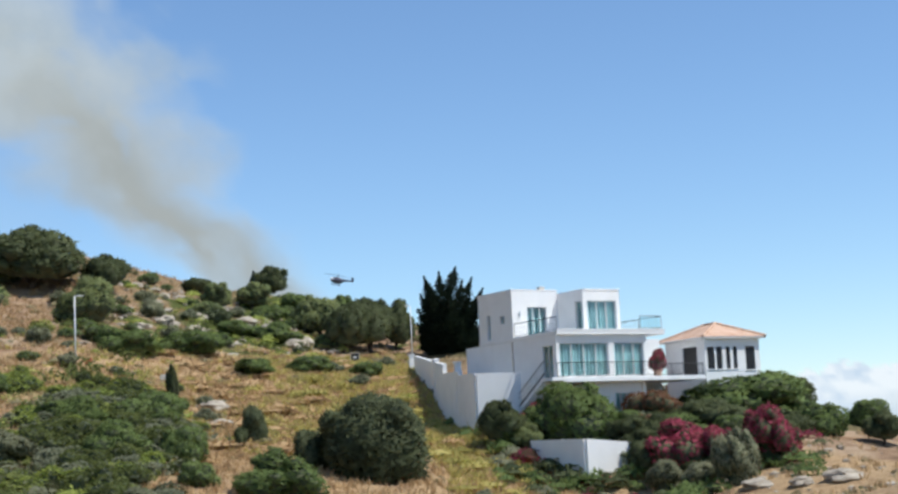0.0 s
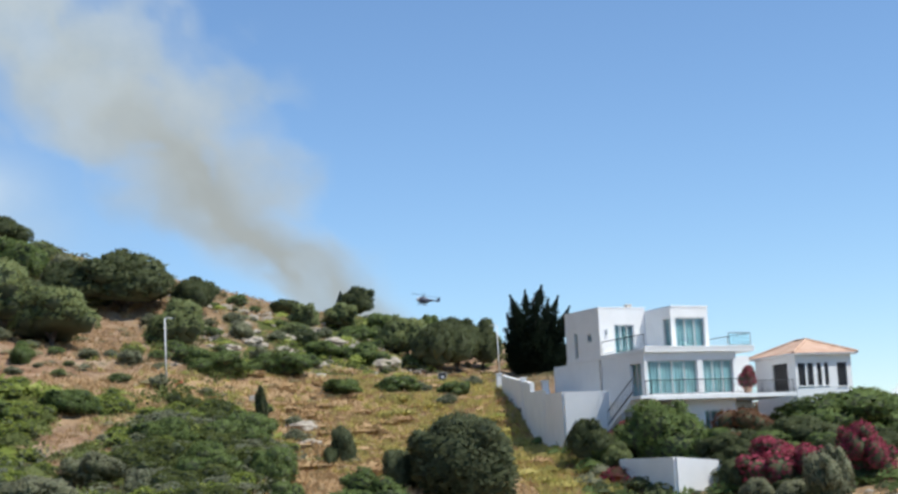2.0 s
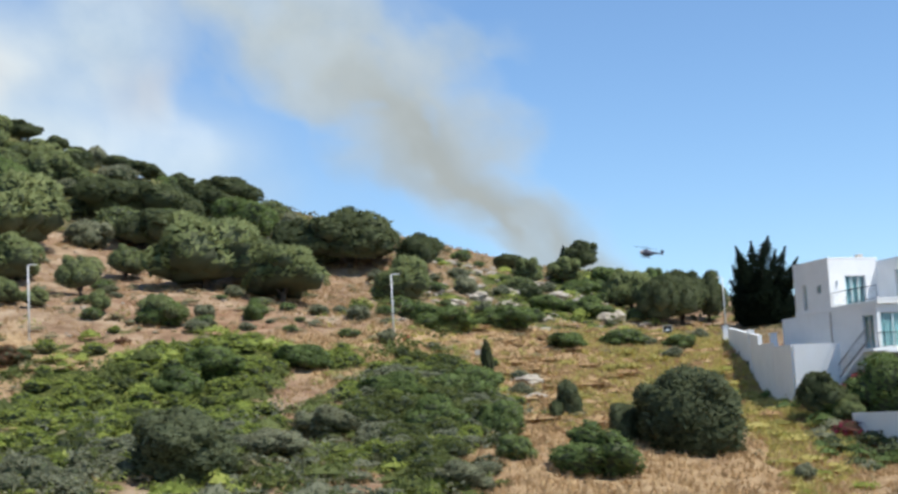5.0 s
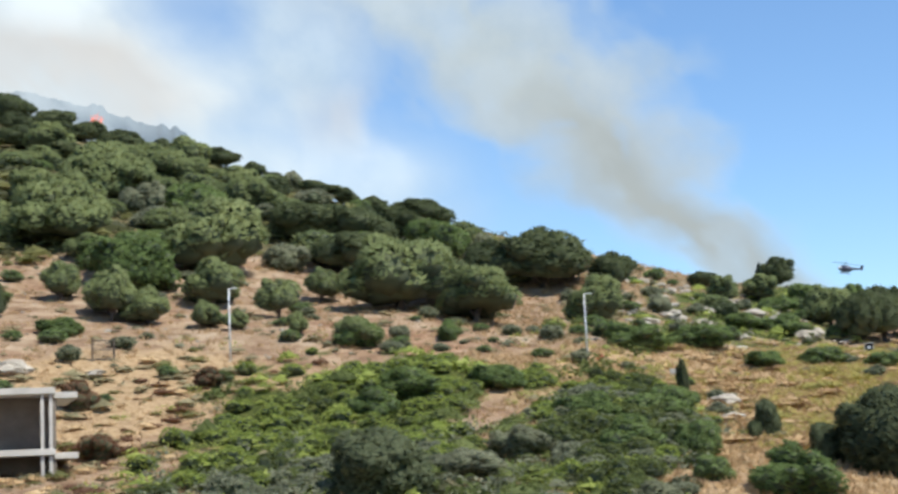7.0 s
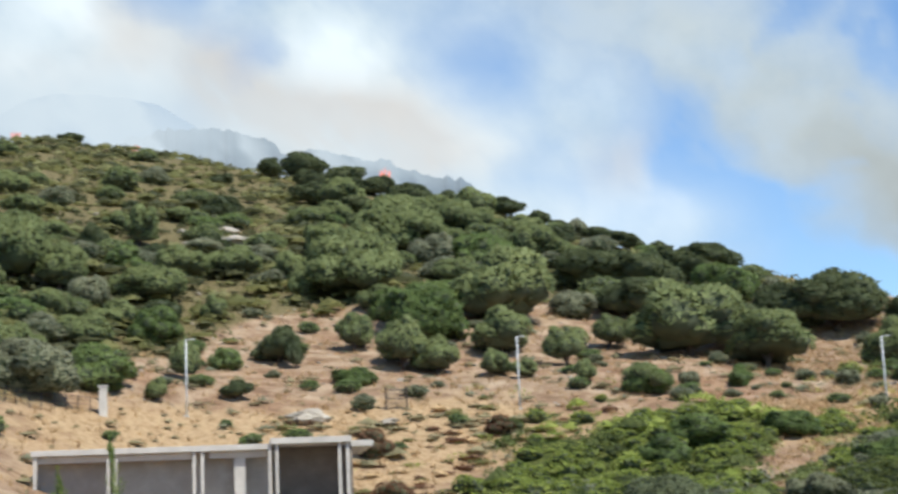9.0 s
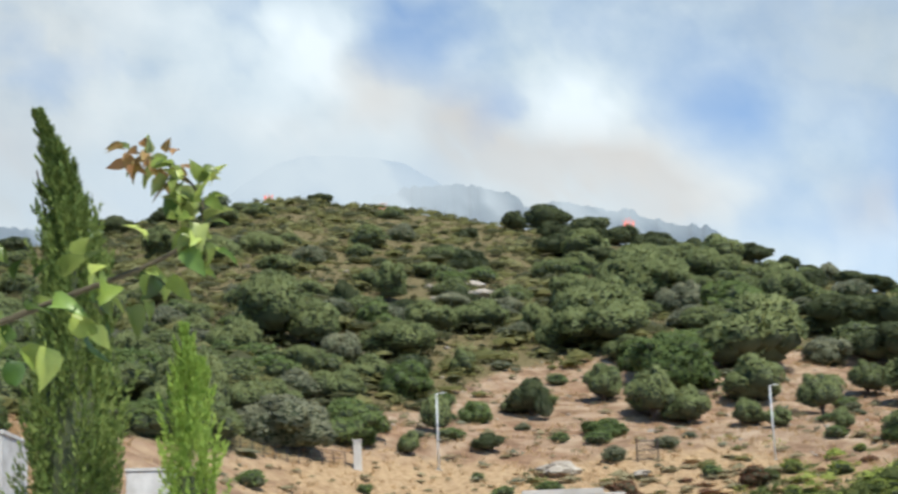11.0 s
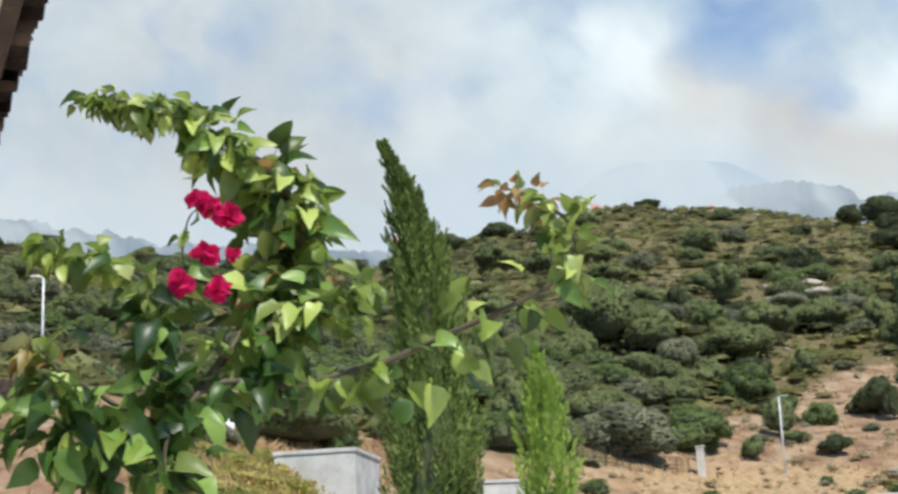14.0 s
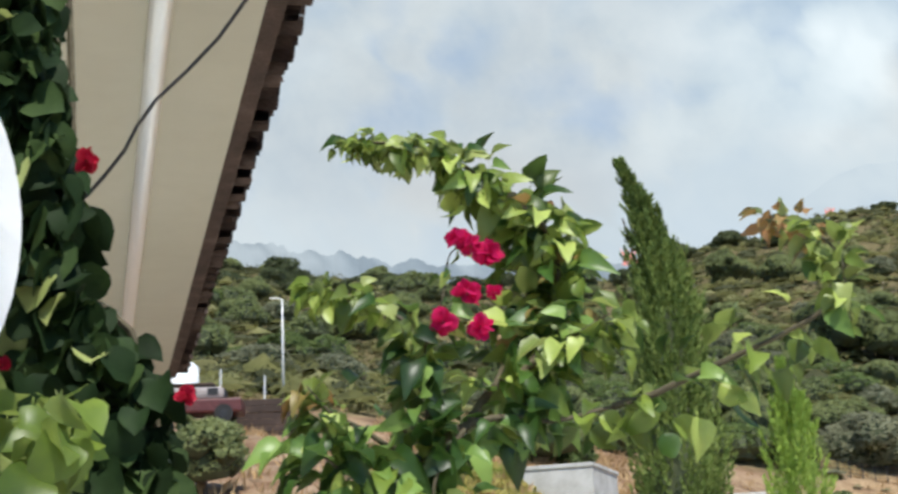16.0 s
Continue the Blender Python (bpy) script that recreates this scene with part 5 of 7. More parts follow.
def tiled_house():
    h = thing("tiled_house", pose(*polar(-9.1, 107.0, 10.2), 0, 0, 27), "white house with a shallow clay-tiled hip roof beside the villa", "house")
    L, D = 4.6, 4.6
    part("wall", pierced("x", 0, L, 0, 0.3, -2.5, 2.75, [(0.2, 0.8, 0.7, 2.2), (0.95, 1.45, 0.7, 2.2), (1.75, 2.12, 0.7, 2.2), (2.35, 2.7, 0.7, 2.2), (3.4, 4.2, 0.6, 2.2)]), M_WHITE, h)
    part("wall", pierced("y", 0.3, D, 0, 0.3, -2.5, 2.75, [(0.9, 2.6, 0.1, 2.3)]), M_WHITE, h)
    part("wall", boxes((L - 0.3, L, 0.3, D, -2.5, 2.75)), M_WHITE, h)
    part("wall", boxes((0.3, L - 0.3, D - 0.3, D, -2.5, 2.75)), M_WHITE, h)
    for a0, a1, z0, z1 in ((0.2, 0.8, 0.7, 2.2), (0.95, 1.45, 0.7, 2.2), (1.75, 2.12, 0.7, 2.2), (2.35, 2.7, 0.7, 2.2), (3.4, 4.2, 0.6, 2.2)):
        sh = part("shutter", boxes((a0, a1, 0.08, 0.13, z0, z1)), M_SHUTTER, h, "dark wooden shutter")
        for i in range(int((z1 - z0) / 0.1)):
            part("slat", boxes((a0 + 0.04, a1 - 0.04, 0.055, 0.08, z0 + 0.04 + i * 0.1, z0 + 0.1 + i * 0.1)), M_SHUTTER, sh)
        part("sill", boxes((a0 - 0.05, a1 + 0.05, -0.06, 0.05, z0 - 0.07, z0 - 0.002)), M_WHITE, h)
    part("door", boxes((0.1, 0.16, 0.9, 2.6, 0.1, 2.3)), M_SHUTTER, h, "dark double door")
    # hip roof: eaves slab, then curved tile courses on four slopes
    part("eaves", boxes((-0.35, L + 0.35, -0.35, D + 0.35, 2.75, 2.87), bevel=0.02), M_WHITE, h)
    e, top, o = 2.87, 1.05, 0.38
    bm = bmesh.new()
    corners = [(-o, -o), (L + o, -o), (L + o, D + o), (-o, D + o)]
    r0, r1 = (L / 2, D / 2 - 0.6), (L / 2, D / 2 + 0.6)
    slopes = [(corners[0], corners[1], r0, r0), (corners[1], corners[2], r1, r0), (corners[2], corners[3], r1, r1), (corners[3], corners[0], r0, r1)]
    for a, b, c, d in slopes:
        k, m = 30, 10
        grid = []
        for j in range(m + 1):
            row = []
            for i in range(k * 2 + 1):
                u, w = i / (k * 2), j / m
                p0 = Vector((*a, e)).lerp(Vector((*b, e)), u)
                p1 = Vector((*d, e + top)).lerp(Vector((*c, e + top)), u)
                p = p0.lerp(p1, w)
                p.z += 0.035 * math.sin(u * k * math.tau) * (1 - 0.8 * w) + (0.025 if j % 2 else 0.0)
                row.append(bm.verts.new(p))
            grid.append(row)
        for g0, g1 in zip(grid, grid[1:]):
            for i in range(k * 2):
                bm.faces.new((g0[i], g0[i + 1], g1[i + 1], g1[i]))
    part("roof", bm, M_TILE, h, "weathered clay-tiled hip roof")
    for a, b in ((corners[0], r0), (corners[1], r0), (corners[2], r1), (corners[3], r1), (r0, r1)):
        z0 = e if a in corners else e + top
        part("ridge_tiles", tube(bmesh.new(), [(*a, z0 + 0.03), (*b, e + top + 0.03)], [0.1, 0.1], 8), M_TILE, h)
    return h


tiled_house()


# ---- street lamps along the track ----
def street_lamp(az, r, height, arm_turn):
    p = polar(az, r)
    e = thing("street_lamp", pose(p.x, p.y, gz(p.x, p.y) - 0.05, 0, 0, arm_turn), "slim pale metal street lamp beside the track", "street lamp", "street lamps along the track")
    part("pole", tube(bmesh.new(), [(0, 0, 0), (0, 0, height * 0.5), (0, 0, height)], [0.065, 0.055, 0.042], 10), M_POLE, e, smooth=True)
    part("base_plate", boxes((-0.18, 0.18, -0.18, 0.18, 0.0, 0.08), bevel=0.01), M_CONCRETE, e)
    part("arm", tube(bmesh.new(), [(0, 0, height - 0.05), (0.15, 0, height + 0.03), (0.32, 0, height + 0.04)], [0.035, 0.03, 0.026], 8), M_POLE, e)
    part("lamp_head", boxes((0.28, 0.6, -0.07, 0.07, height - 0.01, height + 0.06), bevel=0.025), M_POLE, e)
    return e


for row in ((1.54, 147, 5.3, 200), (13.64, 111, 5.0, 20), (26.68, 107, 5.0, 20), (38.8, 102, 5.0, 20), (65.45, 74, 5.0, 245)):
    street_lamp(*row)


# ---- dark conifer behind the villa ----
def conifer(az, r, height, width):
    """A wind-torn cypress with many upswept plumes."""
    p = polar(az, r)
    e = thing("conifer", pose(p.x, p.y, gz(p.x, p.y) - 0.2, 0, 0, az), "tall dark conifer with ragged pointed tops behind the garden wall", "tree")
    part("trunk", tube(bmesh.new(), [(0, 0, 0), (0, 0, height * 0.4), (0.2, 0, height * 0.85)], [0.3, 0.2, 0.06], 8), M_BARK, e)
    rg = np.random.default_rng(11)
    pts, nr = [], []
    tops = [(0.1, 1.0), (-0.18, 0.93), (0.36, 0.86), (0.54, 0.74), (-0.42, 0.86), (-0.5, 0.7), (0.2, 0.84), (-0.3, 0.74), (0.0, 0.78), (0.5, 0.56), (-0.54, 0.52), (0.32, 0.66), (-0.06, 0.64), (0.58, 0.4), (-0.56, 0.36), (0.56, 0.24), (-0.52, 0.2)]
    tops += [(rg.uniform(-0.5, 0.5), rg.uniform(0.25, 0.7)) for _ in range(26)]
    for k, (tx, tz) in enumerate(tops):
        root = np.array([tx * width * 0.35, rg.uniform(-0.1, 0.1) * width, height * max(0.02, tz - rg.uniform(0.34, 0.5))])
        tip = np.array([tx * width * 0.9 + 0.07 * width, rg.uniform(-0.35, 0.35) * width, height * tz])
        part("limb", tube(bmesh.new(), [root, root * 0.5 + tip * 0.5 - np.array([0, 0, 0.2]), tip], [0.06, 0.04, 0.01], 5), M_BARK, e)
        n = 1300
        u = rg.uniform(0, 1, n) ** 0.8
        fat = (0.12 + 0.5 * np.sin(math.pi * np.clip(u * 0.95 + 0.12, 0, 1)) ** 0.9) * (1 - 0.66 * u ** 2.4)
        w = tip - root
        w /= np.linalg.norm(w)
        o = rg.normal(0, 0.6, (n, 3)) * fat[:, None]
        o[:, 2] *= 0.6
        pts.append(root + (tip - root) * u[:, None] + o - np.array([0, 0, 1.0]) * (0.35 * u * (1 - u))[:, None])
        nr.append(w * 0.9 + o * 0.9)
    n = 9000
    q = rg.normal(0, 1, (n, 3))
    q /= np.linalg.norm(q, axis=1, keepdims=True)
    pts.append(q * np.array([0.4 * width, 0.3 * width, 0.25 * height]) * rg.uniform(0.7, 1.0, (n, 1)) + np.array([0, 0, 0.27 * height]))
    nr.append(q + np.array([0, 0, 0.4]))
    p, d = np.concatenate(pts), np.concatenate(nr)
    keep = p[:, 2] > 0.1
    p, d = p[keep], d[keep] + rg.normal(0, 0.3, d[keep].shape)
    d /= np.linalg.norm(d, axis=1, keepdims=True)
    s = np.cross(d, rg.normal(0, 1, d.shape))
    s /= np.linalg.norm(s, axis=1, keepdims=True)
    L = rg.uniform(0.16, 0.34, (len(p), 1))
    shared("crown", card_mesh("crown", np.stack([p - d * L * 0.4, p - s * 0.08, p + d * L * 0.6, p + s * 0.08], 1).reshape(-1, 3), M_FIR), e, Matrix())
    return e


conifer(0.2, 152, 8.8, 6.6)


# ---- unfinished concrete building ----
M_RENDERED = coat("pale_blockwork", (0.25, 0.22, 0.19), (0.32, 0.285, 0.245), (0.40, 0.36, 0.31), 1.0, 0.95, bump=0.25)
def shell_building():
    c = polar(38.0, 78.5)
    e = thing("unfinished_building", pose(c.x, c.y, 10.78, 0, 0, 37.0), "unfinished concrete building shell with open storeys and bare columns", "building")
    x0, x1, st = -8.6, 7.0, 2.95
    for k in range(3):
        z = -k * st
        part("floor_slab", boxes((x0, 3.0, 0, 8, z - 0.28, z), bevel=0.02), M_CONCRETE, e)
        part("floor_slab", boxes((3.0, x1, -0.45, 8, z - 0.06, z + 0.24), bevel=0.02), M_CONCRETE, e)
        part("side_slab", boxes((x1 + 0.02, x1 + 1.15, 0.5, 8, z - 0.24, z + 0.06), bevel=0.02), M_CONCRETE, e)
        part("beam", boxes((x0 + 0.1, -0.9, 0.35, 0.6, z - 0.62, z - 0.3)), M_CONCRETE, e)
        part("beam", boxes((0.0, 2.8, 0.35, 0.6, z - 0.62, z - 0.3)), M_CONCRETE, e)
        for x in (x0 + 0.2, -4.9, -4.55, -0.75, -0.35):
            part("column", boxes((x - 0.075, x + 0.075, 0.1, 0.3, z - st + 0.004, z - 0.284)), M_CONCRETE, e)
        for x in (2.95, 3.3, x1 - 0.2, x1 - 0.6):
            part("column", boxes((x - 0.075, x + 0.075, -0.3, -0.1, z - st + 0.244, z - 0.064)), M_CONCRETE, e)
        part("column", boxes((1.2, 1.75, 0.4, 0.65, z - st + 0.004, z - 0.624)), M_CONCRETE, e)
        part("infill_wall", boxes((x0 + 0.2, 3.05, 1.1, 1.3, z - st + 0.004, z - 0.284)), M_RENDERED, e, "pale rough block infill wall")
        part("infill_wall", boxes((3.1, x1, 2.6, 2.8, z - st + 0.244, z - 0.064)), M_BLOCK, e, "grey block infill wall")
        part("infill_wall", boxes((x1 - 0.06, x1 + 0.1, 0.6, 2.6, z - st + 0.244, z - 0.064)), M_BLOCK, e)
    return e


shell_building()


# ---- dead trunk beside the lone tree on the crest ----
x, y = polar(7.25, 186).xy
bm = tube(bmesh.new(), [(0, 0, -0.5), (0.1, 0, 1.2), (-0.15, 0, 2.2), (0.05, 0, 3.4)], [0.5, 0.42, 0.38, 0.1], 8)
tube(bm, [(-0.1, 0, 1.0), (-0.9, 0, 1.5), (-1.5, 0, 1.2)], [0.2, 0.15, 0.05], 6)
for v in bm.verts:
    v.co += Vector((noise.noise(v.co * 1.7), noise.noise(v.co * 1.7 + Vector((5, 0, 0))), 0)) * 0.25
stub = tagged(new("dead_trunk", mesh_of("dead_trunk", bm, M_FIR)), "dark broken dead trunk on the crest", "trunk")
stub.matrix_basis = pose(x, y, gz(x, y) - 0.1, 0, 0, 7)


# ---- small things along the track ----
def spot(az, r):
    p = polar(az, r)
    return p.x, p.y, gz(p.x, p.y)


x, y, z = spot(31.2, 105)
gate = thing("wire_gate", pose(x, y, z, 0, 0, 31) @ Matrix.Diagonal((0.92, 1, 1.12, 1)), "small grey wire gate between two posts", "gate")
for gx in (-0.75, 0.75):
    part("post", tube(bmesh.new(), [(gx, 0, -0.2), (gx, 0, 1.35)], [0.08, 0.07], 7), M_BARK, gate)
bm = bmesh.new()
for i in range(9):
    tube(bm, [(-0.7 + i * 0.175, 0, 0.1), (-0.7 + i * 0.175, 0, 1.2)], [0.026, 0.026], 5)
for zz in (0.1, 0.65, 1.2):
    tube(bm, [(-0.72, 0, zz), (0.72, 0, zz)], [0.02, 0.02], 5)
part("gate_leaf", bm, M_IRON, gate)

x, y, z = spot(41.75, 98.5)
pillar = tagged(new("gate_pillar", mesh_of("gate_pillar", boxes((-0.25, 0.25, -0.25, 0.25, -0.3, 1.75), (-0.3, 0.3, -0.3, 0.3, 1.75, 1.85), bevel=0.03), M_CONCRETE)),
                "weathered pale concrete gate pillar at the track", "pillar")
pillar.matrix_basis = pose(x, y, z, 0, 0, 40)

x, y, z = spot(3.64, 139)
board = thing("notice_board", pose(x, y, z, 0, 0, 4) @ Matrix.Scale(0.8, 4), "small dark notice board in a pale frame beside the track", "notice board")
part("frame", pierced("x", -0.5, 0.5, -0.03, 0.03, 0.15, 1.35, [(-0.42, 0.42, 0.24, 1.27)]), M_CONCRETE, board)
part("panel", boxes((-0.42, 0.42, -0.02, 0.02, 0.24, 1.27)), M_SHUTTER, board)
part("plate", boxes((-0.16, 0.2, -0.026, -0.021, 0.72, 0.95)), M_POLE, board)
for px_ in (-0.46, 0.46):
    part("post", boxes((px_ - 0.04, px_ + 0.04, -0.028, 0.028, -0.3, 0.15)), M_FRAME, board)
x, y, z = spot(10.5, 114)
block = tagged(new("concrete_block", mesh_of("concrete_block", boxes((-0.4, 0.4, -0.3, 0.3, -0.3, 0.55), bevel=0.04), M_CONCRETE)), "pale concrete block half sunk in dry grass", "block")
block.matrix_basis = pose(x, y, z, 0, 0, 12)

# low block wall and wire fence beyond the pillar
bm = bmesh.new()
for i in range(12):
    ax, ay, az_ = spot(42.2 + i * 0.42, 98.2 - i * 0.5)
    tube(bm, [(ax, ay, az_ - 0.2), (ax, ay, az_ + 1.0)], [0.03, 0.025], 6)
    bx, by, bz = spot(42.2 + (i + 1) * 0.42, 98.2 - (i + 1) * 0.5)
    for hgt in (0.25, 0.5, 0.75, 0.95):
        tube(bm, [(ax, ay, az_ + hgt), (bx, by, bz + hgt)], [0.012, 0.012], 4)
tagged(new("wire_fence", mesh_of("wire_fence", bm, M_IRON)), "thin dark wire fence along the track", "fence")

x, y, z = spot(13.2, 112.5)
sign = thing("red_box", pose(x, y, z, 0, 0, 10) @ Matrix.Scale(0.65, 4), "small red hydrant box beside the street lamp", "hydrant")
part("cabinet", boxes((-0.35, 0.35, -0.2, 0.2, 0.25, 0.85), bevel=0.03), M_RED, sign)
part("stand", boxes((-0.1, 0.1, -0.1, 0.1, -0.2, 0.25)), M_CONCRETE, sign)


# ---- outbuildings, parked truck and clutter at the foot of the far slope ----
def outbuilding():
    c = polar(54.25, 45)
    e = thing("outbuilding", pose(c.x, c.y, 6.84, 0, 0, 41), "low whitewashed flat-roofed outbuilding with streaked walls", "outbuilding")
    part("wall", boxes((-2.4, 0.0, 0, 3.2, -1.5, 4.0)), M_WASH, e)
    part("roof", boxes((-2.44, 0.04, -0.04, 3.24, 4.0, 4.12), bevel=0.02), M_WASH, e)
    return e


M_WASH = coat("streaked_whitewash", (0.36, 0.34, 0.30), (0.55, 0.535, 0.50), (0.68, 0.665, 0.63), 1.6, 0.9, bump=0.3)
M_BRICKY = coat("brown_timber", (0.03, 0.019, 0.015), (0.055, 0.035, 0.028), (0.1, 0.065, 0.05), 2.0, 0.9, bump=0.4)
M_TANK = coat("white_plastic", (0.72, 0.73, 0.74), (0.78, 0.79, 0.8), (0.82, 0.82, 0.82), 1.0, 0.4, bump=0.02)
M_TYRE = coat("tyre_rubber", (0.015, 0.015, 0.016), (0.022, 0.022, 0.023), (0.035, 0.034, 0.033), 8.0, 0.9, bump=0.2)
M_DUSTY = coat("dusty_pale_paint", (0.26, 0.22, 0.21), (0.36, 0.31, 0.3), (0.46, 0.41, 0.4), 6.0, 0.6, bump=0.1)
M_MAROON = coat("maroon_car_paint", (0.07, 0.018, 0.016), (0.1, 0.025, 0.022), (0.16, 0.05, 0.045), 5.0, 0.4, bump=0.02)
outbuilding()
c = polar(49.1, 60)
e = tagged(new("white_shed", mesh_of("white_shed", boxes((-0.95, 0.95, 0, 2, -3, 0), (-1.0, 1.0, -0.05, 2.05, 0.0, 0.12), bevel=0.02), M_WASH)), "small whitewashed shed among bushes", "shed")
e.matrix_basis = pose(c.x, c.y, 11.02, 0, 0, 49)
c = polar(59.0, 50)
e = thing("chimney", pose(c.x, c.y, 12.12, 0, 0, 59), "white rendered chimney with a stepped cap", "chimney")
part("shaft", boxes((-0.35, 0.35, 0, 0.7, -4, 0.3), bevel=0.02), M_WHITE, e)
part("cap", boxes((-0.2, 0.2, 0.15, 0.55, 0.3, 0.72), bevel=0.03), M_WHITE, e)


def truck():
    x, y, z = spot(68.45, 62.5)
    e = thing("parked_van", pose(x, y, z, 0, 0, 62), "old maroon and white van parked on the terrace", "van")
    part("body", boxes((-1.9, 1.7, -0.8, 0.8, 0.4, 0.98), bevel=0.1), M_MAROON, e)
    part("cab", boxes((-1.75, 1.0, -0.72, 0.72, 0.98, 1.45), bevel=0.16), M_DUSTY, e)
    part("windscreen", boxes((0.98, 1.02, -0.55, 0.55, 1.08, 1.4)), M_SHUTTER, e)
    for wx in (-1.35, -0.5, 0.35):
        part("side_window", boxes((wx, wx + 0.42, -0.735, -0.715, 1.12, 1.38)), M_SHUTTER, e)
    part("roof_rack", boxes((-1.5, 0.6, -0.6, 0.6, 1.52, 1.62), bevel=0.03), M_BRICKY, e)
    for wx in (-1.2, 1.0):
        for wy in (-0.8, 0.8):
            bm = bmesh.new()
            bmesh.ops.create_cone(bm, cap_ends=True, segments=20, radius1=0.36, radius2=0.36, depth=0.22, matrix=pose(wx, wy, 0.36, 90))
            w = part("wheel", bm, M_TYRE, e)
            bm = bmesh.new()
            bmesh.ops.create_cone(bm, cap_ends=True, segments=16, radius1=0.2, radius2=0.16, depth=0.24, matrix=pose(wx, wy, 0.36, 90))
            part("rim", bm, M_IRON, w)
    return e


truck()
x, y, z = spot(69.15, 66.5)
bm = bmesh.new()
bmesh.ops.create_cone(bm, cap_ends=True, segments=28, radius1=0.75, radius2=0.75, depth=2.0, matrix=pose(0, 0, 1.0))
bmesh.ops.create_uvsphere(bm, u_segments=28, v_segments=12, radius=0.75, matrix=pose(0, 0, 2.0) @ Matrix.Diagonal((1, 1, 0.55, 1)))
tank = tagged(new("water_tank", mesh_of("water_tank", bm, M_TANK, True)), "white domed plastic water tank", "tank")
tank.matrix_basis = pose(x, y, z)
x, y, z = spot(66.35, 64)
e = thing("timber_wall", pose(x, y, z + 0.25, 0, 0, 58), "weathered brown timber retaining wall of stacked boards", "wall")
for i in range(8):
    part("board", boxes((-1.45 + 0.06 * (i % 2), 1.45 - 0.2 * max(0, i - 5), -0.06 + 0.02 * (i % 3), 0.05, -1.0 + i * 0.27, -0.745 + i * 0.27), bevel=0.012), M_BRICKY, e)
for px_ in (-1.3, 0.0, 1.25):
    part("post", boxes((px_ - 0.08, px_ + 0.08, 0.07, 0.23, -0.6, 1.15)), M_BRICKY, e)
for a, r, hh in ((67.75, 72, 1.5), (66.15, 70, 1.6)):
    x, y, z = spot(a, r)
    e = tagged(new("fence_post", mesh_of("fence_post", tube(bmesh.new(), [(0, 0, -0.2), (0.1, 0, hh)], [0.05, 0.04], 7), M_POLE)), "thin pale fence post on the slope", "post", "fence posts")
    e.matrix_basis = pose(x, y, z)


# ---- helicopter over the ridge ----
def helicopter():
    c = polar(4.2, 420)
    e = thing("helicopter", pose(c.x, c.y, EYE_Z + 420 * math.tan(radians(6.55)), 0, 12, 8) @ Matrix.Scale(0.8, 4), "small dark helicopter with a pale nose flying over the ridge", "helicopter")
    bm = bmesh.new()
    bmesh.ops.create_uvsphere(bm, u_segments=20, v_segments=12, radius=1.0, matrix=Matrix.Diagonal((2.3, 1.0, 1.15, 1)))
    part("fuselage", bm, M_HELI, e, smooth=True)
    bm = bmesh.new()
    bmesh.ops.create_uvsphere(bm, u_segments=16, v_segments=10, radius=0.8, matrix=pose(-1.5, 0, 0.1) @ Matrix.Diagonal((1.0, 1.05, 0.9, 1)))
    part("cockpit", bm, M_TANK, e, "pale glazed nose", True)
    part("tail_boom", tube(bmesh.new(), [(1.6, 0, 0.3), (5.2, 0, 0.5)], [0.5, 0.2], 10), M_HELI, e)
    part("fin", boxes((4.7, 5.6, -0.06, 0.06, 0.2, 1.8), bevel=0.03), M_HELI, e)
    part("mast", tube(bmesh.new(), [(0, 0, 1.0), (0, 0, 1.75)], [0.25, 0.15], 8), M_HELI, e)
    for i in range(3):
        a = i * math.tau / 3 + 0.5
        part("rotor_blade", tube(bmesh.new(), [(0, 0, 1.75), (math.cos(a) * 5, math.sin(a) * 5, 1.9)], [0.08, 0.06], 5), M_HELI, e)
    for sy in (-0.8, 0.8):
        part("skid", tube(bmesh.new(), [(-1.8, sy, -1.5), (1.6, sy, -1.5)], [0.07, 0.07], 6), M_HELI, e)
        part("strut", tube(bmesh.new(), [(-0.8, sy, -1.5), (-0.8, sy * 0.7, -0.8)], [0.06, 0.06], 6), M_HELI, e)
    return e


M_HELI = coat("dark_helicopter_paint", (0.03, 0.035, 0.06), (0.05, 0.055, 0.09), (0.08, 0.085, 0.12), 1.0, 0.5, bump=0.02)
helicopter()


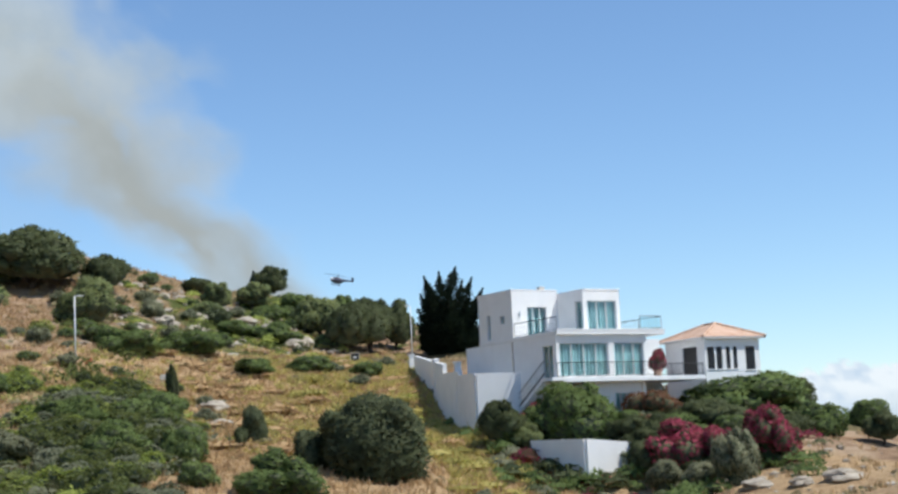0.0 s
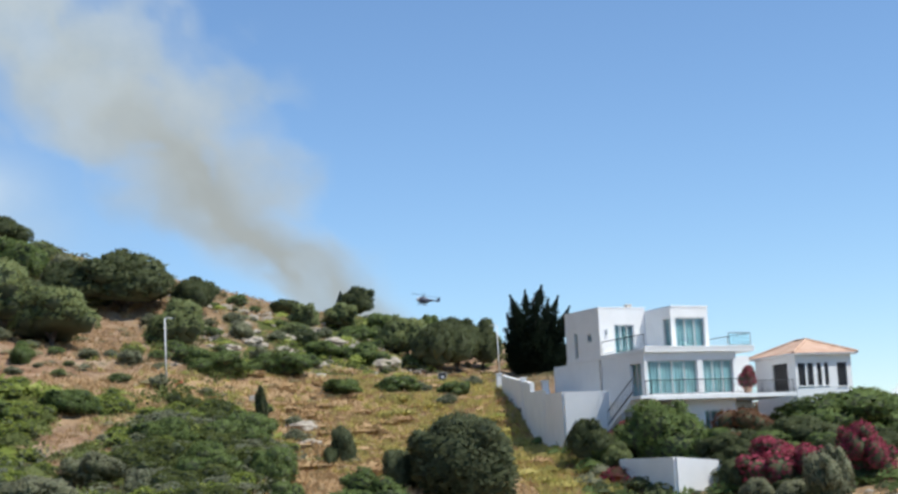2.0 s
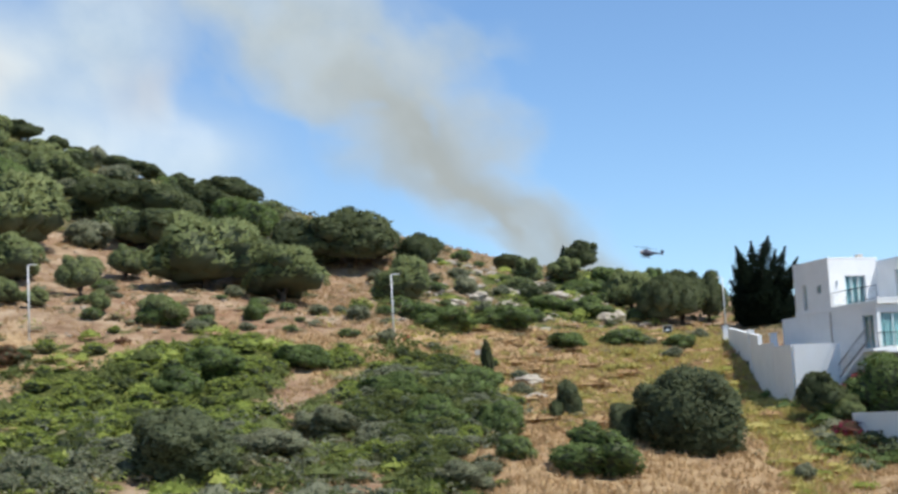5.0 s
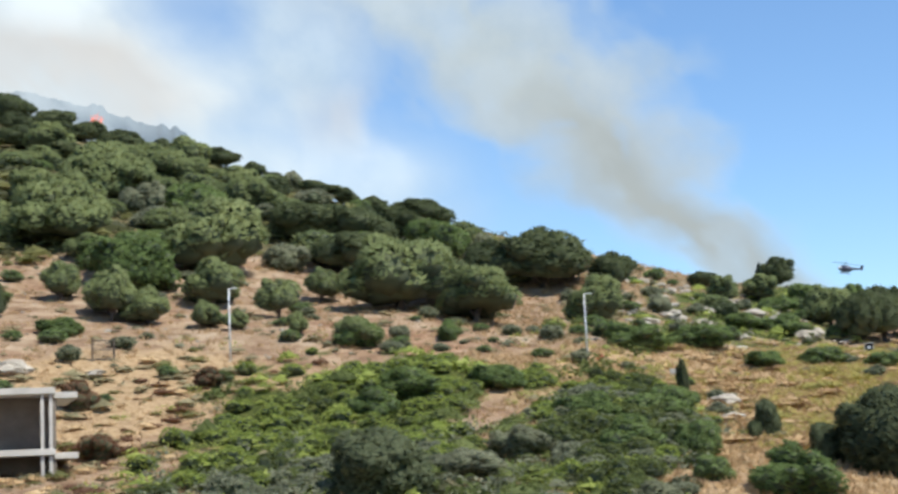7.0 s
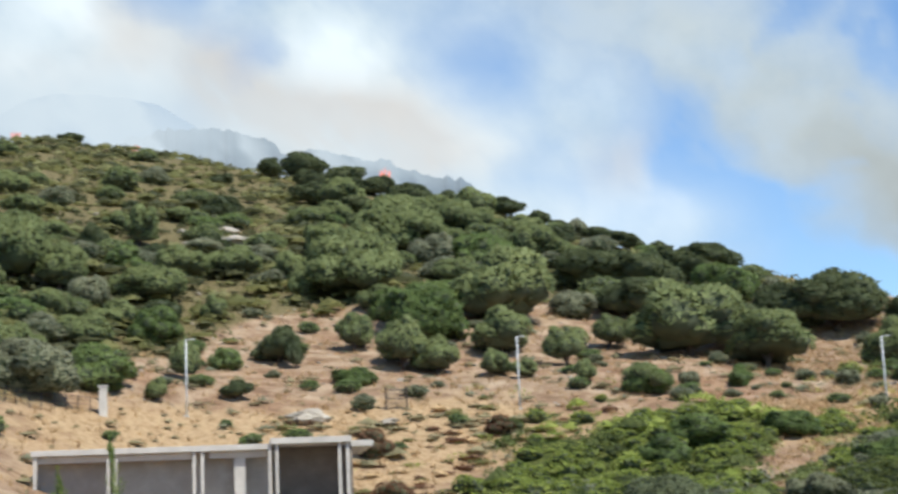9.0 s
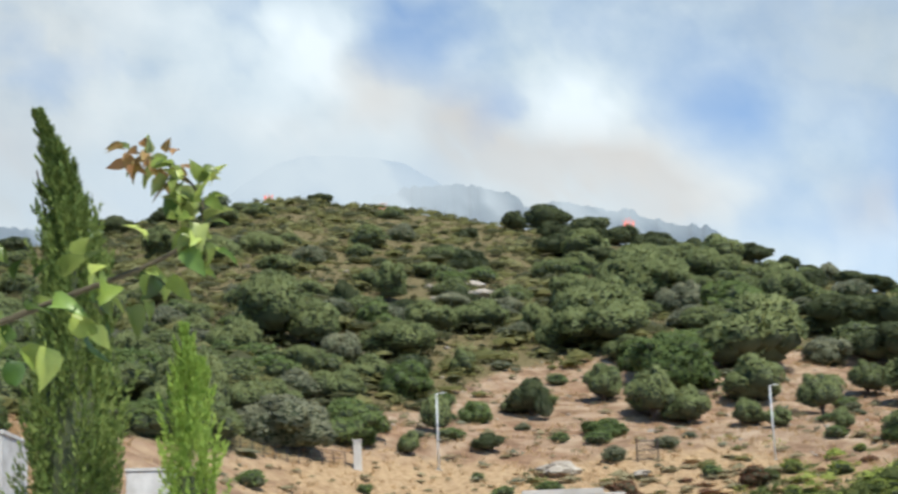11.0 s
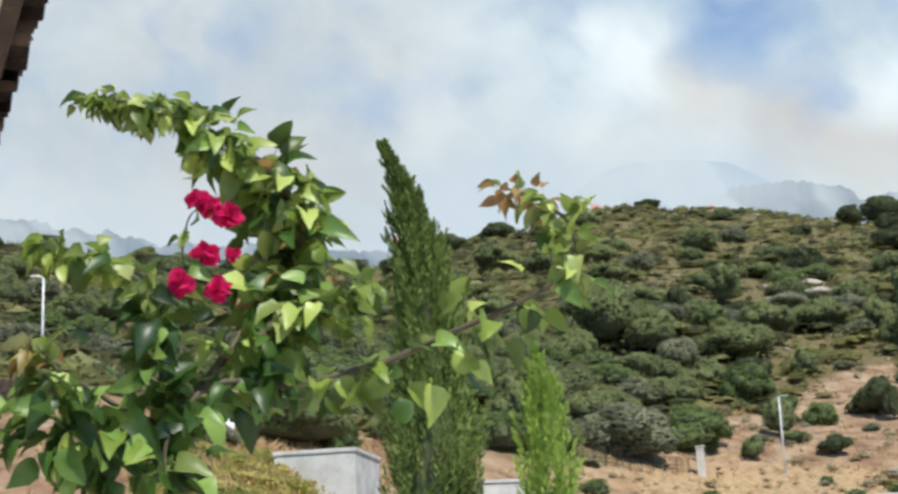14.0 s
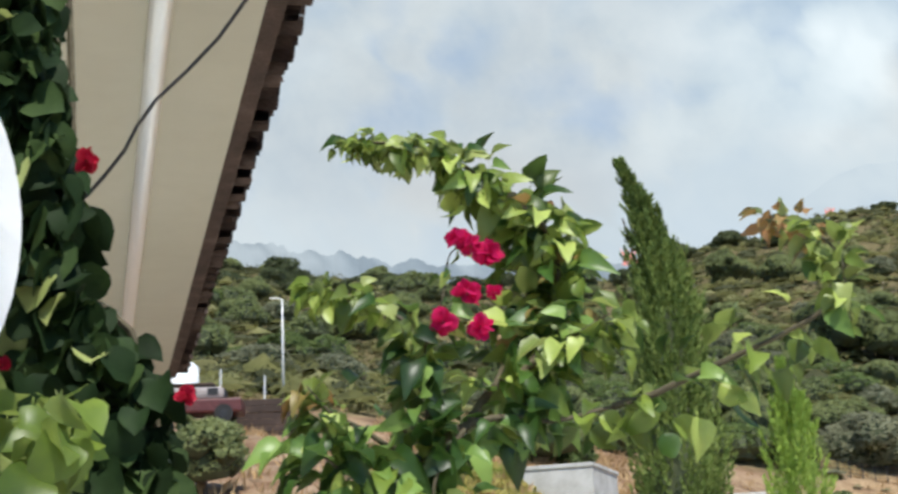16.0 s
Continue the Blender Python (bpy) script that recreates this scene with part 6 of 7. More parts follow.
# ---- far ridges and smoke, far behind everything ----
def far_ridge(name, r, pts, label, mat, depth=160, lumps=0.0):
    """A distant ridge: angle, rise in degrees; falls away behind."""
    az = np.arange(pts[0][0], pts[-1][0] + 0.01, 0.1)
    el = np.interp(az, [p[0] for p in pts], [p[1] for p in pts])
    for _ in range(30):
        el[1:-1] = el[1:-1] * 0.5 + (el[:-2] + el[2:]) * 0.25
    el = el + 0.025 * np.sin(az * 5.1) + lumps * np.array([noise.noise(Vector((a * 1.1, r, 0))) + 0.7 * abs(noise.noise(Vector((a * 2.3, r, 5)))) + 0.3 * noise.noise(Vector((a * 4.7, r, 9))) for a in az])
    bm = bmesh.new()
    rows = []
    for k, (dr, dz) in enumerate(((-depth * 0.6, -0.75), (-depth * 0.3, -0.3), (0, 0), (depth * 0.5, -0.3), (depth, -0.8))):
        row = []
        for a, e in zip(az, el):
            h = r * math.tan(radians(e)) + (3 * noise.noise(Vector((a * 0.7, k, 3.0))) if k != 2 else 0)
            p = polar(a, r + dr)
            row.append(bm.verts.new((p.x, p.y, EYE_Z + h * (1 + dz))))
        rows.append(row)
    for p, q in zip(rows, rows[1:]):
        for i in range(len(az) - 1):
            bm.faces.new((p[i], p[i + 1], q[i + 1], q[i]))
    return tagged(new(name, mesh_of(name, bm, mat, True)), label, "hill", kind="structure")


# distance haze is put into these colours: blue-grey in place of green
M_FARWOOD = coat("hazed_woods", (0.05, 0.072, 0.092), (0.08, 0.11, 0.135), (0.12, 0.155, 0.175), 0.03, 1.0, bump=0.0)
M_FARHILL = coat("hazed_hill", (0.13, 0.19, 0.26), (0.16, 0.22, 0.29), (0.19, 0.25, 0.32), 0.02, 1.0, bump=0.0)
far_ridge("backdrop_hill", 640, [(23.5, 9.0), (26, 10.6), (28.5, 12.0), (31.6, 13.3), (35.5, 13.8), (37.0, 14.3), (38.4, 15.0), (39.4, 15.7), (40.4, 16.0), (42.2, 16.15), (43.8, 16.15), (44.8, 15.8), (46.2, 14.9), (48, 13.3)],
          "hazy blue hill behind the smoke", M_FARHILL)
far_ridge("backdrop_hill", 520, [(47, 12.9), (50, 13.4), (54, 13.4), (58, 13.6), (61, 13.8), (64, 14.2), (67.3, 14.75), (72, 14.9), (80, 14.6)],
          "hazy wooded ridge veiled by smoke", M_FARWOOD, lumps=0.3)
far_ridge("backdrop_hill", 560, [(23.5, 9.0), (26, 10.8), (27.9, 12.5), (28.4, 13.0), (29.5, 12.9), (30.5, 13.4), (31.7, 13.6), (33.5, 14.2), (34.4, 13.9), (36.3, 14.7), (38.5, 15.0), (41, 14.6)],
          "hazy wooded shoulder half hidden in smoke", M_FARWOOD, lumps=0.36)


def fbm(x, y, seed, octaves=5):
    """Cloudy value noise on arrays."""
    out, amp, tot = 0, 1.0, 0
    for o in range(octaves):
        rg = np.random.default_rng(seed * 31 + o)
        t = rg.uniform(0, 1, (256, 256))
        k = 2.0 ** o
        X, Y = x * k + 17.3 * o, y * k + 9.1 * o
        i, j = np.floor(X).astype(int), np.floor(Y).astype(int)
        u, w = X - i, Y - j
        u, w = u * u * (3 - 2 * u), w * w * (3 - 2 * w)
        g = lambda a, b: t[a % 256, b % 256]
        out = out + amp * ((g(i, j) * (1 - u) + g(i + 1, j) * u) * (1 - w) + (g(i, j + 1) * (1 - u) + g(i + 1, j + 1) * u) * w)
        tot += amp
        amp *= 0.5
    return out / tot


def step(a, b, x):
    t = np.clip((x - a) / (b - a), 0, 1)
    return t * t * (3 - 2 * t)


def smoke_fields(az, el):
    """Smoke drifting from behind the ridges: how dense, how pale and how brown it is, by direction."""
    warp = (fbm(az * 0.3, el * 0.3, 1, 4) - 0.5) * 2
    puff = fbm(az * 0.5 + 4 + warp, el * 0.6 - warp, 2, 6)
    big = fbm(az * 0.16 + 2.1 + 0.5 * warp, el * 0.22 + 0.7, 5, 5)

    def blob(a, e, sa, se):
        return np.exp(-(((az - a + 1.5 * warp) / sa) ** 2) - (((el - e + warp) / se) ** 2))

    # the leaning plume: rises to the left from behind the crest, widens and thins
    h = np.clip(el - 5.6, 0, 40)
    axis = np.interp(el, [5, 6.2, 7.5, 8.6, 10, 11.7, 13.7, 15.7, 17, 20, 30], [5.3, 6.8, 8.2, 9.5, 11.2, 12.6, 14.5, 16.7, 18.5, 22.0, 34])
    wide = np.interp(el, [5, 6.2, 7.5, 9.8, 11.8, 13.7, 16, 20, 30], [1.9, 2.5, 3.1, 3.9, 4.7, 5.6, 6.6, 7.4, 10])
    d = np.abs(az - axis + warp * 1.6 * np.clip(h / 5, 0.15, 1)) / wide
    plume = (1 - step(0.2, 1.2, d + 1.3 * (puff - 0.5))) * (0.75 + 0.5 * puff) * (1 - 0.35 * step(10, 18, h))
    # the veil over the left half of the sky, with clear gaps
    base = np.interp(az, [13, 18, 25, 33, 45, 60], [0, 0.34, 0.72, 0.92, 1.02, 1.08])
    gaps = 0.42 * blob(39.2, 20.4, 1.8, 1.6) + 0.42 * blob(36.3, 17.9, 1.1, 1.1) + 0.5 * blob(28.0, 17.4, 1.7, 2.0) + 0.12 * blob(26.0, 15.1, 1.5, 1.6) + 0.8 * blob(18.8, 12.6, 1.7, 3.0) + 0.35 * blob(51.5, 19.5, 2.2, 1.2) + 0.3 * blob(46.5, 22, 2, 1)
    whites = 0.9 * blob(42.6, 20.3, 2.6, 1.7) + 1.25 * blob(33.3, 17.2, 2.2, 1.7) + 0.5 * blob(22.0, 12.0, 2.6, 1.5) + 0.9 * blob(31.5, 15.0, 4.0, 1.4) + 0.5 * blob(47.5, 20.5, 2.5, 1.6) + 0.8 * blob(43, 17.5, 3.5, 1.2)
    veil = np.clip(base * (0.18 + 0.9 * big + 0.62 * puff) - gaps + 0.5 * whites * step(14, 22, az), 0, 1)
    low = step(14, 22, az) * np.exp(-(((el - np.interp(az, [15, 25, 35, 45, 60, 75], [9, 11.5, 13.5, 15, 14, 15])) / 2.2) ** 2)) * (0.55 + 0.6 * puff)
    dens = np.clip(np.maximum(np.maximum(0.95 * plume, veil), 0.95 * low), 0, 0.98)
    pale = np.clip(whites * (0.1 + 1.7 * puff) + 0.45 * low + 0.25 * step(0.5, 0.7, big) * step(30, 45, az), 0, 1)
    brown = np.clip(1.2 * blob(37.6, 17.0, 1.7, 1.5) + 0.9 * blob(35.0, 15.6, 2.6, 1.0) + 0.7 * blob(22.3, 13.3, 2.0, 1.2) + 0.7 * blob(30.7, 15.0, 1.6, 1.2) + 0.7 * blob(41, 18.3, 1.8, 1.2) + 0.6 * blob(30.5, 14.3, 3.0, 1.1) + 0.9 * blob(33.5, 15.6, 2.6, 1.2) + 0.4 * blob(44.0, 17.2, 2.5, 1.0) + 0.35 * blob(57, 16, 5, 1.5) + 0.3 * step(44, 54, az) * (0.5 + puff), 0, 1)
    ash = 0.5 * blob(34.8, 14.0, 1.3, 0.5) + 0.5 * blob(39.8, 14.8, 1.6, 0.5) + 0.4 * blob(31.5, 13.4, 0.9, 0.4) + 0.3 * blob(55, 15, 4, 0.8)
    ash = np.clip(ash + plume * (1 - 0.6 * step(4, 12, h)) * (0.55 + 0.7 * puff), 0, 1)
    return dens, pale, brown, ash


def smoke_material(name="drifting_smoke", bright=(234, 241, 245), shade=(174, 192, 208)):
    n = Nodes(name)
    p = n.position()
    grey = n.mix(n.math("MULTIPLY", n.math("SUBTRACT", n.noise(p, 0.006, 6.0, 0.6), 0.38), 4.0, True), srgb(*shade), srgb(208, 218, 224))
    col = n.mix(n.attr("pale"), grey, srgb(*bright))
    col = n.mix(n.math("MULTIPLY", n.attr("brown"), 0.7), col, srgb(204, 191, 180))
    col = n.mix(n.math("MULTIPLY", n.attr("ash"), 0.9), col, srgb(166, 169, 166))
    # the sheets glow: daylight on the smoke is part of the emitted colour
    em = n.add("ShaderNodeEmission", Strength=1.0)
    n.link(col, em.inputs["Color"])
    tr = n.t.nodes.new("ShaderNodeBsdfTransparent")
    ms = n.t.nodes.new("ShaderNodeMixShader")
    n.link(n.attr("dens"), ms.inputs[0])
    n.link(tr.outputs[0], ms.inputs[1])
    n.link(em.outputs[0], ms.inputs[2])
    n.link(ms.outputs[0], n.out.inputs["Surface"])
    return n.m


def sky_sheet(name, r, az0, az1, el0, el1, stepdeg, fields, mat, label):
    az, el = np.arange(az0, az1, stepdeg), np.arange(el0, el1, stepdeg)
    A, E = np.meshgrid(az, el)
    a = np.radians(A)
    co = np.stack([-np.sin(a) * r, np.cos(a) * r, EYE_Z + r * np.tan(np.radians(E))], -1).reshape(-1, 3)
    na = len(az)
    i = (np.arange(len(el) - 1)[:, None] * na + np.arange(na - 1)[None, :]).ravel()
    me = bpy.data.meshes.new(name)
    me.from_pydata(co.tolist(), [], np.stack([i, i + 1, i + na + 1, i + na], 1).tolist())
    for key, f in zip(("dens", "pale", "brown", "ash"), fields(A.ravel(), E.ravel())):
        me.attributes.new(key, "FLOAT", "POINT").data.foreach_set("value", f.astype(np.float32))
    me.materials.append(mat)
    ob = tagged(new(name, me), label, "smoke", kind="structure")
    ob.visible_shadow = False
    return ob


def flame_material():
    n = Nodes("fire")
    em = n.add("ShaderNodeEmission", Strength=1.0)
    n.link(n.ramp(n.noise(n.local(), 0.8), [(0.3, (0.95, 0.25, 0.2)), (0.7, (1.0, 0.45, 0.38))]), em.inputs["Color"])
    n.link(em.outputs[0], n.out.inputs["Surface"])
    return n.m


M_FIRE = flame_material()


def fire(az, r, el, w, h, seed):
    """A line of low flames behind the crest."""
    p = polar(az, r, EYE_Z + r * math.tan(radians(el)))
    e = thing("fire", pose(*p, 0, 0, az), "low orange wildfire flames behind the crest", "fire", "fires on the ridge")
    rg = random.Random(seed)
    for i in range(6):
        x, k = w * (i / 5 - 0.5), rg.uniform(0.5, 1.0) * h
        part("flame", tube(bmesh.new(), [(x, 0, -h), (x + rg.uniform(-0.2, 0.2), 0, 0.2 * k), (x + rg.uniform(-0.5, 0.5), 0, 0.7 * k), (x + rg.uniform(-0.8, 0.8), 0, k)], [w / 12, w / 11, w / 20, 0.03], 7), M_FIRE, e, smooth=True)
    return e


fire(31.35, 412, 13.14, 2.6, 2.8, 1)
fire(52.35, 412, 13.62, 3.2, 2.4, 2)
fire(44.9, 412, 14.62, 2.0, 1.3, 3)
fire(40.6, 412, 14.24, 1.6, 1.2, 4)
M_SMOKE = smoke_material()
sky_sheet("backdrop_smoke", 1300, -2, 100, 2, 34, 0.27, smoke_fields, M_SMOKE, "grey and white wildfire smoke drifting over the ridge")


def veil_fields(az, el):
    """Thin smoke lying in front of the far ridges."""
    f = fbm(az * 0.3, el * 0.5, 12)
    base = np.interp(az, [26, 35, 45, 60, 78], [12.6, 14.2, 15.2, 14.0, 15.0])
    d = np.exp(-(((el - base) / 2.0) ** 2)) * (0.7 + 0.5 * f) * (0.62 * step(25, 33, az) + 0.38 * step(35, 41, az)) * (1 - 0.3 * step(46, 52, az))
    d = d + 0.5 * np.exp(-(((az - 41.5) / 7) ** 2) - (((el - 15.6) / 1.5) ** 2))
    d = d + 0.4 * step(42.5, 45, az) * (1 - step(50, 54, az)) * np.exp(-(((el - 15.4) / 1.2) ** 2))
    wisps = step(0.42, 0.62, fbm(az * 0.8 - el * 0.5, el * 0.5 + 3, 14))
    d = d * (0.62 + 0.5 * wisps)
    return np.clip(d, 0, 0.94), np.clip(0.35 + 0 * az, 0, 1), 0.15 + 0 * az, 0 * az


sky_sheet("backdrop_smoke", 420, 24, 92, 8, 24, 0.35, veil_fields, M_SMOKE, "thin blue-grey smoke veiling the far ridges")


def cloud_fields(az, el):
    top = 2.5 - 0.10 * np.abs(az + 14.8) + 1.0 * np.abs(fbm(az * 0.9, el * 0.9, 21) - 0.5) + 0.9 * (fbm(az * 2.2, el * 2.2, 23) - 0.5)
    d = step(0.0, 0.16, top - el) * step(12.0, 12.7, -az)
    return np.clip(d, 0, 0.95), np.clip(0.3 + 0.9 * step(0.25, 0.6, fbm(az * 1.1 + 3, el * 1.4, 27)) * step(0.6, 2.0, el), 0, 1), 0 * az, 0 * az


# glowing cloud: sunlit white and blue shading are both painted in
sky_sheet("backdrop_cloud", 2500, -40, -10, -1, 5, 0.13, cloud_fields, smoke_material("cumulus", (240, 245, 251), (176, 200, 228)), "white summer cumulus low over the horizon")


# ---- the terrace on which the camera stands, its roof edge, and the plants beside it ----
M_PAVE = coat("bounce_paving", (0.62, 0.59, 0.52), (0.70, 0.67, 0.60), (0.76, 0.73, 0.67), 1.5, 0.85, bump=0.1)
M_CREAM = coat("cream_soffit", (0.52, 0.495, 0.395), (0.57, 0.545, 0.44), (0.62, 0.595, 0.49), 0.8, 0.8, bump=0.05)
M_EAVETILE = coat("dark_old_tile", (0.035, 0.022, 0.018), (0.075, 0.048, 0.038), (0.16, 0.11, 0.09), 7.0, 0.95, bump=0.6)
# shaded, then sunlit copy of one leaf: the light is in the colour
M_LEAF = leafy("leaf_shade_green", (0.01, 0.03, 0.005), (0.062, 0.135, 0.022), (0.26, 0.38, 0.085), 0.42, 0.32, 0.5, 0.85, 0.2)
M_LEAFSUN = leafy("leaf_sunlit_green", (0.03, 0.065, 0.008), (0.2, 0.28, 0.042), (0.56, 0.65, 0.17), 0.42, 0.42, 0.5, 0.75, 0.2)
M_LEAFNEW = leafy("leaf_young", (0.18, 0.16, 0.035), (0.32, 0.24, 0.07), (0.46, 0.22, 0.11), 0.45, 0.4, 0.5)
M_IVY = leafy("leaf_ivy", (0.008, 0.016, 0.005), (0.019, 0.038, 0.012), (0.06, 0.095, 0.028), 0.65, 0.12, 0.12, 0.6)
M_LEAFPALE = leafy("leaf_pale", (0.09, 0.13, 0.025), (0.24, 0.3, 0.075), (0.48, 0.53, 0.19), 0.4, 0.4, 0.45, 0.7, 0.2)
M_PETAL = leafy("bract_magenta", (0.42, 0.004, 0.05), (0.60, 0.008, 0.10), (0.78, 0.04, 0.22), 0.6, 0.45, 0.2)
M_ROSE = leafy("petal_red", (0.30, 0.004, 0.018), (0.44, 0.008, 0.035), (0.56, 0.03, 0.07), 0.6, 0.3, 0.2)
M_TWIG = coat("green_brown_twig", (0.06, 0.045, 0.025), (0.10, 0.08, 0.045), (0.15, 0.13, 0.07), 30.0, 0.8, bump=0.3)
M_FRESH = coat("streak_metal", (0.86, 0.87, 0.88), (0.9, 0.905, 0.91), (0.92, 0.92, 0.92), 1.0, 0.45, 0.6, bump=0.02)
E0 = eye_at(54, 14.5)


def at(az, el, r):
    """A place seen from the terrace: angle to the left, rise, level distance."""
    return E0 + polar(az, r, r * math.tan(radians(el)))


# unseen floor, widened and kept pale to throw sunlight up at the soffit
floor = tagged(new("floor", mesh_of("floor", boxes((-9.5, 2.6, -3.0, 3.6, EYE_Z - 1.78, EYE_Z - 1.6), bevel=0.01), M_PAVE)), "unseen terrace floor, pale to bounce sunlight onto the soffit", "floor", kind="structure")
body = tagged(new("wall_terrace", mesh_of("wall_terrace", boxes((-9.4, 2.5, -2.9, 3.5, 0.0, EYE_Z - 1.79)), M_CREAM)), "cream rendered wall below the terrace", "wall", kind="structure")

# roof edge: runs away from the terrace along 71 degrees, 1.5 m above eye level
H = 1.5
FAR, NEAR = at(69.45, 9.85, H / math.tan(radians(9.85))), at(65.2, 23.7, H / math.tan(radians(23.7)))
RUN = (FAR - NEAR).normalized()
IN = Vector((RUN.y, -RUN.x, 0)) * -1
BACK = NEAR - RUN * 0.4
frame_m = Matrix.Translation(BACK) @ Matrix(((RUN.x, IN.x, 0, 0), (RUN.y, IN.y, 0, 0), (0, 0, 1, 0), (0, 0, 0, 1)))
SPAN = (FAR - BACK).length
eaves = thing("roof_eaves", frame_m, "cream boarded roof overhang with an edge of old dark tiles", "roof")
part("soffit", boxes((0, SPAN, 0.075, 3.2, 0.0, 0.10), bevel=0.005), M_CREAM, eaves, "cream painted soffit")
part("roof_deck", boxes((-0.05, SPAN + 0.03, 0.10, 3.2, 0.10, 0.16)), M_EAVETILE, eaves)
# added bright metal strip in place of a light streak on the soffit
part("light_streak", tube(bmesh.new(), [(0.0, 0.318, -0.004), (SPAN * 0.5, 0.316, -0.008), (SPAN - 0.05, 0.318, -0.004)], [0.028] * 3, 14), M_FRESH, eaves, "bright strip standing for a streak of light on the soffit", True)
part("fascia", boxes((0, SPAN, 0.022, 0.0745, 0.012, 0.1), bevel=0.006), M_EAVETILE, eaves, "brown board under the tiles")
tile_meshes = []
for s in range(4):
    bm = bmesh.new()
    k = 8
    rg = random.Random(s)
    prof = [(math.cos(math.pi * i / k) * 0.045, math.sin(math.pi * i / k) * 0.03) for i in range(k + 1)]
    sag = rg.uniform(-0.008, 0.008)
    vs = [[bm.verts.new((px_ * (1 if o else 0.94), yy + sag, (pz - t) * 1.0)) for px_, pz in prof] for yy, o, t in ((-0.065, 1, 0.0), (0.12, 0, 0.0))]
    for i in range(k):
        bm.faces.new((vs[0][i], vs[0][i + 1], vs[1][i + 1], vs[1][i]))
    bmesh.ops.solidify(bm, geom=bm.faces[:], thickness=0.018)
    tile_meshes.append(mesh_of("tile", bm, M_EAVETILE))
n_t = int(SPAN / 0.095)
for i in range(n_t):
    rg = random.Random(i)
    shared("tile", tile_meshes[i % 4], eaves, pose(0.05 + i * 0.095, 0.03 + rg.uniform(-0.007, 0.007), 0.045 + rg.uniform(-0.006, 0.006), 0, rg.uniform(-4, 4), rg.uniform(-2, 2)))
    shared("tile", tile_meshes[(i + 1) % 4], eaves, pose(0.097 + i * 0.095, 0.034 + rg.uniform(-0.007, 0.007), 0.065, 0, 180 + rg.uniform(-3, 3), 0))
hw = tagged(new("wall_house", mesh_of("wall_house", boxes((0, SPAN - 0.6, 2.9, 3.1, -3.1, -0.004)), M_CREAM)), "cream rendered house wall under the roof", "wall", kind="structure")
hw.matrix_basis = frame_m

# cable slung under the soffit
bm = bmesh.new()
ends = [at(*p) for p in ((66.4, 25.0, 3.03), (67.4, 23.8, 3.05), (68.4, 22.5, 3.08), (69.6, 21.3, 3.1), (70.8, 20.2, 3.12), (71.5, 19.2, 3.14), (71.9, 18.4, 3.15), (72.6, 17.5, 3.18), (73.2, 16.8, 3.2), (74.0, 16.1, 3.25))]
pts = [ends[0]]
for a, b in zip(ends, ends[1:]):
    pts += [a.lerp(b, u) for u in (0.25, 0.5, 0.75, 1.0)]
tube(bm, pts, [0.0046] * len(pts), 6)
cable = tagged(new("cable", mesh_of("cable", bm, M_IRON, True)), "thin dark cable slung below the roof overhang", "cable")

# satellite dish at the edge of the terrace
dish_c = at(86.3, 15.5, 2.2)
dish = thing("satellite_dish", Matrix.Translation(dish_c), "white satellite dish beside the ivy", "satellite dish")
aim_m = look((0, 0, 0), (E0 - dish_c).normalized() + Vector((0.35, 0, 0.1))).to_3x3().to_4x4()
bm = bmesh.new()
bmesh.ops.create_circle(bm, cap_ends=False, segments=64, radius=0.41)
rings = [bm.verts[:]]
for k, rr in enumerate((0.36, 0.28, 0.19, 0.1, 0.03)):
    rings.append([bm.verts.new((math.cos(math.tau * i / 64) * rr, math.sin(math.tau * i / 64) * rr, 0.10 * (1 - (rr / 0.41) ** 2))) for i in range(64)])
for p, q in zip(rings, rings[1:]):
    for i in range(64):
        bm.faces.new((p[i], p[(i + 1) % 64], q[(i + 1) % 64], q[i]))
bm.faces.new(rings[-1])
bmesh.ops.solidify(bm, geom=bm.faces[:], thickness=0.012)
bm.transform(aim_m)
part("reflector", bm, M_TANK, dish, smooth=True)
part("mast", tube(bmesh.new(), [(0, 0, -0.1), (-0.12, 0.1, -0.2), (-0.12, 0.1, -2.2)], [0.025, 0.025, 0.025], 8), M_POLE, dish)


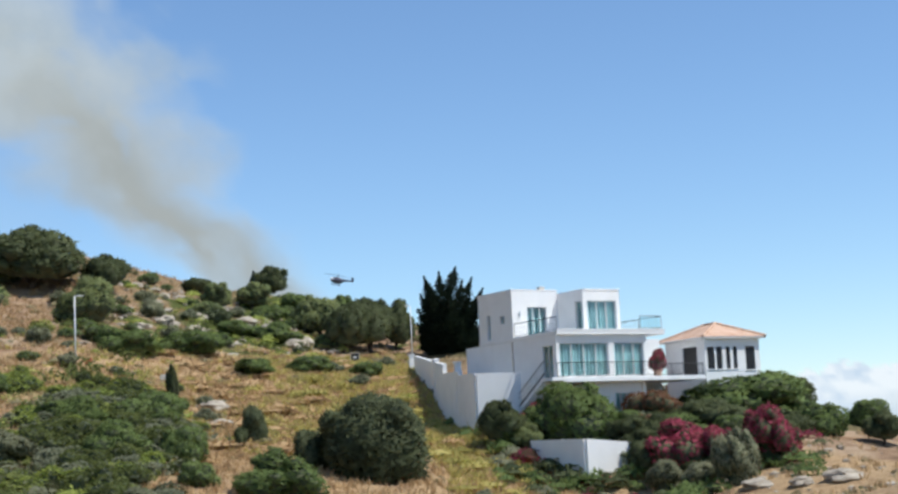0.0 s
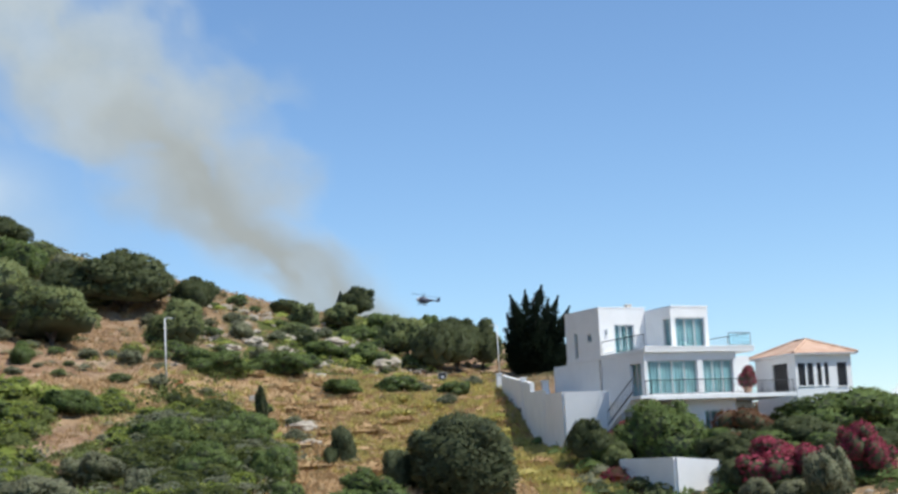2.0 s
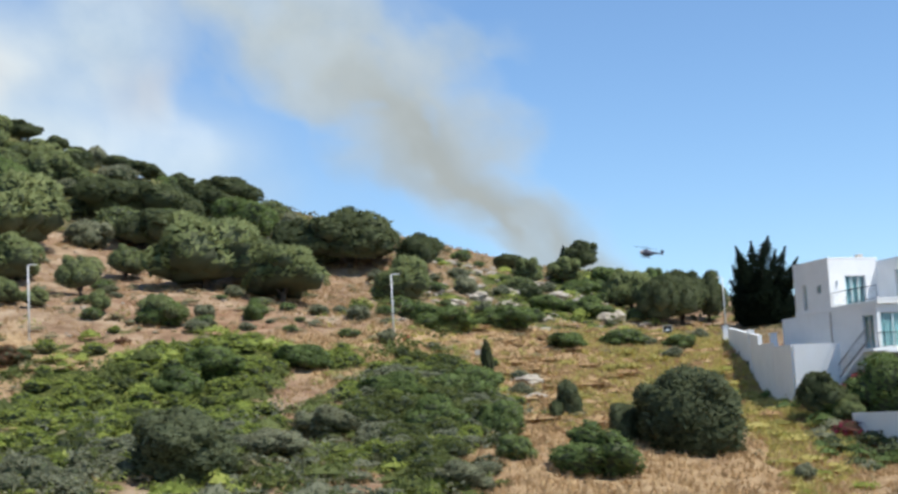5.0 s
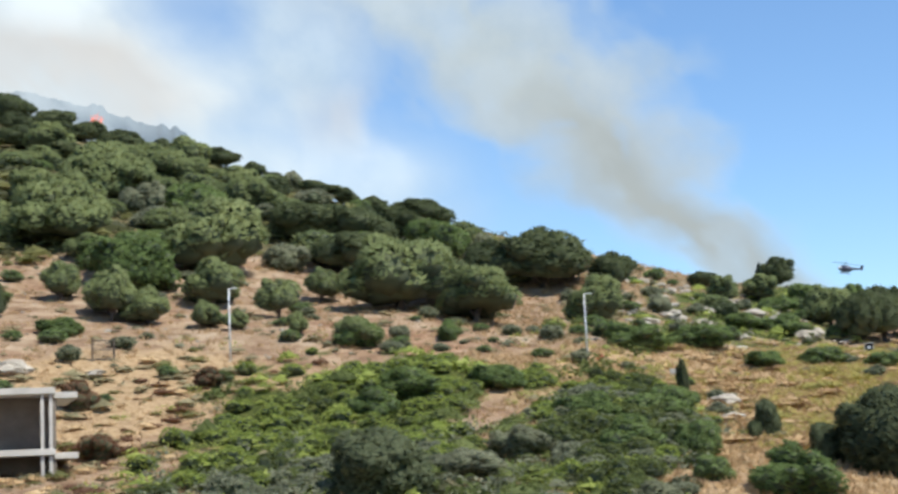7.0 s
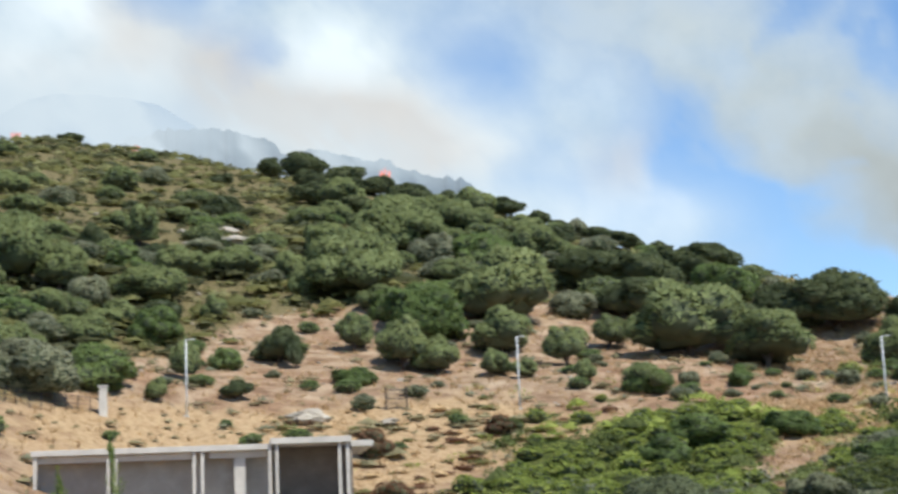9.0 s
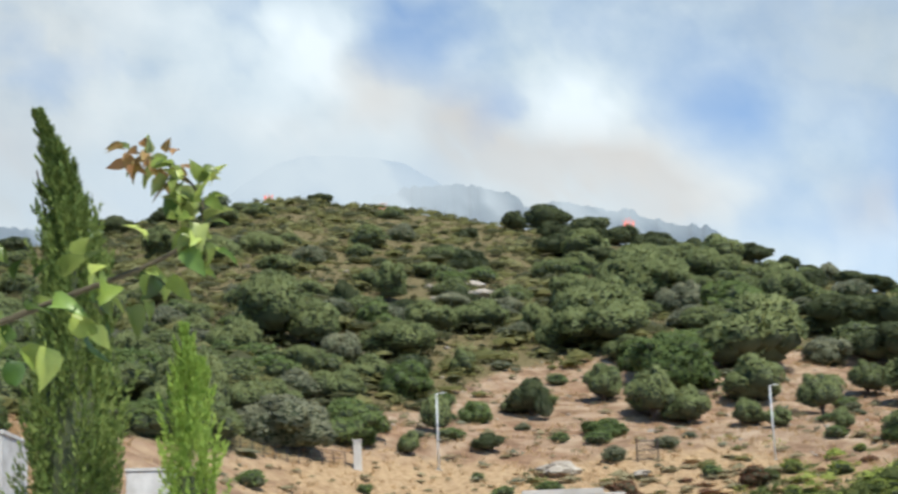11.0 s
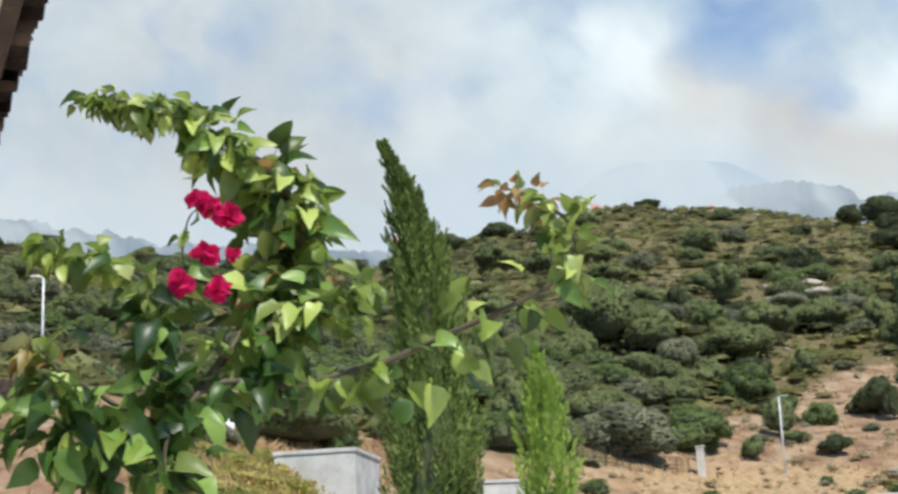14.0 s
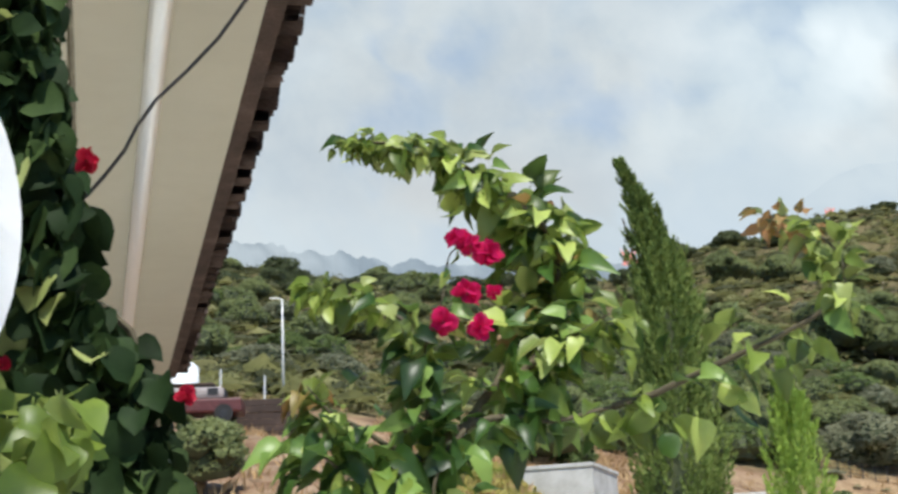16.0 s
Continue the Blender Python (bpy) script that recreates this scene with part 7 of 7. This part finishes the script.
# ---- leaves ----
def leaf_mesh(mat, seed, heart=0.35, curl=0.25, rounded=False):
    """A pointed leaf one unit long: folded along its midrib, with a curled tip and a short stalk."""
    rg = random.Random(seed)
    bm = bmesh.new()
    prof = ((0.0, 0.06), (0.12, 0.24 + heart * 0.15), (0.32, 0.36), (0.58, 0.31), (0.82, 0.15), (1.0, 0.0))
    if rounded:
        prof = ((0.0, 0.14), (0.08, 0.42), (0.28, 0.54), (0.55, 0.53), (0.8, 0.36), (1.0, 0.0))
    fold, bend = rg.uniform(0.25, 0.9), curl * rg.uniform(0.4, 1.7)
    mid, lft, rgt = [], [], []
    for u, w in prof:
        z = -bend * u * u
        wave = 0.06 * math.sin(u * 9 + seed)
        mid.append(bm.verts.new((0, u, z)))
        if w > 0:
            lft.append(bm.verts.new((-w, u - (0.08 * heart if u < 0.2 else 0), z + w * fold + wave)))
            rgt.append(bm.verts.new((w, u - (0.08 * heart if u < 0.2 else 0), z + w * fold - wave)))
    for i in range(len(prof) - 1):
        for side, flip in ((lft, False), (rgt, True)):
            f = [mid[i], mid[i + 1]] + ([side[i + 1]] if i + 1 < len(side) else []) + [side[i]]
            bm.faces.new(f[::-1] if flip else f)
    tube(bm, [(0, -0.22, 0.02), (0, 0.0, 0.0)], [0.018, 0.012], 4)
    return mesh_of("leaf", bm, mat, True)


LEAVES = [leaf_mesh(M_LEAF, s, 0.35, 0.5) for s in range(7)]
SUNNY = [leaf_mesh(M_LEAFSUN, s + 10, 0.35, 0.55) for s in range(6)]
YOUNG = [leaf_mesh(M_LEAFNEW, s + 20, 0.2, 0.5) for s in range(3)]
IVIES = [leaf_mesh(M_IVY, s + 40, 1.0, 0.3, True) for s in range(5)]
CURLS = [leaf_mesh(M_LEAFSUN, s + 100, 0.6, 0.9, True) for s in range(3)]
# pale copies strewn through the ivy as painted glints
GLINTS = [leaf_mesh(M_LEAFPALE, s + 80, 1.0, 0.3, True) for s in range(2)]
PALES = [leaf_mesh(M_LEAFPALE, s + 60, 0.8, 0.55) for s in range(4)]


def set_leaf(parent, meshes, p, d, size, rg):
    """A leaf at p whose blade leads along d."""
    d = d.normalized()
    up = Vector((rg.gauss(0, 0.65), rg.gauss(0, 0.65), 0.75)) + (E0 - p).normalized() * 0.35
    x = d.cross(up).normalized()
    z = x.cross(d)
    m = Matrix(((x.x, d.x, z.x, p.x), (x.y, d.y, z.y, p.y), (x.z, d.z, z.z, p.z), (0, 0, 0, 1)))
    return shared("leaf", rg.choice(meshes), parent, parent.matrix_basis.inverted() @ m @ Matrix.Diagonal((size, size, size, 1)))


def smooth_path(pts, n):
    """Points along a curve through pts."""
    out = []
    P = [pts[0] * 2 - pts[1], *pts, pts[-1] * 2 - pts[-2]]
    for i in range(n + 1):
        s = i / n * (len(pts) - 1)
        k = min(int(s), len(pts) - 2)
        u = s - k
        a, b, c, d = P[k:k + 4]
        out.append(0.5 * (2 * b + (c - a) * u + (2 * a - 5 * b + 4 * c - d) * u * u + (3 * b - a - 3 * c + d) * u ** 3))
    return out


def bract_mesh(seed, mat):
    """One papery bract, cupped, half a unit long."""
    rg = random.Random(seed)
    bm = bmesh.new()
    row = []
    for u, w in ((0.0, 0.05), (0.12, 0.2), (0.28, 0.29), (0.44, 0.2), (0.55, 0.02)):
        z = 0.35 * u * u + rg.uniform(-0.02, 0.02)
        row.append([bm.verts.new((-w, u, z + 0.28 * w)), bm.verts.new((-w * 0.5, u, z + 0.05 * w)), bm.verts.new((0, u, z)), bm.verts.new((w * 0.5, u, z + 0.05 * w)), bm.verts.new((w, u, z + 0.28 * w))])
    for p, q in zip(row, row[1:]):
        for k in range(4):
            bm.faces.new((p[k], p[k + 1], q[k + 1], q[k]))
    return mesh_of("bract", bm, mat, True)


def flower(parent, meshes, p, size, seed, name, petal, petals=9):
    """A round blossom of cupped bracts about a small green heart."""
    rg = random.Random(seed)
    bm = bmesh.new()
    bmesh.ops.create_icosphere(bm, subdivisions=1, radius=0.09 * size)
    heart = part(name, bm, M_TWIG, parent)
    heart.matrix_basis = parent.matrix_basis.inverted() @ Matrix.Translation(p)
    for i in range(petals):
        m = Euler((rg.uniform(-1.5, 1.5), rg.uniform(-1.2, 1.2), i * 2.4)).to_matrix().to_4x4() @ Matrix.Scale(size * rg.uniform(0.8, 1.1), 4)
        shared(petal, meshes[i % len(meshes)], heart, m)
    return heart


# ---- bougainvillea spray in front of the hill ----
boug = thing("bougainvillea", Matrix.Translation(at(64.5, 0, 2.75) - Vector((0, 0, 1.65))), "arching bougainvillea spray with glossy leaves and magenta bracts", "bougainvillea")
rg = random.Random(5)
BR = {  # angle, rise and distance along each branch, thickness
    "trunk": ([(64.6, -31.0, 2.7), (64.3, -12.0, 2.65), (63.5, 1.2, 2.6), (63.0, 4.2, 2.65), (62.1, 6.4, 2.75), (60.8, 7.5, 2.75), (59.3, 8.4, 2.75), (57.8, 8.6, 2.75), (56.2, 8.4, 2.75), (54.0, 8.8, 2.75)], 0.014),
    "side": ([(54.0, 8.8, 2.75), (52.7, 9.1, 2.75), (51.4, 9.6, 2.73), (49.6, 10.3, 2.7), (48.0, 10.9, 2.68), (46.3, 11.7, 2.66), (45.3, 12.7, 2.65), (45.5, 13.9, 2.65), (46.5, 14.8, 2.65), (48.0, 15.4, 2.65)], 0.0062),
    "arch": ([(59.3, 8.5, 2.75), (58.3, 9.7, 2.78), (57.1, 10.3, 2.8), (56.3, 11.3, 2.82), (55.7, 12.6, 2.84), (55.7, 13.8, 2.85), (55.9, 15.0, 2.85), (56.6, 16.0, 2.84), (57.8, 16.8, 2.82), (58.8, 17.6, 2.8), (60.0, 18.4, 2.76), (61.3, 18.7, 2.72), (62.6, 18.8, 2.7), (63.6, 18.8, 2.68)], 0.0085),
    "inner": ([(58.3, 9.7, 2.75), (57.5, 11.2, 2.86), (56.8, 12.8, 2.9), (56.4, 14.3, 2.92), (56.5, 15.3, 2.92)], 0.006),
    "right": ([(57.1, 10.3, 2.8), (55.9, 11.1, 2.76), (54.6, 11.8, 2.74), (53.9, 12.2, 2.72)], 0.005),
    "left": ([(60.9, 7.8, 2.74), (60.8, 9.3, 2.72), (61.0, 10.7, 2.72), (61.4, 12.0, 2.7), (62.6, 12.9, 2.7), (63.8, 13.3, 2.68), (65.2, 13.7, 2.66)], 0.006),
    "low": ([(61.2, 7.2, 2.72), (62.3, 7.7, 2.68), (63.3, 8.4, 2.66), (64.4, 9.0, 2.64), (65.3, 10.0, 2.64)], 0.006),
    "foot": ([(62.1, 6.4, 2.7), (63.2, 6.7, 2.66), (64.2, 7.0, 2.64), (65.3, 8.1, 2.62)], 0.006),
    "flower": ([(60.7, 9.3, 2.72), (60.9, 10.9, 2.7), (60.3, 12.4, 2.68), (60.0, 13.7, 2.68), (59.8, 14.6, 2.68), (59.2, 15.1, 2.68)], 0.0034),
    "centre": ([(59.3, 8.4, 2.75), (60.2, 7.4, 2.7), (60.7, 6.2, 2.68), (60.6, 5.0, 2.66)], 0.005),
}
WAYS = {}
for key, (pts, rad) in BR.items():
    P = smooth_path([at(*p) for p in pts], 8 * len(pts))
    WAYS[key] = P
    inv = boug.matrix_basis.inverted()
    part("branch", tube(bmesh.new(), [inv @ p for p in P], [rad * (1.15 - 0.9 * i / (len(P) - 1)) for i in range(len(P))], 7), M_TWIG, boug, smooth=True)
REST = []
# branch, leaves, stretch of it, leaf length, share of sunlit-toned (rest shaded), pale and young leaves
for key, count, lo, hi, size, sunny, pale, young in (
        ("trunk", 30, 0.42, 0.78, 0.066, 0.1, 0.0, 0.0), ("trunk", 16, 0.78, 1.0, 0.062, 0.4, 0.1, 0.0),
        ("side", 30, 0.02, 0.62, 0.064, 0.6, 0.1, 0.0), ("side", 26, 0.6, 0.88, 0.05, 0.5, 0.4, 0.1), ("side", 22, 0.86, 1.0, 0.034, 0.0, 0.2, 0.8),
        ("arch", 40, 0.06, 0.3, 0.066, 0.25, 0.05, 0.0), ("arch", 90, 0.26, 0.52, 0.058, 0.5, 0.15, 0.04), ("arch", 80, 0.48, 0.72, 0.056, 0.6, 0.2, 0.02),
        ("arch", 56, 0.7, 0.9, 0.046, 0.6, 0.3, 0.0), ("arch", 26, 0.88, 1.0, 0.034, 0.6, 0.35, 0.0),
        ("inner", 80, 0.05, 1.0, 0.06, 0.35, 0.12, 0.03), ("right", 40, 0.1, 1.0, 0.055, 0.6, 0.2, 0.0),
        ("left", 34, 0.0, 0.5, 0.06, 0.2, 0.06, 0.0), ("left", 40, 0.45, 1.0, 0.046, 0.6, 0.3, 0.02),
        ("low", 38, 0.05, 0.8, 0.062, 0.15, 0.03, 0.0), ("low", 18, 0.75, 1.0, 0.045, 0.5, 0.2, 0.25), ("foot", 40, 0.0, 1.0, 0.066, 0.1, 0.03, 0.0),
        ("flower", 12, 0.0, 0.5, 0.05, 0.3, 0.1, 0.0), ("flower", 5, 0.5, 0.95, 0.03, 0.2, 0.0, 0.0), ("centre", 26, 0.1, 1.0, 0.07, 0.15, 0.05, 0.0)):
    P = WAYS[key]
    count = int(count * 1.45)
    for i in range(count):
        s = (lo + (hi - lo) * (i + rg.random()) / count) * (len(P) - 1)
        k = min(int(s), len(P) - 2)
        p = P[k].lerp(P[k + 1], s - k)
        along = (P[k + 1] - P[k]).normalized()
        d = along * 0.35 + Vector((rg.gauss(0, 0.6), rg.gauss(0, 0.6), rg.gauss(-0.45, 0.55)))
        p2 = p + d.normalized() * size * rg.uniform(0.2, 1.3 if size > 0.05 else 0.9)
        u = rg.random()
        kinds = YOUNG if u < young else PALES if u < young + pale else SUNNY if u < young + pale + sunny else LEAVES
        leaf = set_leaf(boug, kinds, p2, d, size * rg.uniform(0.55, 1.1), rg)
        if i % 4:
            REST.append(leaf)
# leaves past the first three hundred are joined
for mat in (M_LEAF, M_LEAFSUN, M_LEAFNEW, M_LEAFPALE):
    bm = bmesh.new()
    for leaf in [o for o in REST if o.data.materials[0] == mat]:
        me = leaf.data.copy()
        me.transform(leaf.matrix_basis)
        bm.from_mesh(me)
        bpy.data.meshes.remove(me)
        bpy.data.objects.remove(leaf)
        REST.remove(leaf)
    tagged(part("foliage", bm, mat, boug, smooth=True), kind="stuff")
BRACTS = [bract_mesh(s, M_PETAL) for s in range(3)]
for i, (a, b, s) in enumerate(((59.45, 15.15, 0.046), (59.0, 14.95, 0.044), (58.35, 14.6, 0.05), (59.2, 13.2, 0.05), (60.15, 12.15, 0.052), (58.75, 11.95, 0.048), (58.2, 13.2, 0.03))):
    flower(boug, BRACTS, at(a, b, 2.66), s, i, "flower", "bract", 20)


# ---- slender cypresses below the terrace ----
def cypress(az, tip_el, r, width, mat, seed, lean, label, base_z=0.4, sprigs=900, needles=56, shape=((0, 0.01), (0.15, 0.09), (0.3, 0.24), (0.5, 0.42), (1.06, 0.66), (1.65, 0.95), (3.0, 1.0))):
    """A slender cypress: upright plumes of short scaly needles round a thin trunk; shape: distance below the tip, share of the width."""
    p = E0 + polar(az, r)
    tip = E0.z + r * math.tan(radians(tip_el))
    h = tip - base_z
    c, s_ = math.cos(radians(az)), math.sin(radians(az))
    e = thing("cypress", pose(p.x, p.y, base_z), label, "cypress", "cypresses below the terrace")

    def bend(u):
        return lean * np.clip(1 - (1 - u) * h / 0.9, 0, 1) ** 2

    part("trunk", tube(bmesh.new(), [(-float(bend(k / 8)) * c, -float(bend(k / 8)) * s_, h * k / 8.2 - 0.1) for k in range(9)], [0.05 - 0.0057 * k for k in range(9)], 7), M_BARK, e)
    rg = np.random.default_rng(seed)
    down = (rg.uniform(0, 1, sprigs) ** 1.1) * min(h * 0.97, 3.4)
    down[: sprigs // 20] = rg.uniform(0, 0.35, sprigs // 20)
    a = rg.uniform(0, math.tau, sprigs)
    wide = width * 0.5 * np.interp(down, [q[0] for q in shape], [q[1] for q in shape])
    rad = wide * np.sqrt(rg.uniform(0.1, 1.0, sprigs)) * rg.uniform(0.75, 1.15, sprigs)
    long = np.clip(0.06 + 0.3 * down, 0.06, 0.3) * rg.uniform(0.7, 1.3, sprigs)
    z = h - down
    root = np.stack([np.cos(a) * rad * 0.75, np.sin(a) * rad * 0.75, z - long * 0.6], 1)
    way = np.stack([np.cos(a) * rad / (wide + 1e-6) * 0.32, np.sin(a) * rad / (wide + 1e-6) * 0.32, 1 + 0 * a], 1) + rg.normal(0, 0.1, (sprigs, 3))
    way /= np.linalg.norm(way, axis=1, keepdims=True)
    u = np.tile(np.linspace(0, 1, needles), sprigs)
    R, W, Lg = np.repeat(root, needles, 0), np.repeat(way, needles, 0), np.repeat(long, needles)[:, None]
    side = rg.normal(0, 1, (len(u), 3))
    side -= W * (side * W).sum(1, keepdims=True)
    side /= np.linalg.norm(side, axis=1, keepdims=True)
    pts = R + W * Lg * u[:, None] + side * Lg * (0.14 * (1 - u) ** 0.7 * rg.uniform(0.2, 1, len(u)))[:, None]
    k = bend(np.clip(pts[:, 2] / h, 0, 1))
    pts = pts - np.stack([k * c, k * s_, 0 * k], 1)
    d = W + side * 0.42
    d /= np.linalg.norm(d, axis=1, keepdims=True)
    q = np.cross(d, rg.normal(0, 1, d.shape))
    q /= np.linalg.norm(q, axis=1, keepdims=True)
    L = (0.026 * rg.uniform(0.6, 1.5, len(u)))[:, None]
    v = np.stack([pts - d * L * 0.4, pts - q * L * 0.2, pts + d * L * 0.8, pts + q * L * 0.2], 1).reshape(-1, 3)
    shared("crown", card_mesh("crown", v, mat), e, Matrix())
    # added core tube: its dark colour stands for shade within the crown
    rise = [h - q for q in (3.0, 2.2, 1.65, 1.06, 0.8)]
    part("inner_foliage", tube(bmesh.new(), [(-float(bend(z_ / h)) * c, -float(bend(z_ / h)) * s_, z_) for z_ in rise],
         [width * 0.3 * float(np.interp(h - z_, [q[0] for q in shape], [q[1] for q in shape])) for z_ in rise], 9), M_JUNIPER, e, "dark core standing for the shade inside the crown")
    return e


M_CYP = leafy("cypress_sprays", (0.03, 0.052, 0.012), (0.13, 0.19, 0.045), (0.36, 0.43, 0.12), 0.6, 0.3, speck=0.5)
M_CYPY = leafy("young_cypress_sprays", (0.1, 0.17, 0.025), (0.25, 0.38, 0.06), (0.44, 0.56, 0.13), 0.6, 0.35)
cypress(51.3, 17.2, 8.0, 0.5, M_CYP, 3, 0.2, "tall slender dark green cypress with a bent tip", sprigs=1500)
cypress(47.15, 9.6, 8.4, 0.29, M_CYPY, 4, 0.03, "young bright green cypress", sprigs=620, shape=((0, 0.03), (0.08, 0.25), (0.19, 0.5), (0.34, 0.8), (0.65, 0.95), (3.0, 1.0)))
cypress(41.0, 3.75, 20.0, 0.30, M_CYP, 5, 0.05, "small cypress whose tip reaches above the bank", sprigs=160, needles=30)
cypress(42.8, 2.75, 20.0, 0.26, M_CYP, 6, 0.05, "small cypress whose tip reaches above the bank", sprigs=160, needles=30)


# ---- ivy on the roof post ----
post_p = at(76.5, 0, 2.9)
ivy = thing("ivy", Matrix.Translation(post_p - Vector((0, 0, 1.6))), "dark glossy ivy climbing a roof post, with red roses", "ivy")
part("post", boxes((-0.07, 0.07, -0.07, 0.07, 0, 1.6 + H), bevel=0.01), M_BRICKY, ivy)
rg = random.Random(9)
inv = ivy.matrix_basis.inverted()
for i in range(7):
    b = 73.5 + i * 0.5
    P = smooth_path([at(70.5 + i * 0.8, -20, 2.75), at(70.6 + i * 0.8, 8, 2.72), at(b, 14, 2.75), at(b + 0.4, 20, 2.8), at(b + 0.8, 27, 2.85)], 20)
    part("stem", tube(bmesh.new(), [inv @ p for p in P], [0.007] * len(P), 5), M_TWIG, ivy)
REST = []
for i in range(1500):
    el = rg.uniform(1.5, 26.5)
    edge = 0.35 + np.interp(el, [3.5, 6.2, 8.3, 10.0, 10.9, 11.8, 12.9, 13.6, 15.2, 16.6, 18, 19.7, 21.7, 25], [70.0, 69.9, 69.9, 70.2, 70.9, 71.7, 72.5, 73.0, 73.3, 73.2, 73.8, 73.9, 74.4, 74.7]) + rg.uniform(-0.15, 0.4)
    a = edge + abs(rg.gauss(0, 1)) * 2.2
    back = i % 3 == 0
    p = at(a, el, (2.86 if back else 2.68) + rg.uniform(-0.1, 0.1))
    d = Vector((rg.gauss(0, 0.5), rg.gauss(0, 0.5), rg.gauss(-0.7, 0.4))) + (E0 - p).normalized() * 0.2
    leaf = set_leaf(ivy, GLINTS if i > 290 and rg.random() < 0.05 else IVIES, p, d, rg.uniform(0.042, 0.074), rg)
    if i >= 290:
        REST.append(leaf)
for mat in (M_IVY, M_LEAFPALE):
    bm = bmesh.new()
    for leaf in [o for o in REST if o.data.materials[0] == mat]:
        me = leaf.data.copy()
        me.transform(leaf.matrix_basis)
        bm.from_mesh(me)
        bpy.data.meshes.remove(me)
        bpy.data.objects.remove(leaf)
        REST.remove(leaf)
    tagged(part("foliage", bm, mat, ivy, smooth=True), kind="stuff")
# brighter leaf copies low on the ivy carry sunlight in their colour
for i in range(46):
    p = at(rg.uniform(73.4, 76.6), rg.uniform(6.4, 9.9), 2.38 + rg.uniform(-0.08, 0.1))
    d = Vector((rg.gauss(0, 0.6), rg.gauss(0, 0.6), rg.gauss(-0.4, 0.5)))
    set_leaf(ivy, (CURLS, PALES, CURLS)[i % 3], p, d, rg.uniform(0.04, 0.075), rg)
ROSES = [bract_mesh(s + 30, M_ROSE) for s in range(2)]
for i, (a, b, s) in enumerate(((73.4, 18.1, 0.044), (69.7, 9.75, 0.036), (76.2, 10.8, 0.03))):
    flower(ivy, ROSES, at(a, b, 2.6), s, i + 20, "rose", "petal", 18)
